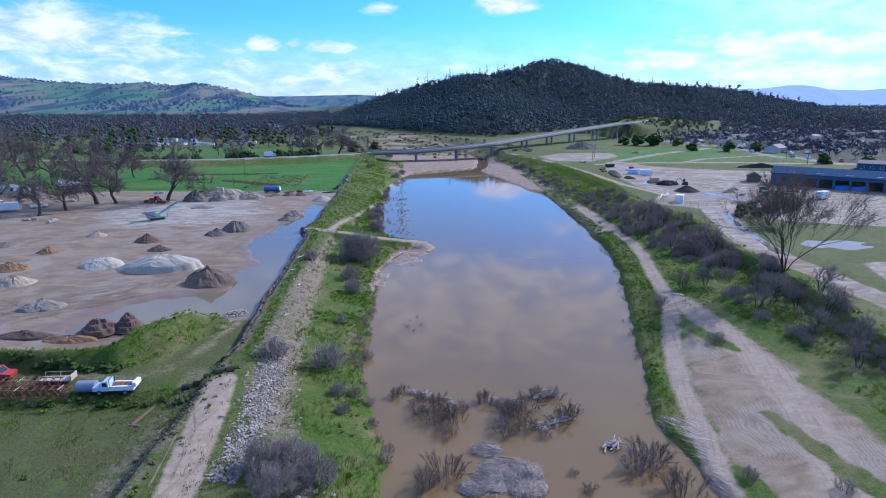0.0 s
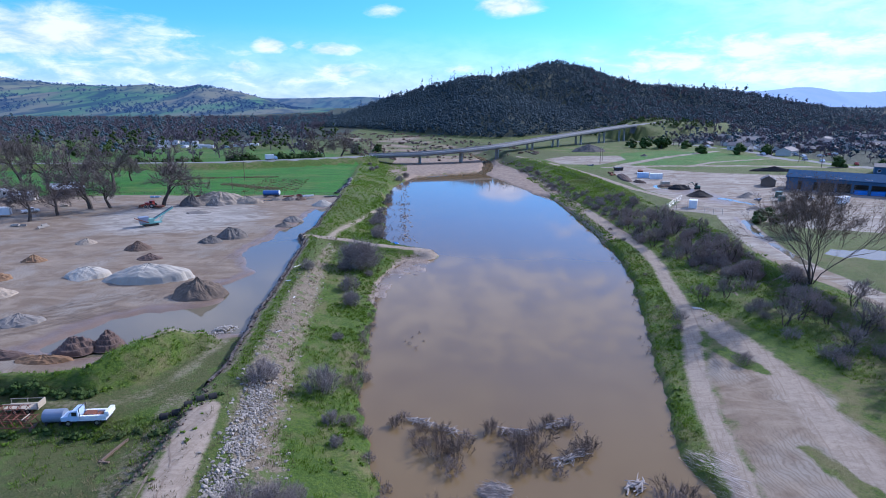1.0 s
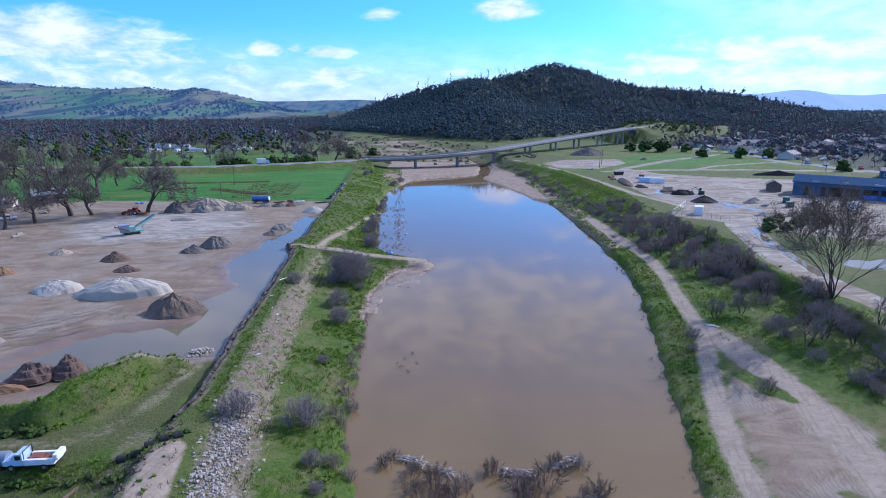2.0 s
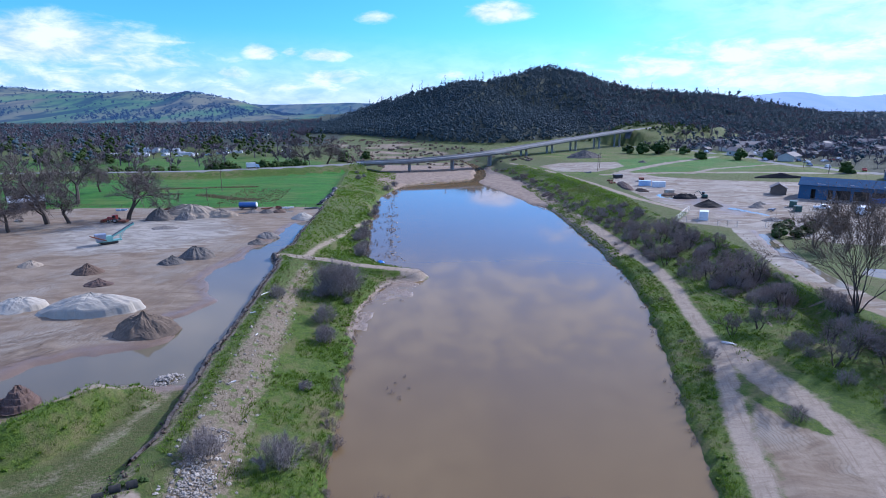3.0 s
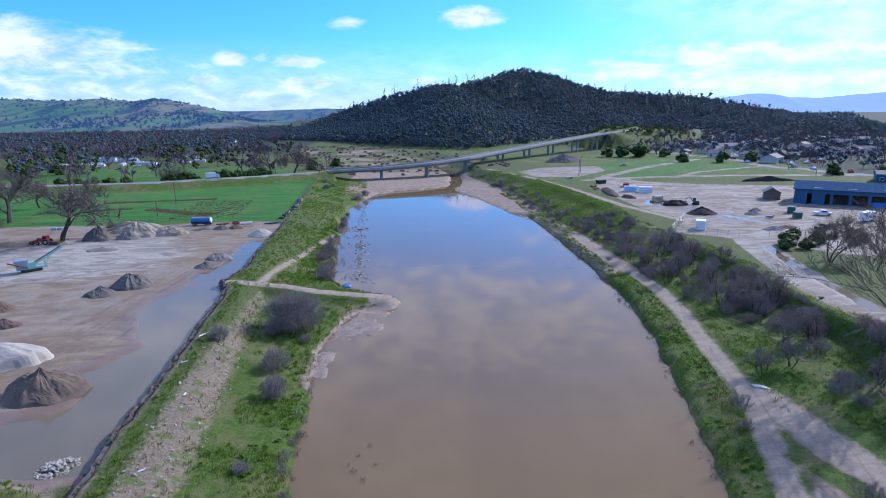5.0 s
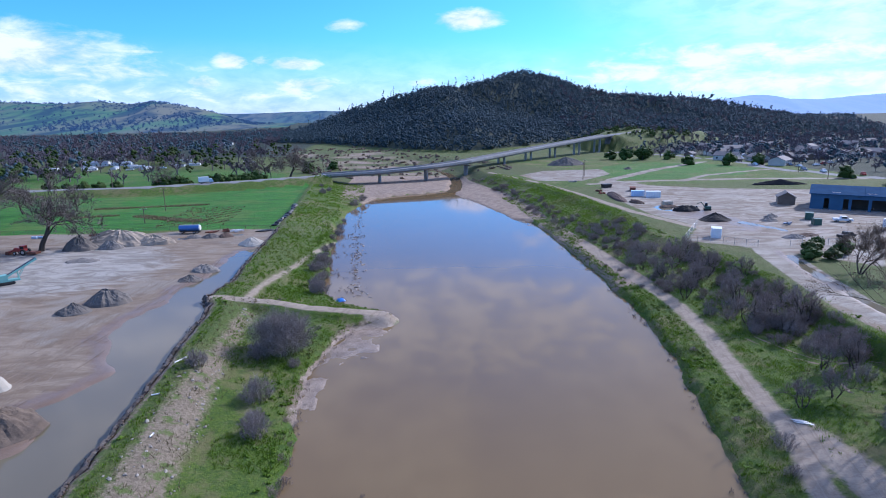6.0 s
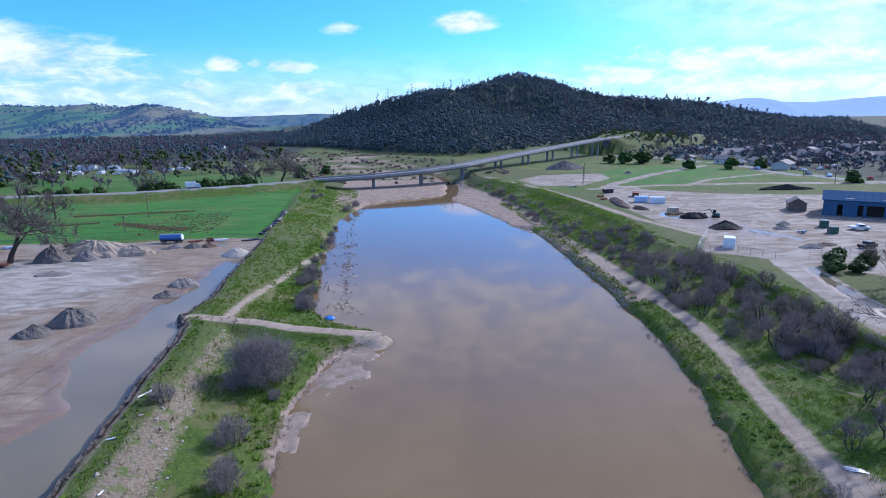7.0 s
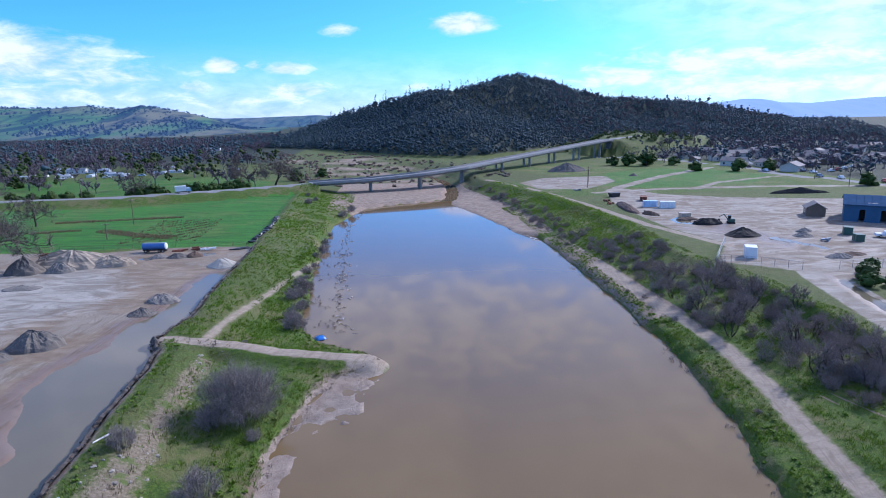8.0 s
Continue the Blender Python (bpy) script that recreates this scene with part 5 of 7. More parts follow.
        spots.append((f + (c - f) * t, y, rng.uniform(0.75, 1.25) * (1.0 if y < 200 else 0.85)))
    plant_all(brush, spots, "brush on the far bank", 4)
    # round evergreen shrubs
    def leafy(seed, h, w, name, label, mat_, blobs=16, leaves=420, leaf=0.35, trunk=True):
        v, f = clump_tree(seed, h, w, blobs, leaves, False, leaf)
        s = Soup().add(v - np.array([0, 0, h * 0.18]), f)
        e = thing(name, label, "tree" if h > 3.5 else "bush")
        part("crown", s, mat_, e)
        part("trunk", Soup().tube([(0, 0, -0.3), (0.05, 0, h * 0.3), (0, 0.05, h * 0.6)], [0.05 * h, 0.04 * h, 0.01 * h], 5), M_BARK, e)
        return e
    ever = [leafy(s, 4.2, 5.0, "evergreen_shrub", "dark green rounded evergreen shrub", M_LEAF2) for s in (51, 52)]
    spots = [(102, 176, 0.9), (105, 181, 1.0), (108.5, 184, 1.0), (112, 179, 1.0), (107, 176, 1.0), (111, 186, 0.9), (116, 183, 1.0)]
    hedge = [(-168, 374), (-140, 372), (-112, 377), (-101, 379.5), (-87, 385), (-73, 393), (-62, 402)]
    for x in (-168, -164, -158, -152, -149, -141, -133, -114, -110.5, -107, -103.5, -100, -90, -87.5, -85, -82, -79, -76, -73, -70.5, -68, -65):
        y = float(np.interp(x, [p[0] for p in hedge], [p[1] for p in hedge]))
        spots.append((x, y + rng.uniform(-1, 1), rng.uniform(1.6, 2.1) if x > -116 else rng.uniform(1.2, 1.7)))
    plant_all(ever, spots, "evergreen shrubs", 5)
    low = [leafy(s, 1.5, 2.6, "ditch_bush", "low dark green bush along ditch and shaded berm front", M_LEAF2, 9, 160, 0.22) for s in (58, 59)]
    # the row near y = 80 is added to darken the berm's shaded front
    spots = [(x + rng.uniform(-0.5, 0.5), 72.4 + rng.uniform(-0.9, 0.5), rng.uniform(0.5, 0.95)) for x in np.arange(-62, -29, 1.7)] + [(x + rng.uniform(-0.4, 0.4), 80.0 + rng.uniform(-0.5, 0.7), rng.uniform(0.8, 1.25)) for x in np.arange(-62, -41, 1.25)] + [(-28.5 + k * 0.9, 76.9 + 0.35 * k, 0.5) for k in range(5)] + [(-41.2, 57, 0.45), (-37, 52.5, 0.5), (-52, 77.6, 0.5)]
    plant_all(low, spots, "low bushes along the ditch", 7)
    ever2 = [leafy(s, 9, 9.5, "evergreen_oak", "dark rounded evergreen oak at the edge of the field", M_LEAF2, 22, 700, 0.6) for s in (55, 56, 57)]
    plant_all(ever2, [(196, 412, 0.9), (219, 404, 1.05), (236, 400, 1.0), (230, 322, 1.0), (186, 456, 1.2), (176, 462, 1.2), (167, 468, 1.1), (196, 470, 1.1), (238, 300, 0.9), (205, 455, 1.0), (268, 318, 1.0), (-45, 452, 1.1), (-30, 470, 1.0), (-215, 430, 1.2), (-228, 442, 1.2), (-205, 446, 1.1), (-242, 438, 1.2), (-196, 452, 1.1)], "evergreen oaks", 6)


def tuft(seed, blades, h, spread):
    rng = np.random.default_rng(seed)
    s = Soup()
    for i in range(blades):
        a = rng.uniform(0, 6.28)
        d = np.array([math.cos(a), math.sin(a), 0])
        o = np.array([-d[1], d[0], 0]) * h * 0.11
        p = d * spread * rng.uniform(0, 1)
        s.add([p - o, p + o, p + d * h * rng.uniform(0.3, 0.7) + np.array([0, 0, h * rng.uniform(0.6, 1.1)])], [(0, 1, 2)])
    return s.arrays()


def build_weeds():
    weed = [tuft(i, 9, 0.42, 0.35) for i in range(4)]
    leafy_weed = [clump_tree(90 + i, 0.55, 1.2, 3, 30, False, 0.26) for i in range(4)]
    bank_l = lambda x, y: (x > FOOT_L(y) - 2) & (x < SHORE_L(y) - 0.5)
    bank_r = lambda x, y: (y < 256) & (x > SHORE_R(y) + 0.4) & (off_line(x, y, TRAIL_R)[0] > 1.9) & (x < np.interp(y, [52, 63, 78, 94, 112, 136, 160, 210], [33, 36, 39, 45, 52, 57.5, 62, 63]) + 0)
    slope_r = lambda x, y: (x > FOOT_R(y) - np.where(y > 108, 7, 1)) & (x < CREST_R(y) + 3) & (off_line(x, y, TRAIL_R)[0] > 2.4)
    near_jetty = lambda x, y: off_line(x, y, JETTY)[0] < 2.0 + 1.3 * (x > 0)
    berm = lambda x, y: off_line(x, y, BERM)[0] < 2.4 + 1.2 * (x > -44)
    ditch = lambda x, y: off_line(x, y, [(-75, 72.5), (-40, 72.3), (-31, 73.5), (-27.5, 76.5)])[0] < 1.9
    levee = lambda x, y: (np.abs(x - EDGE_L(y) - 1.6) < 0.9)
    def green(x, y, u):
        return (fbm(x / 5, y / 5, 3, 101) + 0.5 * (u - 0.5) > 0.44) & ((bank_l(x, y) & ~near_jetty(x, y) & (y < 265) & (fbm(x / 7, y / 7, 3, 105) > 0.40)) | bank_r(x, y) | (slope_r(x, y) & (u < 0.8)) | berm(x, y) | ditch(x, y) | (levee(x, y) & (y > 80) & (y < 172)) | ((x < -29) & (y < 72) & (u < 0.5)))
    sp = spots_in(230000, (-62, 92), (50, 330), green, (0.5, 1.15), 17, 0.05)
    scatter("weeds", weed, sp, M_WEED, "lush green winter grass and weeds", "grass", 18)
    def lush(x, y, u):
        return (fbm(x / 4, y / 4, 3, 103) + 0.35 * (u - 0.5) > 0.60) & ((bank_l(x, y) & (x > SHORE_L(y) - 6) & ~near_jetty(x, y) & (y < 262)) | bank_r(x, y) | (slope_r(x, y) & (u < 0.45)) | berm(x, y) | ditch(x, y) | (levee(x, y) & (y < 172)))
    scatter("leafy_weeds", leafy_weed, spots_in(26000, (-62, 92), (50, 262), lush, (0.4, 0.95), 19, 0.1), M_WEED, "bright green leafy weeds in clumps", "weeds", 20)
    def far_slope(x, y, u):
        return ((x > EDGE_L(y) + 0.5) & (x < np.minimum(SHORE_L(y) - 1.5, -6)) & (y > 170) & (fbm(x / 6, y / 6, 3, 111) + 0.5 * (u - 0.5) > 0.45) & (off_line(x, y, JETTY)[0] > 2) & (off_line(x, y, BANK_PATH)[0] > 1.4)) | ((x > FOOT_R(y)) & (x < CREST_R(y) + 4) & (y > 225) & (fbm(x / 6, y / 6, 3, 113) + 0.5 * (u - 0.5) > 0.45))
    scatter("slope_weeds", weed, spots_in(60000, (-36, 92), (170, 392), far_slope, (0.8, 1.6), 27, 0.05), M_WEED, "tufted green weeds on the levee slope", "grass", 28)
    # dry stalks on the rubble slope and along the water
    def dry(x, y, u):
        return ((x > EDGE_L(y) + 2) & (x < FOOT_L(y) + 1) & (u < 0.7) & (y < 175)) | ((np.abs(x - SHORE_L(y) + 1.0) < 1.0) & (u < 0.5)) | ((x < -30) & (y < 72) & (fbm(x / 6, y / 6, 2, 107) > 0.55)) | ((x > FOOT_R(y) + 1) & (x < CREST_R(y)) & (fbm(x / 5, y / 5, 3, 109) > 0.56) & (u < 0.6))
    scatter("dry_stalks", [tuft(60 + i, 8, 0.4, 0.4) for i in range(3)], spots_in(42000, (-62, 90), (50, 262), dry, (0.45, 1.2), 23, 0.05), M_STRAW, "dry straw-coloured grass on stony ground", "grass", 24)
    # crop rows and brown weeds across the green field
    def rows(x, y, u):
        a = (np.abs(((x * 0.8 - y * 0.6) % 4.2) - 2.1) < 0.4) & (x > -75) & (x < -52) & (y > 262) & (y < 305)
        b = (off_line(x, y, [(-88, 285), (-72, 274), (-62, 270)])[0] < 2.5) | (off_line(x, y, [(-112, 306), (-72, 312)])[0] < 1.8) | (off_line(x, y, [(-112, 285), (-98, 288)])[0] < 1.6)
        return a & (u < 0.7) | b
    scatter("field_weeds", [tuft(70 + i, 10, 0.6, 0.6) for i in range(3)], spots_in(16000, (-120, -40), (256, 330), rows, (0.7, 1.4), 25, 0.05), M_STRAW, "brown weed rows in the green field", "weeds", 26)
    # water-side snags and flood litter
    twig = []
    for i in range(4):
        st, tw = bush_mesh(300 + i, 10, 12, 0.8, 1.6, 0.022)
        v1, f1 = st.arrays()
        v2, f2 = tw.arrays()
        twig.append((np.concatenate([v1, v2]), np.concatenate([f1, f2 + len(v1)])))
    rng = np.random.default_rng(31)
    sp = []
    for y in np.arange(183, 345, 1.1):
        if rng.uniform() < 0.75:
            x = np.interp(y, [183, 205, 235, 274, 307, 345], [-2.5, -4.2, -4.8, -6, -6.2, 0]) + rng.normal(0, 0.9)
            sp.append((x, y, 0.0, rng.uniform(0.3, 0.9)))
    for y in np.arange(60, 268, 0.5):
        x = float(SHORE_R(np.array(y))) - abs(rng.normal(0, 0.8)) + 0.4
        if rng.uniform() < 0.75 * (fbm(np.array([y / 5.0]), np.array([7.0]), 3, 49)[0] > 0.5):
            sp.append((x, y, -0.1, rng.uniform(0.3, 1.0)))
        x = float(SHORE_L(np.array(y))) + abs(rng.normal(0, 0.6)) - 0.5
        if rng.uniform() < 0.55 and not 160 < y < 182:
            sp.append((x, y, 0.05, rng.uniform(0.4, 1.1)))
    for y in np.arange(182, 262, 0.3):
        sp.append((rng.uniform(-11, -2.5), y, 0.0, rng.uniform(0.25, 0.9))) if rng.uniform() < 1.0 * (fbm(np.array([y / 4.0]), np.array([9.0]), 3, 51)[0] > 0.52) else None
    for x, y in ((-1, 104.8), (0.8, 110), (-0.5, 108), (0.2, 103), (1.5, 106), (-1.6, 106.2)):
        sp.append((x, y, 0.0, rng.uniform(0.5, 0.9)))
    logs = [Soup().tube([(-0.7, 0, 0.05), (0, 0.1, 0.12), (0.8, 0, 0.04)], [0.10, 0.12, 0.05], 5).add(np.array([(-0.2, 0, 0.1), (0.3, 0.5, 0.15), (-0.1, 0.6, 0.1)]), [(0, 1, 2)]).arrays() for _ in range(2)]
    lg = []
    for y in np.arange(182.5, 340, 0.8):
        if rng.uniform() < 0.8 * (fbm(np.array([y / 7.0]), np.array([3.0]), 3, 47)[0] > 0.48):
            lg.append((np.interp(y, [183, 205, 235, 274, 307, 345], [-1.8, -3.4, -4.2, -5.6, -6, 0]) + rng.normal(0, 1.2), y + rng.normal(0, 0.5), -0.02, rng.uniform(0.3, 1.0)))
    for y in np.arange(262, 305, 0.8):
        lg.append((58 - 0.16 * (y - 262) + rng.normal(0, 0.5), y, 0.0, rng.uniform(0.4, 1.2)))
    scatter("drift_line", logs, lg, M_PALEWOOD, "pale driftwood line floating along the shallows", "driftwood", 35)
    scatter("shore_snags", twig, sp, M_TWIG, "drowned twigs and snags along the waterline", "brush", 32)


build_plants()
build_weeds()


def rock(seed, n_=ICO1, rough=0.22):
    rng = np.random.default_rng(seed)
    v, f = n_
    v = v * (1 + rng.normal(0, rough, (len(v), 1))) * rng.uniform(0.7, 1.2, 3) * np.array([1, 1, 0.75])
    return v, f


ROCKS = [rock(s) for s in range(8)]
ROCK_MESH = []
for v_, f_ in ROCKS:
    m_ = mesh_from("stone", v_, f_, False)
    m_.materials.append(M_STONE)
    ROCK_MESH.append(m_)


def build_rubble():
    rng = np.random.default_rng(9)
    heap = thing("rubble_heap", "pale broken concrete rubble and stones tipped down the levee", "rubble", (-19.5, 74, hz(-19.5, 74)))
    base = heap.matrix_basis.inverted()
    near, rest = [], []
    while len(near) < 300:
        y = rng.uniform(56, 87)
        x = np.interp(y, [56, 66, 76, 88], [-19.5, -19.6, -20.2, -21]) + rng.normal(0, 1.2)
        near.append((x, y, rng.uniform(0.10, 0.34) ** 1.15))
    for x, y, s in near:
        ob = new("stone", ROCK_MESH[rng.integers(8)])
        ob.parent = heap
        ob.matrix_basis = base @ Matrix.Translation((x, y, hz(x, y) + s * 0.2)) @ Matrix.Rotation(rng.uniform(0, 6.28), 4, (0.3, 0.2, 0.9)) @ Matrix.Scale(s, 4)
    def spread(x, y, u):
        on = (x > EDGE_L(y) + 2.2) & (x < FOOT_L(y) + 0.6)
        dens = np.where(y < 92, 0.8, 0.62) * (fbm(x / 3, y / 3, 2, 201) > 0.44) * (x > FOOT_L(y) - np.interp(y, [60, 90, 122, 140, 172], [7.0, 7.2, 7.0, 4.8, 3.0])) * (off_line(x, y, [(-23, 20), (-23, 51), (-24, 59), (-25, 68), (-26, 75)])[0] > 2.4)
        far = (x > FOOT_L(y) - 4) & (x < FOOT_L(y) + 3) & (y > 245) & (y < 300)
        rip = (x > FOOT_R(y) - 3.5) & (x < FOOT_R(y) + 3.5) & (y > 280) & (y < 345)
        return (on & (y < 172) & (u < dens)) | (far & (u < 0.5)) | (rip & (u < 0.6))
    sp = [(x, y, z, s ** 3) for x, y, z, s in spots_in(42000, (-30, 75), (50, 345), spread, (0.34, 0.68), 33, 0.0)]
    scatter("scattered_stones", ROCKS, sp, M_STONE, "pale stones scattered over the levee slope", "stones", 34)
    def heaped(x, y, u):
        mid_ = np.interp(y, [54, 66, 76, 88], [-19.4, -19.5, -20.1, -21])
        return (np.abs(x - mid_) < 2.1 - 1.1 * u) & (fbm(x / 1.6, y / 1.6, 2, 203) > 0.36)
    scatter("broken_rubble", ROCKS, spots_in(6000, (-24, -15), (53, 89), heaped, (0.06, 0.22), 37, -0.05), M_STONE, "broken pale concrete and small stones tipped on the slope", "stones", 38)
    # clods of dark earth along the cut edge of the levee
    clod = []
    for y in np.arange(52, 250, 0.10):
        clod.append((float(EDGE_L(np.array(y))) - 0.9 + rng.normal(0, 0.4 if y > 82 else 0.8), y + rng.normal(0, 0.2), 0, 0.06 + 0.18 * rng.uniform() ** 2.5))
    clod = [(x, y, z, s) for (x, y, _, s), z in zip(clod, height(np.array([c[0] for c in clod]), np.array([c[1] for c in clod])) + 0.15)]
    scatter("earth_clods", ROCKS, clod, plain("dark_earth", (0.125, 0.095, 0.070), (0.070, 0.052, 0.040), 2.0, 0.95), "dark clods of earth along the levee's cut edge", "earth", 36)
    # heap of cobbles standing in the pond
    cob = thing("cobble_heap", "low heap of grey cobbles standing in the pond", "stones", (-32.3, 103.5, 3.8))
    base = cob.matrix_basis.inverted()
    for i in range(140):
        a, r_ = rng.uniform(0, 6.28), rng.uniform(0, 1) ** 0.5
        x, y = -32.3 + 2.1 * r_ * math.cos(a) + 0.4 * r_ * math.sin(a), 103.5 + 2.0 * r_ * math.sin(a)
        s = rng.uniform(0.12, 0.26)
        ob = new("stone", ROCK_MESH[rng.integers(8)])
        ob.parent = cob
        ob.matrix_basis = base @ Matrix.Translation((x, y, 3.72 + 0.55 * (1 - r_))) @ Matrix.Rotation(rng.uniform(0, 6.28), 4, (0.3, 0.2, 0.9)) @ Matrix.Scale(s, 4)
    # silt fence: black sheet along the pond edge
    pts = []
    for y in np.arange(82, 250, 0.45):
        pts.append((float(EDGE_L(np.array(y))) - 1.0 + 0.16 * math.sin(y * 1.7) + rng.normal(0, 0.07), y))
    s = Soup()
    rows_ = []
    for x, y in pts:
        z = hz(x, y)
        k = 0.55 + 0.25 * rng.uniform(-1, 1)
        rows_.append([(x - 0.55 * k - 0.15, y, z - 0.30), (x - 0.35 * k, y, z + 0.12 + 0.15 * k), (x, y, z + 0.40 + 0.35 * k), (x + 0.35 * k, y, z + 0.62 + 0.2 * rng.uniform()), (x + 0.55, y, z + 0.55)])
    V = np.array(rows_).reshape(-1, 3)
    F = []
    for i in range(len(rows_) - 1):
        for j in range(4):
            a = i * 5 + j
            F += [(a, a + 1, a + 6), (a, a + 6, a + 5)]
    s.add(V, F)
    e = thing("silt_fence", "sagging black plastic sheeting along the pond edge", "sheeting")
    part("sheet", s, plain("black_plastic", (0.030, 0.027, 0.025), (0.075, 0.060, 0.050), 2.0, 0.6, vary=0.05), e)


build_rubble()


def build_snags():
    """Brush islands and driftwood standing in the river."""
    rng = np.random.default_rng(13)
    br = [bare_bush(s, 46, 62, 1.5, 3.4, 0.0095, "flooded_bush", "leafless brown bush standing in the river", m) for s, m in ((61, M_TWIG3), (62, M_TWIG), (63, M_TWIG3))]
    spots = [(-2.3, 78, 0.9), (-1.4, 79.8, 0.7), (0.8, 76, 1.0), (3.5, 74.8, 1.1), (6.4, 73.8, 1.0), (2.6, 71.2, 1.2), (5.4, 71.0, 1.3), (4.3, 67.6, 1.2), (0.6, 73.2, 0.7), (10.2, 75.6, 1.0), (12.6, 73.6, 1.1), (15.6, 73.6, 1.2), (13.4, 70.6, 1.4), (11.8, 67.8, 1.4), (14.6, 68.6, 1.0), (17.8, 76.8, 0.9), (20.4, 76.6, 1.1), (19.6, 69.8, 1.1), (21.6, 71.8, 1.0), (16.8, 66.4, 0.7), (3.6, 59.4, 1.4), (1.6, 57.6, 1.2), (26.6, 59.6, 1.9), (28.2, 61.0, 1.4), (29.4, 54.6, 1.6), (18.4, 58.6, 0.5), (19.4, 55.6, 0.5)]
    spots = [(x, y, 1.3 * k) for x, y, k in spots]
    plant_all(br, spots, "flooded bushes", 14, 0.0)
    drift = [[(-0.6, 79), (7.0, 74.8)], [(11, 76), (14.6, 74.8)], [(17.4, 76.4), (21, 77.4)], [(16.8, 68.2), (20.8, 70.8)], [(24.2, 63.6), (25.6, 64.4)]]
    for (a, b) in drift:
        e = thing("driftwood_pile", "bleached tangled driftwood caught on flooded bushes", "driftwood", (a[0], a[1], 0))
        for k in range(40):
            t = rng.uniform(0, 1)
            p = np.array([a[0] + (b[0] - a[0]) * t, a[1] + (b[1] - a[1]) * t, 0]) + rng.normal(0, 0.35, 3) * (1, 1, 0)
            ang = math.atan2(b[1] - a[1], b[0] - a[0]) + rng.normal(0, 0.6)
            L = rng.uniform(0.6, 2.2)
            d = np.array([math.cos(ang), math.sin(ang), rng.normal(0, 0.12)])
            z = rng.uniform(0.05, 0.55)
            o = np.array([a[0], a[1], 0])
            r_ = rng.uniform(0.03, 0.10)
            part("log", Soup().tube([p - o + (0, 0, z) - d * L / 2, p - o + (0, 0, z + 0.08), p - o + (0, 0, z) + d * L / 2], [r_, r_ * 1.1, r_ * 0.6], 5), M_PALEWOOD, e)
    # flattened mat of reeds
    s = Soup()
    beds = [(rng.normal(0, 2.4), rng.normal(0, 1.6), rng.uniform(1.3, 2.7), rng.uniform(0, 3.1)) for _ in range(11)]
    for bx, by, br_, bang in beds:
        k = 420
        a, r_ = rng.uniform(0, 6.28, k), rng.uniform(0, 1, k) ** 0.5 * br_
        z = 0.42 * (1 - (r_ / br_) ** 2) + rng.uniform(0, 0.18, k)
        ang = bang + 0.6 * a / 6.28 + rng.normal(0, 0.35, k)
        d = np.stack([np.cos(ang), np.sin(ang), rng.normal(0.05, 0.15, k)], 1)
        q = np.stack([bx + r_ * np.cos(a), by + 0.8 * r_ * np.sin(a), z], 1)
        s.slivers(q - d * 0.5, d, rng.uniform(0.7, 1.8, k), np.full(k, 0.028), rng)
    e = thing("reed_mat", "flattened mat of grey dead reeds in the river", "reeds", (10.4, 58.0, 0.0))
    part("reeds", s, M_PALEWOOD, e)
    lit = Soup()
    v, f = ICO3
    for bx, by, br_, bang in beds:
        lit.add(v * np.array([br_ * 0.95, br_ * 0.75, 0.38]) * (1 + rng.normal(0, 0.06, (len(v), 1))) + np.array([bx, by, 0]), f)
    part("litter", lit, M_TWIG, e)
    # flood litter lines on the bank where the river turns
    s = Soup()
    for k in range(900):
        x, y = rng.uniform(31, 37), rng.uniform(50, 69)
        if x < float(SHORE_R(np.array(y))) - 0.5 or x > 33 + 0.21 * (y - 50):
            continue
        ang = 2.3 + rng.normal(0, 0.25)
        d = np.array([math.cos(ang), math.sin(ang), 0]) * rng.uniform(0.4, 1.4)
        o = np.array([-d[1], d[0], 0]) * 0.03
        p = np.array([x, y, hz(x, y) + 0.08])
        s.add([p - d - o, p - d + o, p + d], [(0, 1, 2)])
    me = s.mesh("flood_litter", M_PALEWOOD)
    tagged(new("flood_litter", me), "pale flattened reeds left on the bank by the flood", "reeds", kind="stuff")


build_snags()


# ---------------------------------------------------------------- stockpiles
def pile_material(name, a, b):
    return plain(name, a, b, 0.9, 0.95, bump=0.35, vary=0.12)


P_DARK = pile_material("dark_gravel", (0.085, 0.080, 0.075), (0.150, 0.130, 0.110))
P_BROWN = pile_material("brown_soil", (0.150, 0.100, 0.070), (0.085, 0.060, 0.045))
P_EARTH = pile_material("grey_brown_earth", (0.165, 0.125, 0.090), (0.070, 0.055, 0.044))
P_RED = pile_material("reddish_soil", (0.128, 0.084, 0.066), (0.084, 0.060, 0.050))
P_WHITE = pile_material("pale_crushed_rock", (0.40, 0.37, 0.31), (0.29, 0.265, 0.22))
P_TAN = pile_material("tan_sand", (0.34, 0.285, 0.215), (0.24, 0.195, 0.145))
P_ORANGE = pile_material("orange_soil", (0.24, 0.145, 0.075), (0.15, 0.090, 0.050))
P_GREY = pile_material("grey_gravel", (0.22, 0.20, 0.175), (0.145, 0.13, 0.115))
P_BLACK = pile_material("black_mulch", (0.018, 0.017, 0.017), (0.034, 0.030, 0.028))


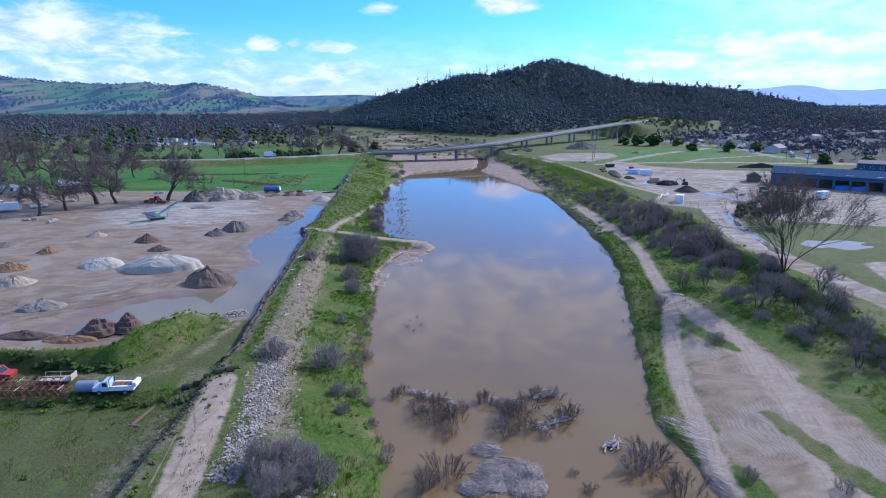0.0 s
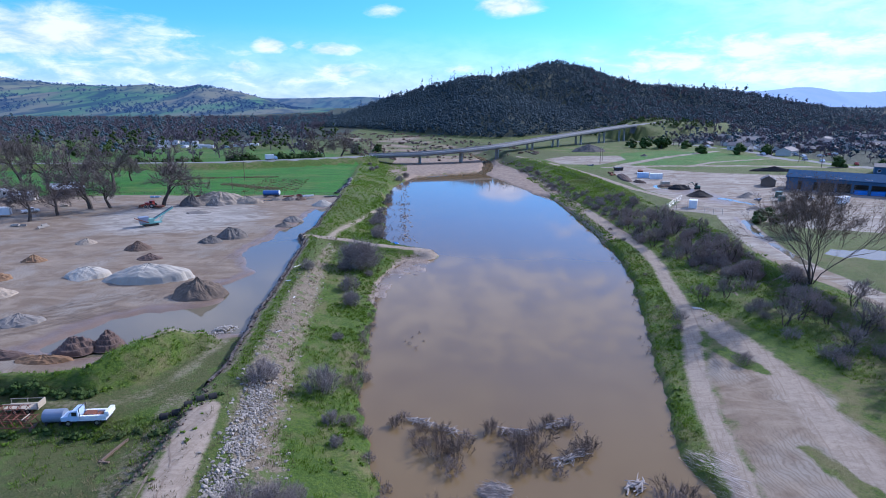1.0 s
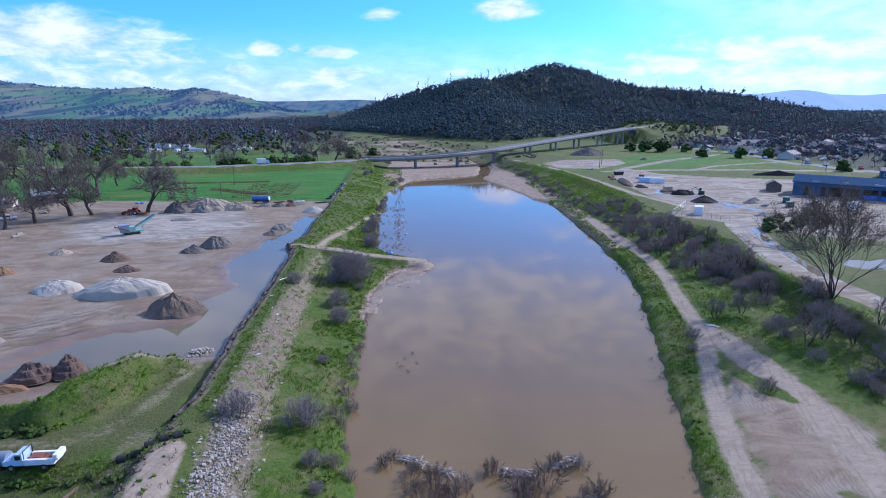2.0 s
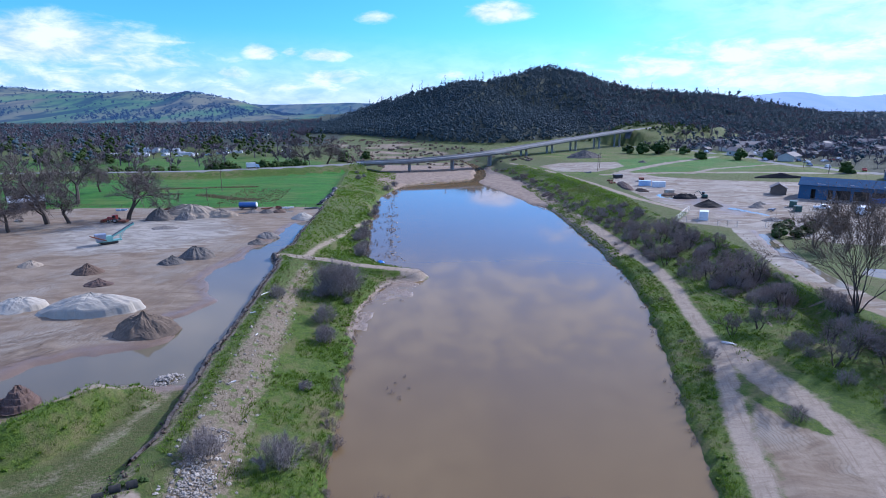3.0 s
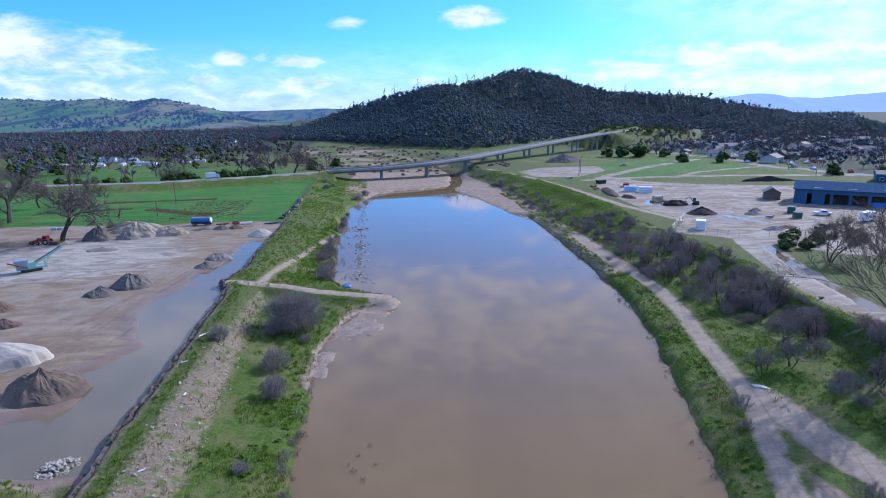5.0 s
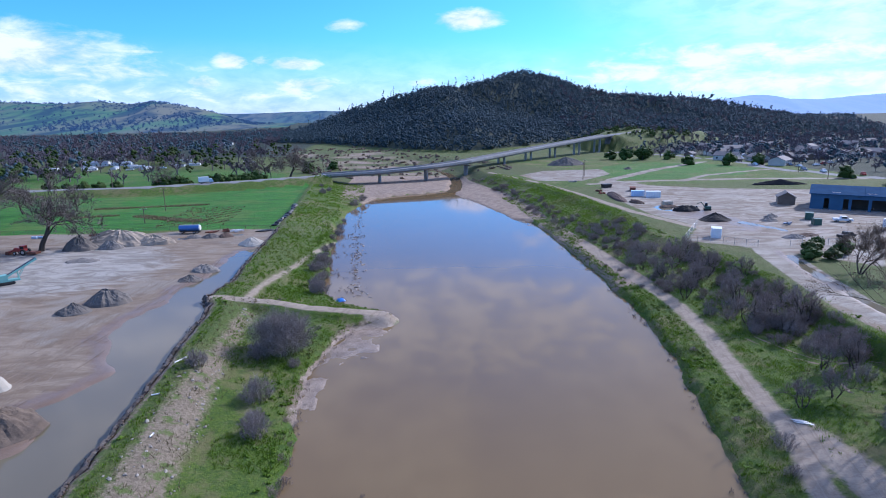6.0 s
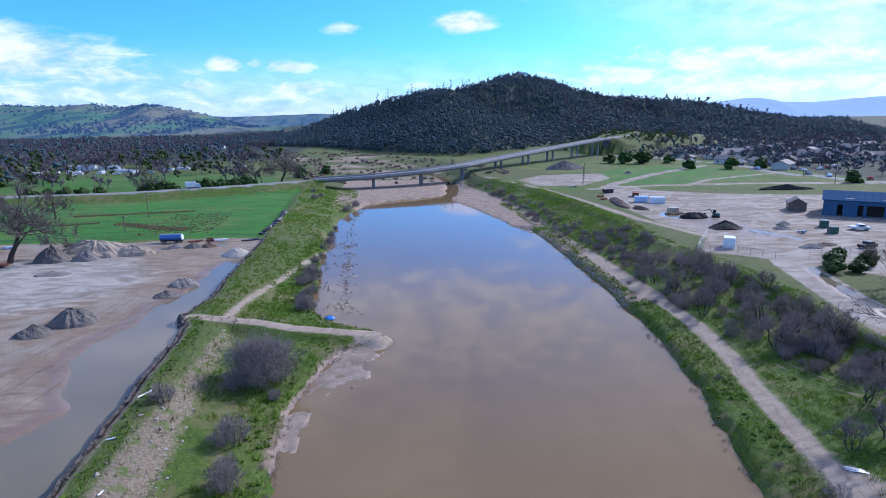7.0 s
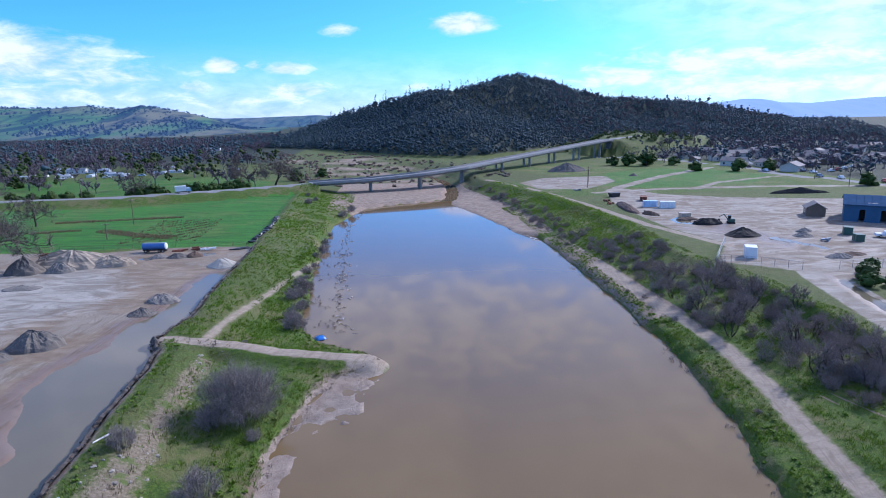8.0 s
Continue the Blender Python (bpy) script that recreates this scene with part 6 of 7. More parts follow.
def stockpile(label, x, y, w, d, h, mat_, seed, turn=0.0, lobes=1, terraces=0, crag=1.0, name="stockpile", group="stockpiles"):
    """A tipped heap: lobed cone with slumped foot, gullies and a broken crest."""
    rng = np.random.default_rng(seed)
    tops = [(0.0, 0.0, 1.0)] + [(rng.uniform(-0.5, 0.5), rng.uniform(-0.35, 0.35), rng.uniform(0.55, 0.95)) for _ in range(lobes + 1)]
    rings, sides = 32, 72
    r, a = np.meshgrid(np.arange(rings + 1) / rings, 2 * np.pi * np.arange(sides) / sides, indexing="ij")
    edge_ = 1.0 + 0.44 * (fbm(np.cos(a) * 1.6 + seed, np.sin(a) * 1.6, 3, seed) - 0.5)
    px, py = r * np.cos(a) * edge_, r * np.sin(a) * edge_
    z = np.zeros_like(r)
    for tx, ty, th in tops:
        q = np.hypot(px - tx * 0.8, py - ty * 0.8)
        z = np.maximum(z, th * np.maximum(0.0, 1.07 + 0.2 * (1 - crag) - np.sqrt((q * 1.15 / th ** 0.5) ** 2 + 0.006 + 0.09 * (1 - crag))))
    g = 0.55 * (fbm(px * 3.1 + seed, py * 3.1, 4, seed + 3) - 0.5) + 0.55 * (0.5 - np.abs(2 * fbm(px * 1.7 + seed, py * 1.7, 3, seed + 9) - 1))
    rill = fbm(a * 5.0 + seed, r * 1.3, 3, seed + 5) - 0.5
    z = z + crag * (0.30 * g + 0.20 * rill + 0.16 * (fbm(px * 8 + seed, py * 8, 3, seed + 7) - 0.5)) * np.minimum(1.0, 3 * z)
    z = np.maximum(z, 0.0) * (1 - smooth(r, 0.9, 1.0)) + 0.05 * (fbm(px * 5, py * 5, 2, seed + 2) - 0.2) * (1 - r)
    if terraces:
        k = z * terraces
        z = (np.floor(k) + smooth(k - np.floor(k), 0.25, 1.0)) / terraces
    V = np.stack([px * w / 2, py * d / 2, z * h * 0.86 - 0.12 * (r > 0.9)], -1).reshape(-1, 3)
    F = []
    for i in range(rings):
        for j in range(sides):
            a, b = i * sides + j, i * sides + (j + 1) % sides
            F.append((a, a + sides, b + sides, b))
    me = mesh_from(name, V, F, False)
    me.materials.append(mat_)
    ob = new(name, me)
    ob.matrix_basis = pose(x, y, hz(x, y) - 0.06, 0, 0, turn)
    return tagged(ob, label, "stockpile", group)


for i, (lab, x, y, w, d, h, mt_, turn, lobes, terr) in enumerate([
        ("dark brown gravel heap beside the pond", -43, 121.5, 11, 9, 3.9, P_EARTH, 10, 3, 0), ("long pale crushed rock heap on bare earth", -57.5, 133, 18.5, 9.5, 4.2, P_WHITE, 8, 4, 0), ("low pale crushed rock heap", -72, 135.5, 9.5, 8, 2.6, P_WHITE, 0, 2, 0),
        ("low tan sand heap on bare earth", -83, 122, 9, 7, 2.2, P_TAN, 0, 3, 0), ("low grey brown spoil heap", -68.5, 107, 8.5, 6, 1.9, P_GREY, 20, 3, 0), ("brown soil heap with a pointed top", -72, 160, 8, 6.5, 2.5, P_BROWN, 0, 1, 0), ("low reddish soil heap on bare earth", -65, 150.5, 7, 5, 1.4, P_RED, 0, 2, 0),
        ("small grey tan sand heap", -89, 167, 6.5, 5, 1.5, P_TAN, 0, 2, 0), ("small orange brown soil heap", -91.5, 148.5, 6.5, 5, 1.7, P_ORANGE, 0, 1, 0), ("orange brown soil heap on earth", -91, 133, 8.5, 6.5, 2.1, P_ORANGE, 0, 3, 0), ("dark grey pointed gravel heap", -52.5, 174, 9.5, 8, 3.3, P_DARK, 0, 1, 0),
        ("smaller dark grey gravel heap", -56, 168, 7, 5.5, 2.0, P_DARK, 0, 1, 0), ("low grey gravel heap by the pond", -39.8, 198, 7, 6, 1.9, P_GREY, 0, 2, 0), ("low dark gravel heap by the pond", -41, 189.5, 5.5, 5, 1.4, P_DARK, 0, 1, 0), ("pale grey heap with dark foot", -35, 228, 9, 7.5, 2.6, P_WHITE, 0, 2, 0),
        ("large dark fronted gravel heap", -83, 228, 10.5, 9, 4.6, P_DARK, 0, 1, 0), ("large flat sand heap with a cut face", -74, 234, 24, 13, 4.6, P_TAN, 0, 7, 0), ("grey sand heap with slumped sides", -74.5, 227.5, 8, 6, 2.9, P_GREY, 0, 2, 0), ("long low tan sand heap near others", -64.5, 232.5, 13, 7, 3.0, P_TAN, 12, 4, 0),
        ("reddish ridged earth heap", -52.5, 95, 6.5, 5.5, 2.5, P_RED, 0, 2, 3), ("reddish layered earth heap with ridges", -48.3, 96.8, 5, 5.5, 3.0, P_RED, 0, 1, 4), ("low orange earth ridge by pond", -55, 91, 9, 3.5, 1.2, P_ORANGE, 0, 4, 0), ("low reddish earth ridge by pond", -63, 93, 10, 4, 1.2, P_RED, 0, 4, 0), ("small dark gravel heap on bare earth", -107, 156, 6, 5, 1.2, P_DARK, 0, 1, 0),
        ("small dark heap near the field", -50, 239.5, 6, 4.5, 1.5, P_DARK, 0, 2, 0), ("small brown heap near the field", -45.5, 240.5, 5, 4.5, 1.6, P_BROWN, 0, 1, 0), ("low grey heap near the field", -55, 240, 5, 4, 1.1, P_GREY, 0, 2, 0), ("low grey earth mound in yard", -75, 212, 9, 5, 0.9, P_GREY, 0, 3, 0),
        ("black mulch heap on the pale yard", 108.5, 228, 11.5, 8, 2.6, P_BLACK, 0, 1, 0), ("dark debris heap on the pale yard", 109, 247, 9.5, 6, 2.2, P_BLACK, 0, 4, 0), ("low dark brown debris heap", 107, 256, 8, 4, 1.0, P_BROWN, 0, 4, 0), ("brown debris heap on pale yard", 100, 268, 7, 4, 1.5, P_BROWN, -60, 4, 0),
        ("long rust brown scrap row", 98.5, 284, 30, 5.5, 1.7, P_RED, 82, 7, 0), ("dark spoil heap below the bridge", 124, 436, 27, 16, 6.0, P_DARK, 0, 3, 0), ("grey blue gravel heap by the gate", 114, 199, 7, 5, 1.4, P_GREY, 0, 2, 0), ("low brown spoil heap by the gate", 119, 201, 8, 4, 0.9, P_BROWN, 0, 3, 0),
        ("long dark mulch windrow behind workshop", 184, 305, 26, 5, 2.8, P_BLACK, -10, 5, 0), ("heap of broken grey concrete", 123, 223, 6, 5, 1.4, P_GREY, 0, 5, 0), ("heap of broken grey concrete", 128, 229, 5, 4, 1.2, P_GREY, 0, 5, 0), ("small green grown mound", 150, 395, 6, 5, 1.6, P_DARK, 0, 1, 0)]):
    stockpile(lab, x, y, w, d, h, mt_, 100 + i, turn, lobes, terr, 0.45 if mt_ is P_WHITE else 1.0, group="stockpiles in the yard" if x < 0 else "heaps on the far yard")


# ---------------------------------------------------------------- machines and vehicles
def paint(name, c, rough=0.4, metal=0.0):
    return plain(name, c, tuple(0.75 * v for v in c), 1.2, rough, metal, bump=0.03, vary=0.05, spec=0.5)


C_WHITE, C_BLUEW, C_RED, C_GREEN, C_BLUE, C_DKGREEN, C_RUST = paint("white_paint", (0.72, 0.73, 0.74)), paint("pale_blue_paint", (0.45, 0.58, 0.75)), paint("red_paint", (0.36, 0.045, 0.035)), paint("sea_green_paint", (0.20, 0.42, 0.38)), paint("blue_paint", (0.06, 0.16, 0.42)), paint("dark_green_paint", (0.03, 0.09, 0.07)), plain("rusty_steel", (0.22, 0.085, 0.05), (0.12, 0.055, 0.04), 2.0, 0.8, 0.2)
C_BLACK, C_GLASS, C_TYRE, C_CHROME = paint("black_paint", (0.02, 0.02, 0.022)), paint("dark_glass", (0.02, 0.025, 0.03), 0.08), plain("rubber", (0.02, 0.02, 0.02), (0.035, 0.033, 0.03), 4, 0.9), paint("bare_metal", (0.5, 0.5, 0.52), 0.3, 0.9)
C_GREYBLUE, C_ORANGE, C_CREAM, C_TARP = paint("grey_blue_paint", (0.20, 0.24, 0.32)), paint("orange_paint", (0.5, 0.16, 0.03)), paint("cream_paint", (0.42, 0.36, 0.27)), paint("blue_tarp", (0.04, 0.20, 0.62), 0.35)
C_WOOD, C_ROOF, C_BLUEROOF, C_BLUEWALL, C_TIN = plain("weathered_timber", (0.18, 0.13, 0.095), (0.11, 0.08, 0.06), 2), plain("grey_shingle", (0.15, 0.14, 0.14), (0.09, 0.086, 0.09), 1.5), plain("blue_metal_roof", (0.022, 0.070, 0.150), (0.016, 0.050, 0.110), 1.2, 0.95, bump=0.03, vary=0.05, spec=0.05), paint("blue_metal_wall", (0.035, 0.095, 0.180), 0.7), paint("tin_roof", (0.46, 0.48, 0.50), 0.45, 0.5)
C_STUCCO, C_DARKIN = plain("pale_stucco", (0.55, 0.51, 0.45), (0.45, 0.41, 0.36), 1), plain("shadowed_interior", (0.06, 0.045, 0.035), (0.03, 0.025, 0.02), 1)


def wheel(parent, x, y, r, width):
    ob = part("wheel", rods(((x, y - width / 2, r), (x, y + width / 2, r), r, 18)), C_TYRE, parent)
    part("rim", rods(((x, y - width / 2 - 0.01, r), (x, y + width / 2 + 0.01, r), r * 0.55, 12)), C_CHROME, ob)
    return ob


def service_truck(x, y, turn):
    """Cab-forward along +x."""
    t = thing("service_truck", "white utility truck with open tool bed", "truck", (x, y, hz(x, y)), turn, size=0.9)
    part("chassis", boxes((-2.9, 2.6, -0.8, 0.8, 0.45, 0.75)), C_BLACK, t)
    cab = part("cab", prism([(0.6, 0.7), (2.9, 0.7), (2.95, 1.25), (2.0, 1.4), (1.45, 2.15), (0.65, 2.2)], -0.95, 0.95), C_BLUEW, t, "pale blue white cab")
    part("windscreen", prism([(1.5, 2.08), (2.0, 1.45), (2.03, 1.47), (1.53, 2.1)], -0.8, 0.8), C_GLASS, cab)
    for s in (-0.97, 0.95):
        part("side_window", boxes((0.8, 1.45, s, s + 0.02, 1.45, 2.0)), C_GLASS, cab)
    part("bed", boxes((-2.95, 0.5, -1.05, 1.05, 0.75, 0.9), (-2.95, 0.5, -1.05, -0.65, 0.9, 1.45), (-2.95, 0.5, 0.65, 1.05, 0.9, 1.45), bevel=0.03), C_WHITE, t)
    part("load", boxes((-1.2, 0.2, -0.6, 0.6, 0.9, 1.5), (-2.2, -1.4, -0.5, 0.5, 0.9, 1.3), bevel=0.05), C_RUST, t, "rusty tools and boxes")
    part("tailboard", boxes((-3.35, -2.75, -1.0, 1.0, 1.25, 1.95), bevel=0.05), C_WHITE, t)
    part("rack", rods(((0.45, -0.9, 0.9), (0.45, -0.9, 2.5), 0.05), ((0.45, 0.9, 0.9), (0.45, 0.9, 2.5), 0.05), ((0.45, -0.9, 2.5), (0.45, 0.9, 2.5), 0.05)), C_BLACK, t)
    for wx in (2.0, -1.7):
        for wy in (-0.9, 0.9):
            wheel(t, wx, wy, 0.42, 0.3)
    return t


def pickup(x, y, turn, col, name="pickup_truck", label="parked pickup truck", z=None):
    t = thing(name, label, "truck", (x, y, hz(x, y) if z is None else z), turn, "parked vehicles")
    body = part("body", prism([(-2.6, 0.45), (2.5, 0.45), (2.6, 0.95), (1.5, 1.1), (0.9, 1.75), (-0.6, 1.75), (-0.75, 1.1), (-2.6, 1.1)], -0.92, 0.92), col, t)
    part("windscreen", prism([(0.92, 1.68), (1.45, 1.14), (1.48, 1.16), (0.95, 1.7)], -0.75, 0.75), C_GLASS, body)
    for s in (-0.94, 0.92):
        part("side_window", boxes((-0.5, 0.85, s, s + 0.02, 1.15, 1.62)), C_GLASS, body)
    for wx in (1.6, -1.6):
        for wy in (-0.82, 0.82):
            wheel(t, wx, wy, 0.36, 0.24)
    return t


def box_trailer(x, y, turn, L, W, H, col, label, name="box_trailer"):
    t = thing(name, label, "trailer", (x, y, hz(x, y)), turn, "trailers and containers")
    part("body", boxes((-L / 2, L / 2, -W / 2, W / 2, 0.6, 0.6 + H), bevel=0.06), col, t)
    part("roof", boxes((-L / 2 - 0.05, L / 2 + 0.05, -W / 2 - 0.05, W / 2 + 0.05, 0.6 + H, 0.68 + H), bevel=0.02), C_WHITE, t)
    part("door", boxes((L / 2 + 0.01, L / 2 + 0.05, -W * 0.4, W * 0.4, 0.7, 0.5 + H)), C_GREYBLUE, t)
    part("drawbar", rods(((-L / 2, -0.5, 0.55), (-L / 2 - 1.2, 0, 0.5), 0.06), ((-L / 2, 0.5, 0.55), (-L / 2 - 1.2, 0, 0.5), 0.06)), C_BLACK, t)
    for s in (-1, 1):
        wheel(t, 0.45, s * (W / 2 - 0.15), 0.35, 0.22), wheel(t, -0.45, s * (W / 2 - 0.15), 0.35, 0.22)
    return t


def container(x, y, turn, L, W, H, col, label, door=True):
    t = thing("storage_container", label, "container", (x, y, hz(x, y) - 0.05), turn, "trailers and containers")
    ring = []
    for side in (-1, 1):
        xs_ = np.arange(-L / 2, L / 2 + 0.01, 0.25)
        row = [(x, side * (W / 2 + (0.05 if i % 4 in (1, 2) else 0.0))) for i, x in enumerate(xs_)]
        ring += row if side < 0 else row[::-1]
    bm = bmesh.new()
    lo, hi = [bm.verts.new((x, y, 0.0)) for x, y in ring], [bm.verts.new((x, y, H)) for x, y in ring]
    for i in range(len(ring)):
        bm.faces.new((lo[i - 1], lo[i], hi[i], hi[i - 1]))
    bm.faces.new(hi), bm.faces.new(lo[::-1])
    part("body", bm, col, t)
    part("roof", boxes((-L / 2 - 0.04, L / 2 + 0.04, -W / 2 - 0.07, W / 2 + 0.07, H, H + 0.07)), C_WHITE if col is C_WHITE else col, t)
    if door:
        part("door", boxes((L / 2 + 0.01, L / 2 + 0.06, -W / 2 + 0.1, W / 2 - 0.1, 0.1, H - 0.1)), C_GREYBLUE, t)
    return t


def dumpster(x, y, turn, col, label):
    t = thing("dumpster", label, "dumpster", (x, y, hz(x, y) - 0.03), turn, "dumpsters")
    part("bin", prism([(-1.9, 0.15), (1.9, 0.15), (2.3, 1.7), (-2.3, 1.7)], -1.15, 1.15), col, t)
    part("rim", boxes((-2.35, 2.35, -1.25, -1.1, 1.6, 1.75), (-2.35, 2.35, 1.1, 1.25, 1.6, 1.75), (-2.4, -2.25, -1.25, 1.25, 1.6, 1.75), (2.25, 2.4, -1.25, 1.25, 1.6, 1.75)), col, t)
    for s in (-1.2, 1.15):
        part("skid", boxes((-1.9, 1.9, s, s + 0.08, 0, 0.16)), C_BLACK, t)
    return t


def tank_trailer(x, y, turn):
    t = thing("tank_trailer", "blue tank trailer with white end cap", "trailer", (x, y, hz(x, y)), turn)
    part("tank", rods(((-3.4, 0, 1.75), (3.0, 0, 1.75), 0.95, 24)), C_BLUE, t)
    part("end_cap", rods(((3.0, 0, 1.75), (3.25, 0, 1.75), 0.97, 24, 0.8)), C_WHITE, t, "white end cap")
    part("top_rail", boxes((-3.2, 2.8, -0.35, 0.35, 2.65, 2.74)), C_TIN, t)
    part("frame", boxes((-3.4, 3.2, -0.6, 0.6, 0.55, 0.85)), C_BLACK, t)
    for wx in (1.4, 2.4, -2.4):
        for s in (-0.85, 0.85):
            wheel(t, wx, s, 0.45, 0.3)
    return t


def screener(x, y, turn):
    """Mobile screening plant: conveyor rises along +x."""
    t = thing("screening_plant", "green mobile gravel screener with raised conveyor", "machine", (x, y, hz(x, y)), turn, size=0.92)
    part("chassis", boxes((-3.2, 3.5, -0.9, 0.9, 0.7, 1.1)), C_GREEN, t)
    part("hopper", prism([(-3.2, 1.1), (-1.2, 1.1), (-0.6, 3.2), (-3.6, 3.2)], -1.3, 1.3), C_GREYBLUE, t, "grey hopper")
    part("screen_box", boxes((-1.2, 1.0, -0.9, 0.9, 1.1, 2.4), bevel=0.06), C_GREEN, t)
    cv = part("conveyor", prism([(0.4, 1.5), (0.4, 1.95), (7.4, 5.6), (7.5, 5.15)], -0.7, 0.7), C_GREEN, t)
    part("belt", prism([(0.5, 2.0), (0.5, 2.06), (7.3, 5.66), (7.3, 5.6)], -0.45, 0.45), C_BLACK, cv, "black rubber belt")
    for s in (-0.62, 0.62):
        part("strut", rods(((3.0, s, 0.9), (4.8, s, 3.9), 0.07), ((3.3, s, 0.9), (3.2, s, 3.1), 0.07)), C_GREEN, t)
    part("side_conveyor", prism([(-1.0, 1.2), (-1.0, 1.5), (-5.2, 3.4), (-5.2, 3.1)], -2.4, -1.6), C_RUST, t)
    for s in (-1.15, 1.15):
        part("track", boxes((-2.4, 2.4, s - 0.22, s + 0.22, 0.0, 0.75), bevel=0.2), C_TYRE, t)
    return t


def loader(x, y, turn):
    t = thing("tractor_loader", "old red tractor loader parked under an oak", "tractor", (x, y, hz(x, y)), turn)
    part("engine_cover", boxes((0.2, 2.2, -0.5, 0.5, 0.9, 1.9), bevel=0.1), C_RED, t)
    cab = part("cab", boxes((-1.1, 0.2, -0.7, 0.7, 1.0, 2.6), bevel=0.06), C_RED, t)
    part("cab_window", boxes((-0.95, 0.05, -0.73, 0.73, 1.7, 2.4)), C_GLASS, cab)
    part("bucket", prism([(3.4, 0.1), (4.3, 0.1), (4.1, 1.0), (3.4, 1.1)], -1.1, 1.1), C_RUST, t)
    for s in (-0.8, 0.75):
        part("arm", prism([(0.4, 1.7), (0.6, 1.9), (3.6, 0.9), (3.5, 0.6)], s, s + 0.1), C_RED, t)
    for s in (-0.95, 0.95):
        wheel(t, -0.9, s, 0.8, 0.45), wheel(t, 1.6, s, 0.5, 0.3)
    part("implement", boxes((-4.6, -2.0, -1.0, 1.0, 0.3, 0.9), (-2.0, -1.1, -0.1, 0.1, 0.5, 0.7), bevel=0.05), C_RUST, t, "rusty disc harrow")
    return t


def truss(x0, x1, y, label):
    """Long rusty lattice lying on low feet."""
    L = x1 - x0
    z = max(hz(x0, y), hz(x1, y), hz((x0 + x1) / 2, y))
    t = thing("steel_truss", label, "truss", (x0, y, z), 0, "steel trusses")
    n_ = int(L / 1.1)
    for yy in (-0.55, 0.55):
        for zz in (0.25, 1.35):
            part("chord", rods(((0, yy, zz), (L, yy, zz), 0.06)), C_RUST, t)
        for k in range(n_):
            a, b = k * L / n_, (k + 1) * L / n_
            part("brace", rods(((a, yy, 0.25), ((a + b) / 2, yy, 1.35), 0.045, 6), (((a + b) / 2, yy, 1.35), (b, yy, 0.25), 0.045, 6)), C_RUST, t)
    for k in range(n_ + 1):
        a = k * L / n_
        part("crossbar", rods(((a, -0.75, 1.4), (a, 0.75, 1.4), 0.05, 6)), C_CREAM if k % 5 == 0 else C_RUST, t)
    for a in (0.4, L / 2, L - 0.4):
        part("foot", boxes((a - 0.15, a + 0.15, -0.7, 0.7, -0.5, 0.22)), C_WOOD, t)
    return t


service_truck(-39.8, 74.4, 182)
tank = thing("steel_tank", "grey blue steel cylinder tank lying on the ground", "tank", (-43.6, 74.5, hz(-43.6, 74.5)), 3)
part("shell", rods(((-1.2, 0, 0.85), (1.2, 0, 0.85), 0.8, 24)), C_GREYBLUE, tank)
for s in (-0.8, 0.8):
    part("cradle", boxes((s - 0.12, s + 0.12, -0.8, 0.8, -0.1, 0.35)), C_BLACK, tank)
truss(-57.5, -45.4, 73.6, "rusty red steel lattice truss lying in the weeds")
truss(-58, -47, 75.2, "rusty red steel lattice truss beside another")
rackt = thing("pipe_trailer", "cream flatbed trailer with pipe rails", "trailer", (-48.4, 76.4, hz(-48.4, 76.4)), 2, size=0.75)
part("bed", boxes((-2.8, 2.8, -1.1, 1.1, 0.75, 0.95)), C_CREAM, rackt)
for xx in (-2.6, 0, 2.6):
    part("upright", rods(((xx, -1.0, 0.95), (xx, -1.0, 1.8), 0.05), ((xx, 1.0, 0.95), (xx, 1.0, 1.8), 0.05)), C_CREAM, rackt)
for yy in (-1.0, 1.0):
    part("rail", rods(((-2.7, yy, 1.8), (2.7, yy, 1.8), 0.05)), C_CREAM, rackt)
part("end_panel", boxes((2.7, 2.85, -1.1, 1.1, 0.9, 1.9)), C_CREAM, rackt)
for xx in (-1, 1):
    for yy in (-0.95, 0.95):
        wheel(rackt, xx, yy, 0.4, 0.25)
pickup(-57.5, 77.4, 5, C_RED, label="red pickup truck parked behind steel trusses")
screener(-82.0, 190.6, 38)
loader(-95.5, 222.5, 170)
tank_trailer(-58.3, 247.5, -4)
# unidentified dark rounded shapes, built as short hooped cylinders
for x, y, tn in ((-25.6, 77.4, 30), (-26.9, 76.7, 24), (-28.2, 76.0, 22), (-29.5, 75.4, 18), (-30.8, 74.9, 12)):
    ty = thing("plastic_drum", "black hooped cylinder half sunk in weeds", "drum", (x, y, hz(x, y) - 0.2), tn, "drums along the track")
    part("shell", rods(((-0.5, 0, 0.35), (0.5, 0, 0.35), 0.46, 18)), C_TYRE, ty)
    for s_ in (-0.3, 0.3):
        part("hoop", rods(((s_ - 0.04, 0, 0.35), (s_ + 0.04, 0, 0.35), 0.49, 18)), C_TYRE, ty)
plank = thing("timber_beam", "weathered timber beam lying in the paddock", "beam", (-34, 69, hz(-34, 69)), 78)
part("beam", boxes((-2.2, 2.2, -0.12, 0.12, 0.02, 0.3), bevel=0.02), C_WOOD, plank)
part("crosspiece", boxes((-2.4, -2.1, -1.0, 0.3, 0.02, 0.2), bevel=0.02), C_WOOD, plank)


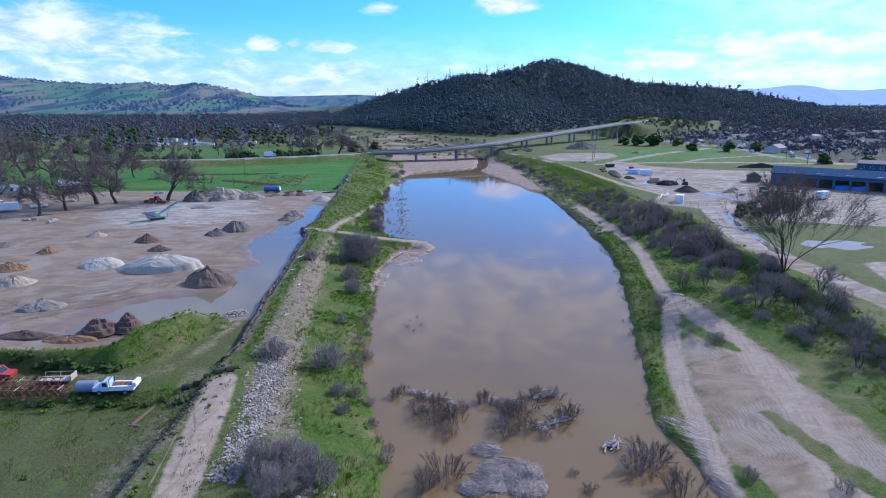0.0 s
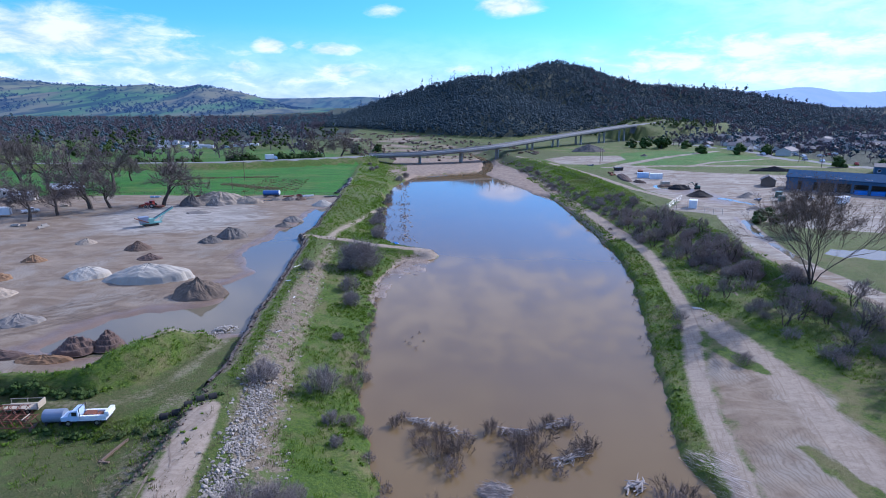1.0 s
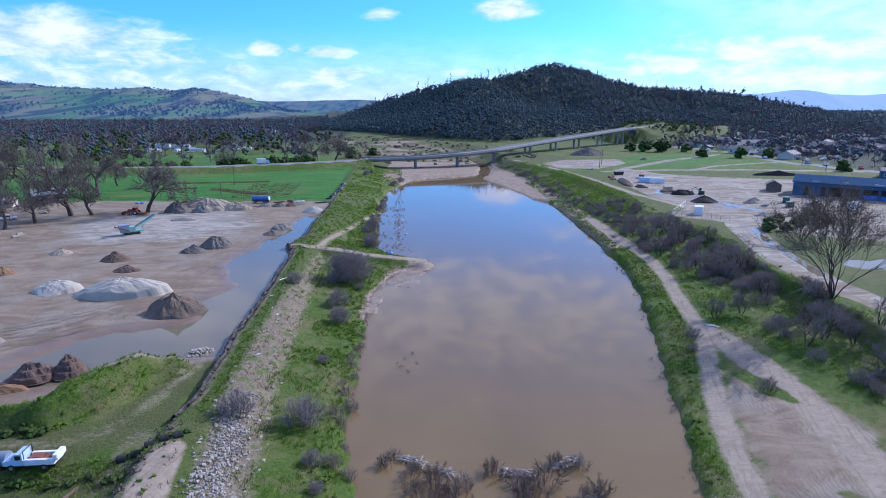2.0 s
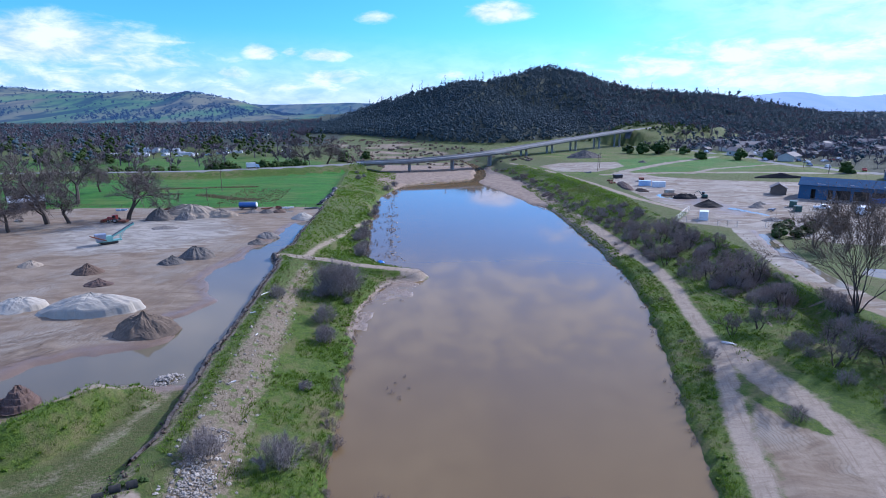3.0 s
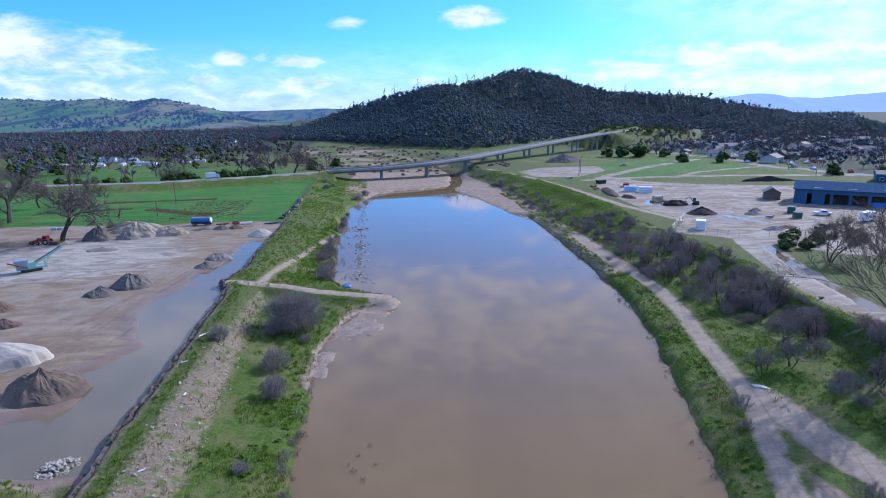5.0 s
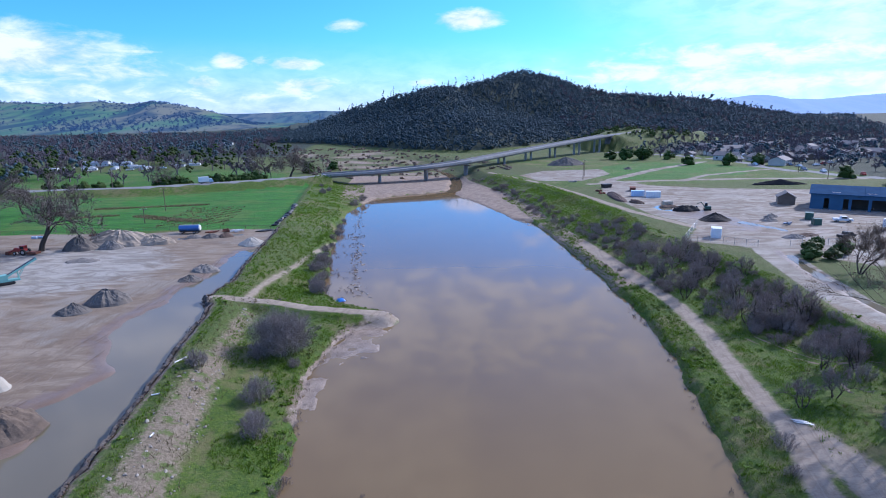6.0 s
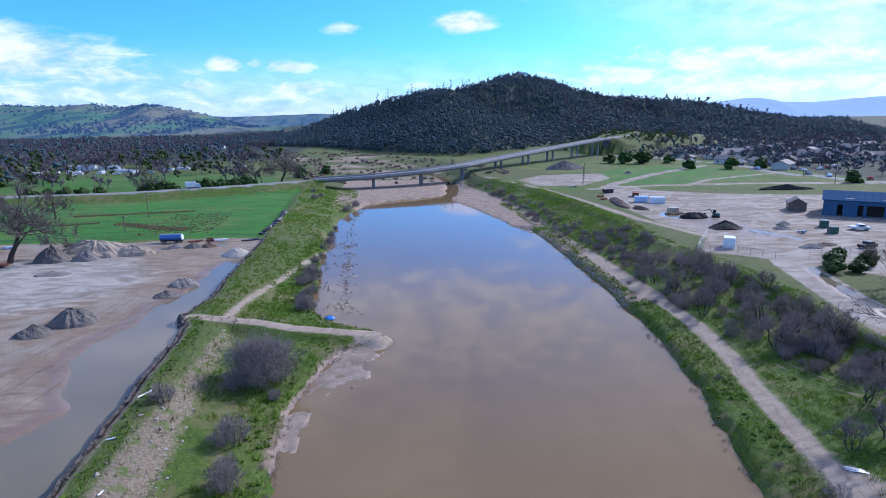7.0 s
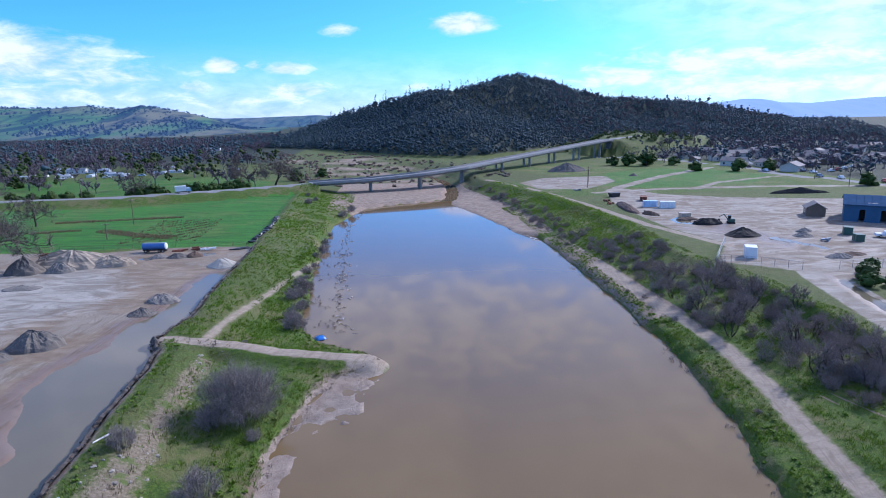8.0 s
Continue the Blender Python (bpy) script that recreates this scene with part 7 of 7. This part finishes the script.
def tent(x, y, turn):
    t = thing("dome_tent", "blue dome tent pitched by the water", "tent", (x, y, hz(x, y) - 0.05), turn)
    bm = bmesh.new()
    bmesh.ops.create_uvsphere(bm, u_segments=20, v_segments=10, radius=1.0)
    bmesh.ops.delete(bm, geom=[v for v in bm.verts if v.co.z < -0.05], context="VERTS")
    for v in bm.verts:
        a = math.atan2(v.co.y, v.co.x)
        k = 1.0 / max(abs(math.cos(a)), abs(math.sin(a))) ** 0.5
        v.co = Vector((v.co.x * 1.3 * k, v.co.y * 1.15 * k, v.co.z * 1.25))
    part("flysheet", bm, C_TARP, t)
    part("door", boxes((-0.35, 0.35, -1.33, -1.12, 0.05, 0.75), bevel=0.05), C_BLACK, t)
    for s in (1, -1):
        part("pole", Soup().tube([(1.3 * math.cos(k), 1.2 * s * math.cos(k), 1.3 * math.sin(k)) for k in np.linspace(0, math.pi, 12)], [0.025] * 12, 5), C_BLACK, t)
    return t


tent(-6.2, 181.3, 20)


# ---------------------------------------------------------------- buildings
def house(L, W, H, rise, wall, roof, name, label):
    """Gabled building at the origin; ridge along x."""
    t = thing(name, label, "building", (0, 0, 0))
    w = part("wall", prism([(-W / 2, -0.4), (W / 2, -0.4), (W / 2, H), (0, H + rise), (-W / 2, H)], -L / 2, L / 2), wall, t)
    w.rotation_euler = (0, 0, radians(90))
    bm = prism([(-W / 2 - 0.4, H - 0.1), (0, H + rise + 0.12), (W / 2 + 0.4, H - 0.1), (W / 2 + 0.4, H + 0.1), (0, H + rise + 0.34), (-W / 2 - 0.4, H + 0.1)], -L / 2 - 0.4, L / 2 + 0.4)
    r = part("roof", bm, roof, t)
    r.rotation_euler = (0, 0, radians(90))
    k = max(1, int(L / 4))
    for i in range(k):
        x = -L / 2 + (i + 0.5) * L / k
        for s in (-1, 1):
            wd = part("window", boxes((x - 0.6, x + 0.6, s * W / 2 - 0.05, s * W / 2 + 0.05, 1.0, min(2.1, H - 0.3))), C_GLASS, t)
            part("frame", boxes((x - 0.72, x + 0.72, s * W / 2 - 0.03, s * W / 2 + 0.03, 0.88, min(2.2, H - 0.2))), C_WHITE, wd)
    part("door", boxes((L / 2 - 0.02, L / 2 + 0.05, -0.5, 0.5, 0.0, 2.05)), C_WOOD, t)
    return t


def settle(ob, x, y, turn, copy=True, size=1.0):
    m = Matrix.Translation((x, y, hz(x, y))) @ Matrix.Rotation(radians(turn), 4, "Z") @ Matrix.Scale(size, 4)
    if copy:
        return copy_thing(ob, m)
    ob.matrix_basis = m
    return ob


def build_buildings():
    rng = np.random.default_rng(55)
    barn = house(11, 8, 3.2, 1.8, C_WOOD, C_TIN, "barn", "old timber barn with a pale tin roof")
    settle(barn, -141, 252, 35, False)
    lean = house(9, 5, 2.5, 0.8, C_STUCCO, C_TIN, "shed", "low pale shed with a tin roof")
    settle(lean, -152, 241, 12, False)
    settle(lean, -166, 250, 8)
    box_trailer(-139, 206, 15, 9, 2.5, 2.4, C_WHITE, "white box trailer beside bare oaks")
    box_trailer(-147, 211, 25, 7, 2.4, 2.2, C_BLUEW, "pale blue box trailer beside bare oaks")
    pickup(-132, 213, 40, C_WHITE, label="white pickup truck parked under bare oaks")
    cot = [house(11, 8, 2.8, 1.7, C_STUCCO, C_ROOF, "house", "pale house with a grey shingle roof"), house(14, 9, 3.0, 2.0, C_STUCCO, C_ROOF, "house", "long pale house with a grey shingle roof"), house(10, 8, 2.7, 1.8, C_WOOD, C_ROOF, "house", "brown timber house with a grey roof")]
    for c in cot:
        c["group"] = "houses of the town"
    first = [True, True, True]
    spots = []
    while len(spots) < 46:
        x, y = rng.uniform(215, 620), rng.uniform(430, 800)
        if x < 225 + 0.15 * (y - 430) or float(off_line(np.array([x]), np.array([y]), ROAD_XY)[0][0]) < 25 or any(math.hypot(x - a, y - b) < 22 for a, b in spots):
            continue
        spots.append((x, y))
    for row, (ax, ay, bx, by) in enumerate(((246, 396, 330, 450), (250, 425, 345, 500), (240, 470, 330, 545), (300, 420, 400, 470), (262, 540, 380, 600), (330, 500, 440, 560))):
        for k in range(7):
            t = (k + rng.uniform(-0.2, 0.2)) / 6
            x, y = ax + (bx - ax) * t, ay + (by - ay) * t + rng.normal(0, 3)
            if float(off_line(np.array([x]), np.array([y]), ROAD_XY)[0][0]) > 25 and all(math.hypot(x - a, y - b) > 13 for a, b in spots):
                spots.append((x, y))
    for x, y in spots:
        k = int(rng.integers(3))
        settle(cot[k], x, y, rng.choice([0, 40, 90, 130]) + rng.normal(0, 6), not first[k], rng.uniform(0.85, 1.15))
        first[k] = False
    shed = house(26, 10, 3.6, 1.4, C_WHITE, C_TIN, "farm_building", "long white farm building with a metal roof")
    shed["group"] = "buildings beyond the road"
    for i, (x, y, tn) in enumerate(((-219, 542, 8), (-200, 544, 5), (-228, 518, 10), (-156, 905, 0), (-112, 893, 4), (-197, 852, 2), (-187, 528, 0), (-214, 519, 0), (-101, 537, 3), (-168, 568, 0), (-158, 566, 8), (-207, 506, 12), (-192, 512, 95), (-178, 517, 5), (-169, 509, 88), (-150, 521, 0), (-141, 529, 6), (-236, 511, 4))):
        settle(shed, x, y, tn, i > 0, 0.45 if i in (2, 6, 7, 8, 9, 10) else 0.5 if i > 10 else (0.75 if i < 2 else 0.9))
    for i, (x, y, tn, c) in enumerate(((-176, 498, 10, C_WHITE), (-204, 497, 40, C_WHITE), (-156, 505, 5, C_BLUEW), (-222, 498, 0, C_WHITE), (232, 398, 80, C_WHITE), (238, 424, 82, C_BLACK), (229, 470, 100, C_WHITE), (246, 330, 60, C_RED), (252, 470, 10, C_WHITE), (262, 476, 15, C_BLUEW), (270, 470, 0, C_WHITE), (284, 478, 20, C_BLACK), (256, 452, 80, C_WHITE), (250, 440, 80, C_WHITE), (248, 380, 85, C_WHITE), (249, 390, 80, C_GREYBLUE), (254, 408, 80, C_WHITE), (251, 416, 82, C_BLACK), (262, 384, 20, C_WHITE), (272, 391, 24, C_RED), (280, 396, 20, C_WHITE), (292, 404, 25, C_WHITE), (240, 350, 70, C_WHITE), (236, 360, 75, C_GREYBLUE))):
        pickup(x, y, tn, c, label="small parked car far off beside the road" if x > 200 else "parked car beside white farm buildings")
    # box truck on the road
    c = road_at(3.6)
    t = thing("box_truck", "white box truck on the valley road", "truck", (c[0], c[1], c[2] - 0.3), 22)
    part("cargo_box", boxes((-3.4, 1.6, -1.15, 1.15, 0.9, 3.4), bevel=0.05), C_WHITE, t)
    cb = part("cab", prism([(1.8, 0.6), (3.7, 0.6), (3.7, 1.5), (3.2, 2.3), (1.8, 2.4)], -1.05, 1.05), C_BLUEW, t)
    part("windscreen", prism([(3.25, 2.2), (3.68, 1.5), (3.71, 1.5), (3.28, 2.22)], -0.9, 0.9), C_GLASS, cb)
    part("chassis", boxes((-3.4, 3.5, -0.7, 0.7, 0.5, 0.9)), C_BLACK, t)
    for wx in (2.7, -2.0):
        for s in (-0.95, 0.95):
            wheel(t, wx, s, 0.45, 0.3)
    # long blue workshop: front runs from (150, 241) towards (205, 196)
    u = Vector((0.775, -0.632, 0))
    o = Vector((150.5, 241.5, 0))
    g = hz(165, 235) - 0.1
    b = thing("blue_workshop", "long low blue metal workshop with open bays", "building", (o.x, o.y, g), math.degrees(math.atan2(u.y, u.x)))
    L, D, H, R = 66, 17, 5.2, 2.2
    part("end_wall", prism([(0, 0), (0.25, 0), (0.25, H), (0, H)], 0.1, D), C_BLUEWALL, b)
    part("end_wall", prism([(L - 0.25, 0), (L, 0), (L, H), (L - 0.25, H)], 0.1, D), C_BLUEWALL, b)
    part("rear_wall", boxes((0.25, L - 0.25, D - 0.25, D, 0, H)), C_BLUEWALL, b)
    part("floor_slab", boxes((0, L, -0.5, D, -0.15, 0.06)), M_CONC, b)
    # backing wall whose dark colour supplies the shade inside the bays
    part("inner_wall", boxes((0.3, L - 0.3, 4.0, 4.2, 0.06, H - 0.05)), C_DARKIN, b)
    r = part("roof", boxes((-0.4, L + 0.4, -0.3, 0.3, 0, 0.1)), C_BLUEROOF, b)
    me = bpy.data.meshes.new("roof")
    bm = bmesh.new()
    pr = [(-0.6, H), (D / 2, H + R), (D + 0.6, H), (D + 0.6, H + 0.18), (D / 2, H + R + 0.18), (-0.6, H + 0.18)]
    A, B = [bm.verts.new((-0.5, y, z)) for y, z in pr], [bm.verts.new((L + 0.5, y, z)) for y, z in pr]
    bm.faces.new(A), bm.faces.new(B[::-1])
    for i in range(6):
        bm.faces.new((A[i], B[i], B[(i + 1) % 6], A[(i + 1) % 6]))
    bmesh.ops.recalc_face_normals(bm, faces=bm.faces[:])
    bm.to_mesh(me), bm.free()
    me.materials.append(C_BLUEROOF)
    r.data = me
    for k in range(32):
        xx = 1 + k * 2.05
        part("roof_rib", prism([(xx, 0), (xx + 0.08, 0), (xx + 0.08, 0.08), (xx, 0.08)], -0.6, D / 2), C_BLUEROOF, r)
        rb = r.children[-1]
        rb.rotation_euler, rb.location = (math.atan2(R, D / 2 + 0.6), 0, 0), (0, 0, H + 0.33)
    for k in range(6):
        part("skylight", boxes((6 + k * 10, 8.5 + k * 10, 1.2, 2.4, H + 0.62, H + 0.7)), C_TIN, r)
    for k in range(12):
        x0 = k * L / 12
        part("front_pier", boxes((x0, x0 + (4.0 if k < 2 else 0.9), 0, 0.25, 0, H)), C_BLUEWALL, b)
    part("fascia", boxes((0, L, -0.05, 0.2, H - 1.3, H + 0.05)), C_BLUEWALL, b)
    for k in (4, 5, 7, 8):
        part("tarpaulin", prism([(k * L / 12 + 1.0, 0.1), ((k + 1) * L / 12 - 0.1, 0.1), ((k + 1) * L / 12 - 0.1, 1.9), (k * L / 12 + 1.0, 1.6)], 0.6, 3.2), C_TARP, b, "bright blue tarpaulin over goods")
    hut = house(6.5, 5.5, 2.6, 1.6, C_WOOD, C_ROOF, "hut", "small brown timber hut with gabled roof")
    settle(hut, 150.5, 254, 60, False)
    out = house(20, 9, 3.5, 1.2, C_BLUEWALL, C_ROOF, "outbuilding", "low grey roofed outbuilding behind the workshop")
    settle(out, 236, 288, -35, False)


build_buildings()
container(94.6, 203.5, 62, 3.6, 2.5, 2.6, C_WHITE, "small white storage container on the pale yard")
container(112.5, 281, -15, 5.5, 2.4, 2.4, C_WHITE, "white storage container beside another")
container(108, 285.5, -12, 5.0, 2.4, 2.3, C_BLUEW, "pale blue storage container beside another")
container(108.5, 260.5, 5, 3.4, 2.2, 1.4, C_CREAM, "low cream crate on the yard", False)
dumpster(106, 315, 10, C_BLACK, "black open dumpster on the yard")
dumpster(112.5, 301, 70, C_RUST, "rusty open dumpster on the yard")
container(136.5, 223, 55, 3.2, 2.2, 2.2, C_DKGREEN, "dark green steel bin on the yard", False)
container(132.5, 214.5, 75, 2.4, 2.0, 1.9, C_DKGREEN, "dark green steel bin near a lorry", False)
box_trailer(148, 205, 30, 5.5, 2.4, 2.3, C_WHITE, "pale grey caravan on the yard", "caravan")
pickup(143, 217, -25, C_WHITE, label="white pickup truck parked on the yard")
pickup(127, 196, 15, C_BLACK, label="dark pickup truck parked near the gate")
dig = thing("excavator", "small green excavator on a debris heap", "machine", (116, 246, hz(116, 246)), 160)
part("track", boxes((-1.2, 1.2, -1.0, -0.6, 0, 0.6), bevel=0.15), C_TYRE, dig)
part("track", boxes((-1.2, 1.2, 0.6, 1.0, 0, 0.6), bevel=0.15), C_TYRE, dig)
part("house", boxes((-1.1, 0.9, -0.8, 0.8, 0.65, 1.5), bevel=0.08), C_DKGREEN, dig)
part("cab", boxes((0.0, 0.9, -0.8, 0.0, 1.5, 2.5), bevel=0.05), C_GLASS, dig)
part("boom", Soup().tube([(0.9, 0.3, 1.2), (2.2, 0.3, 2.9), (3.6, 0.3, 2.2)], [0.18, 0.16, 0.12], 6), C_DKGREEN, dig)
part("bucket", boxes((3.3, 3.9, -0.1, 0.7, 0.9, 1.5), bevel=0.08), C_BLACK, dig)


def pole(x, y, h, arms=1, lean=0.0):
    t = thing("utility_pole", "wooden utility pole with crossarm", "pole", (x, y, hz(x, y)), 20, "utility poles")
    part("pole", rods(((0, 0, -0.5), (lean, 0, h), 0.17, 10, 0.11)), C_WOOD, t)
    for k in range(arms):
        part("crossarm", boxes((-1.2 + lean, 1.2 + lean, -0.06, 0.06, h - 0.7 - k, h - 0.55 - k)), C_WOOD, t)
    for s in (-1.0, -0.5, 0.5, 1.0):
        part("insulator", rods(((s + lean, 0, h - 0.55), (s + lean, 0, h - 0.35), 0.06, 6)), C_WHITE, t)
    return t


for x, y, h in ((-83.3, 298, 9.5), (-80.5, 269, 5.5), (113, 366, 9), (106.5, 349, 9), (-132, 366, 9), (-30, 399, 9), (227, 352, 10), (219, 320, 10), (262, 292, 10), (234, 392, 10), (60, 448, 8)):
    pole(x, y, h)


def fence(pts, spacing, h, label, mat_post=None, wires=3):
    mat_post = mat_post or M_STEEL
    f = thing("fence", label, "fence")
    top = []
    for (ax, ay), (bx, by) in zip(pts[:-1], pts[1:]):
        n_ = max(1, int(math.hypot(bx - ax, by - ay) / spacing))
        for k in range(n_):
            t = k / n_
            top.append((ax + (bx - ax) * t, ay + (by - ay) * t))
    top.append(pts[-1])
    zs = [hz(x, y) for x, y in top]
    for (x, y), z in zip(top, zs):
        part("post", rods(((x, y, z - 0.2), (x, y, z + h), 0.05, 6)), mat_post, f)
    for w in range(wires):
        zz = h * (w + 1) / wires - 0.05
        part("rail" if w == wires - 1 else "wire", Soup().tube([(x, y, z + zz) for (x, y), z in zip(top, zs)], [0.035 if w == wires - 1 else 0.015] * len(top), 4), mat_post, f)
    return f


fence([(84.5, 201), (97.5, 219)], 2.6, 1.9, "chain fence with steel posts beside the levee road", None, 6)
fence([(84.5, 201), (92, 195.5), (98, 190)], 2.6, 1.9, "chain fence with steel posts at the yard gate", None, 6)
fence([(106, 189), (113, 190), (122, 186)], 2.6, 1.9, "chain fence with steel posts beyond the gate", None, 6)
fence([(-175, 253.5), (-120, 254.5), (-75, 253.5), (-34, 252.5)], 4.0, 1.2, "wire fence along the green field", C_WOOD, 3)
for i in range(15):
    t = i / 14
    x, y = -33.5 + 1.6 * math.sin(t * 3) + 0.7 * t, 258 + 42 * t
    wd = thing("dark_bale", "dark sagging bale along the field edge", "bale", (x, y, hz(x, y) - 0.1), 30 * i, "bales along the field")
    v, f_ = rock(500 + i, ICO2, 0.12)
    part("wrap", Soup().add(v * np.array([1.2, 0.8, 0.75]) + (0, 0, 0.45), f_), C_BLACK, wd)
for x, y in ((-36, 248.5), (-34, 249.5)):
    wd = thing("black_sheet_pile", "folded black sheeting at the field corner", "sheeting", (x, y, hz(x, y) - 0.1), 15, "black sheeting")
    v, f_ = rock(int(600 - x), ICO2, 0.15)
    part("fold", Soup().add(v * np.array([1.7, 1.0, 0.5]) + (0, 0, 0.3), f_), C_BLACK, wd)
rngj = np.random.default_rng(88)
for x, y, lab, mt_ in ((-51, 248, "rusty steel scrap beside the tank trailer", C_RUST), (-47, 249, "rusty steel scrap by the field fence", C_RUST), (-43.5, 248, "pale pipes lying by the field fence", C_WHITE), (-88, 247, "rusty barrels by the field fence", C_RUST), (-104, 246, "mixed scrap under bare oaks", C_BLUEW), (-128, 226, "mixed scrap under bare oaks", C_CREAM), (-121, 190, "pale boulders under bare oaks", M_STONE), (-113, 188, "pale boulders near a bare oak", M_STONE), (97, 296, "rusty scrap metal in a row", C_RUST), (98, 303, "rusty scrap metal in a row", C_RUST), (101, 273, "dark timber scrap in a row", C_WOOD), (124, 216, "mixed machine scrap on the yard", C_GREYBLUE), (98, 340, "grey concrete barriers near the bridge", M_CONC)):
    e = thing("scrap_pile", lab, "scrap", (x, y, hz(x, y)), rngj.uniform(0, 180), "scrap piles")
    for k in range(7):
        L = rngj.uniform(0.8, 2.4)
        a, b, c = rngj.uniform(-1.6, 1.6), rngj.uniform(-0.9, 0.9), rngj.uniform(0.0, 0.5)
        part("piece", boxes((a - L / 2, a + L / 2, b - 0.22, b + 0.22, c - 0.1, c + rngj.uniform(0.15, 0.5)), bevel=0.04), mt_, e)

sheet_ = thing("plastic_sheet", "crumpled shiny pale sheet lying beside the trail", "litter", (55.4, 115.2, hz(55.4, 115.2)), -38)
v, f_ = rock(701, ICO2, 0.25)
part("fold", Soup().add(v * np.array([1.5, 0.45, 0.14]) + (0, 0, 0.1), f_), C_TIN, sheet_)
for x, y, tn, L in ((-27.1, 139.5, 60, 2.2), (-26.6, 128, 20, 1.0), (-23.5, 118, 80, 0.8), (-22.6, 101, 35, 0.9)):
    pp = thing("plastic_pipe", "short white plastic pipe lying on the levee", "pipe", (x, y, hz(x, y)), tn, "litter on the levee")
    part("tube", rods(((-L / 2, 0, 0.12), (L / 2, 0, 0.12), 0.09, 10)), C_WHITE, pp)
    part("collar", rods(((L / 2 - 0.12, 0, 0.12), (L / 2, 0, 0.12), 0.12, 10)), C_TIN, pp)
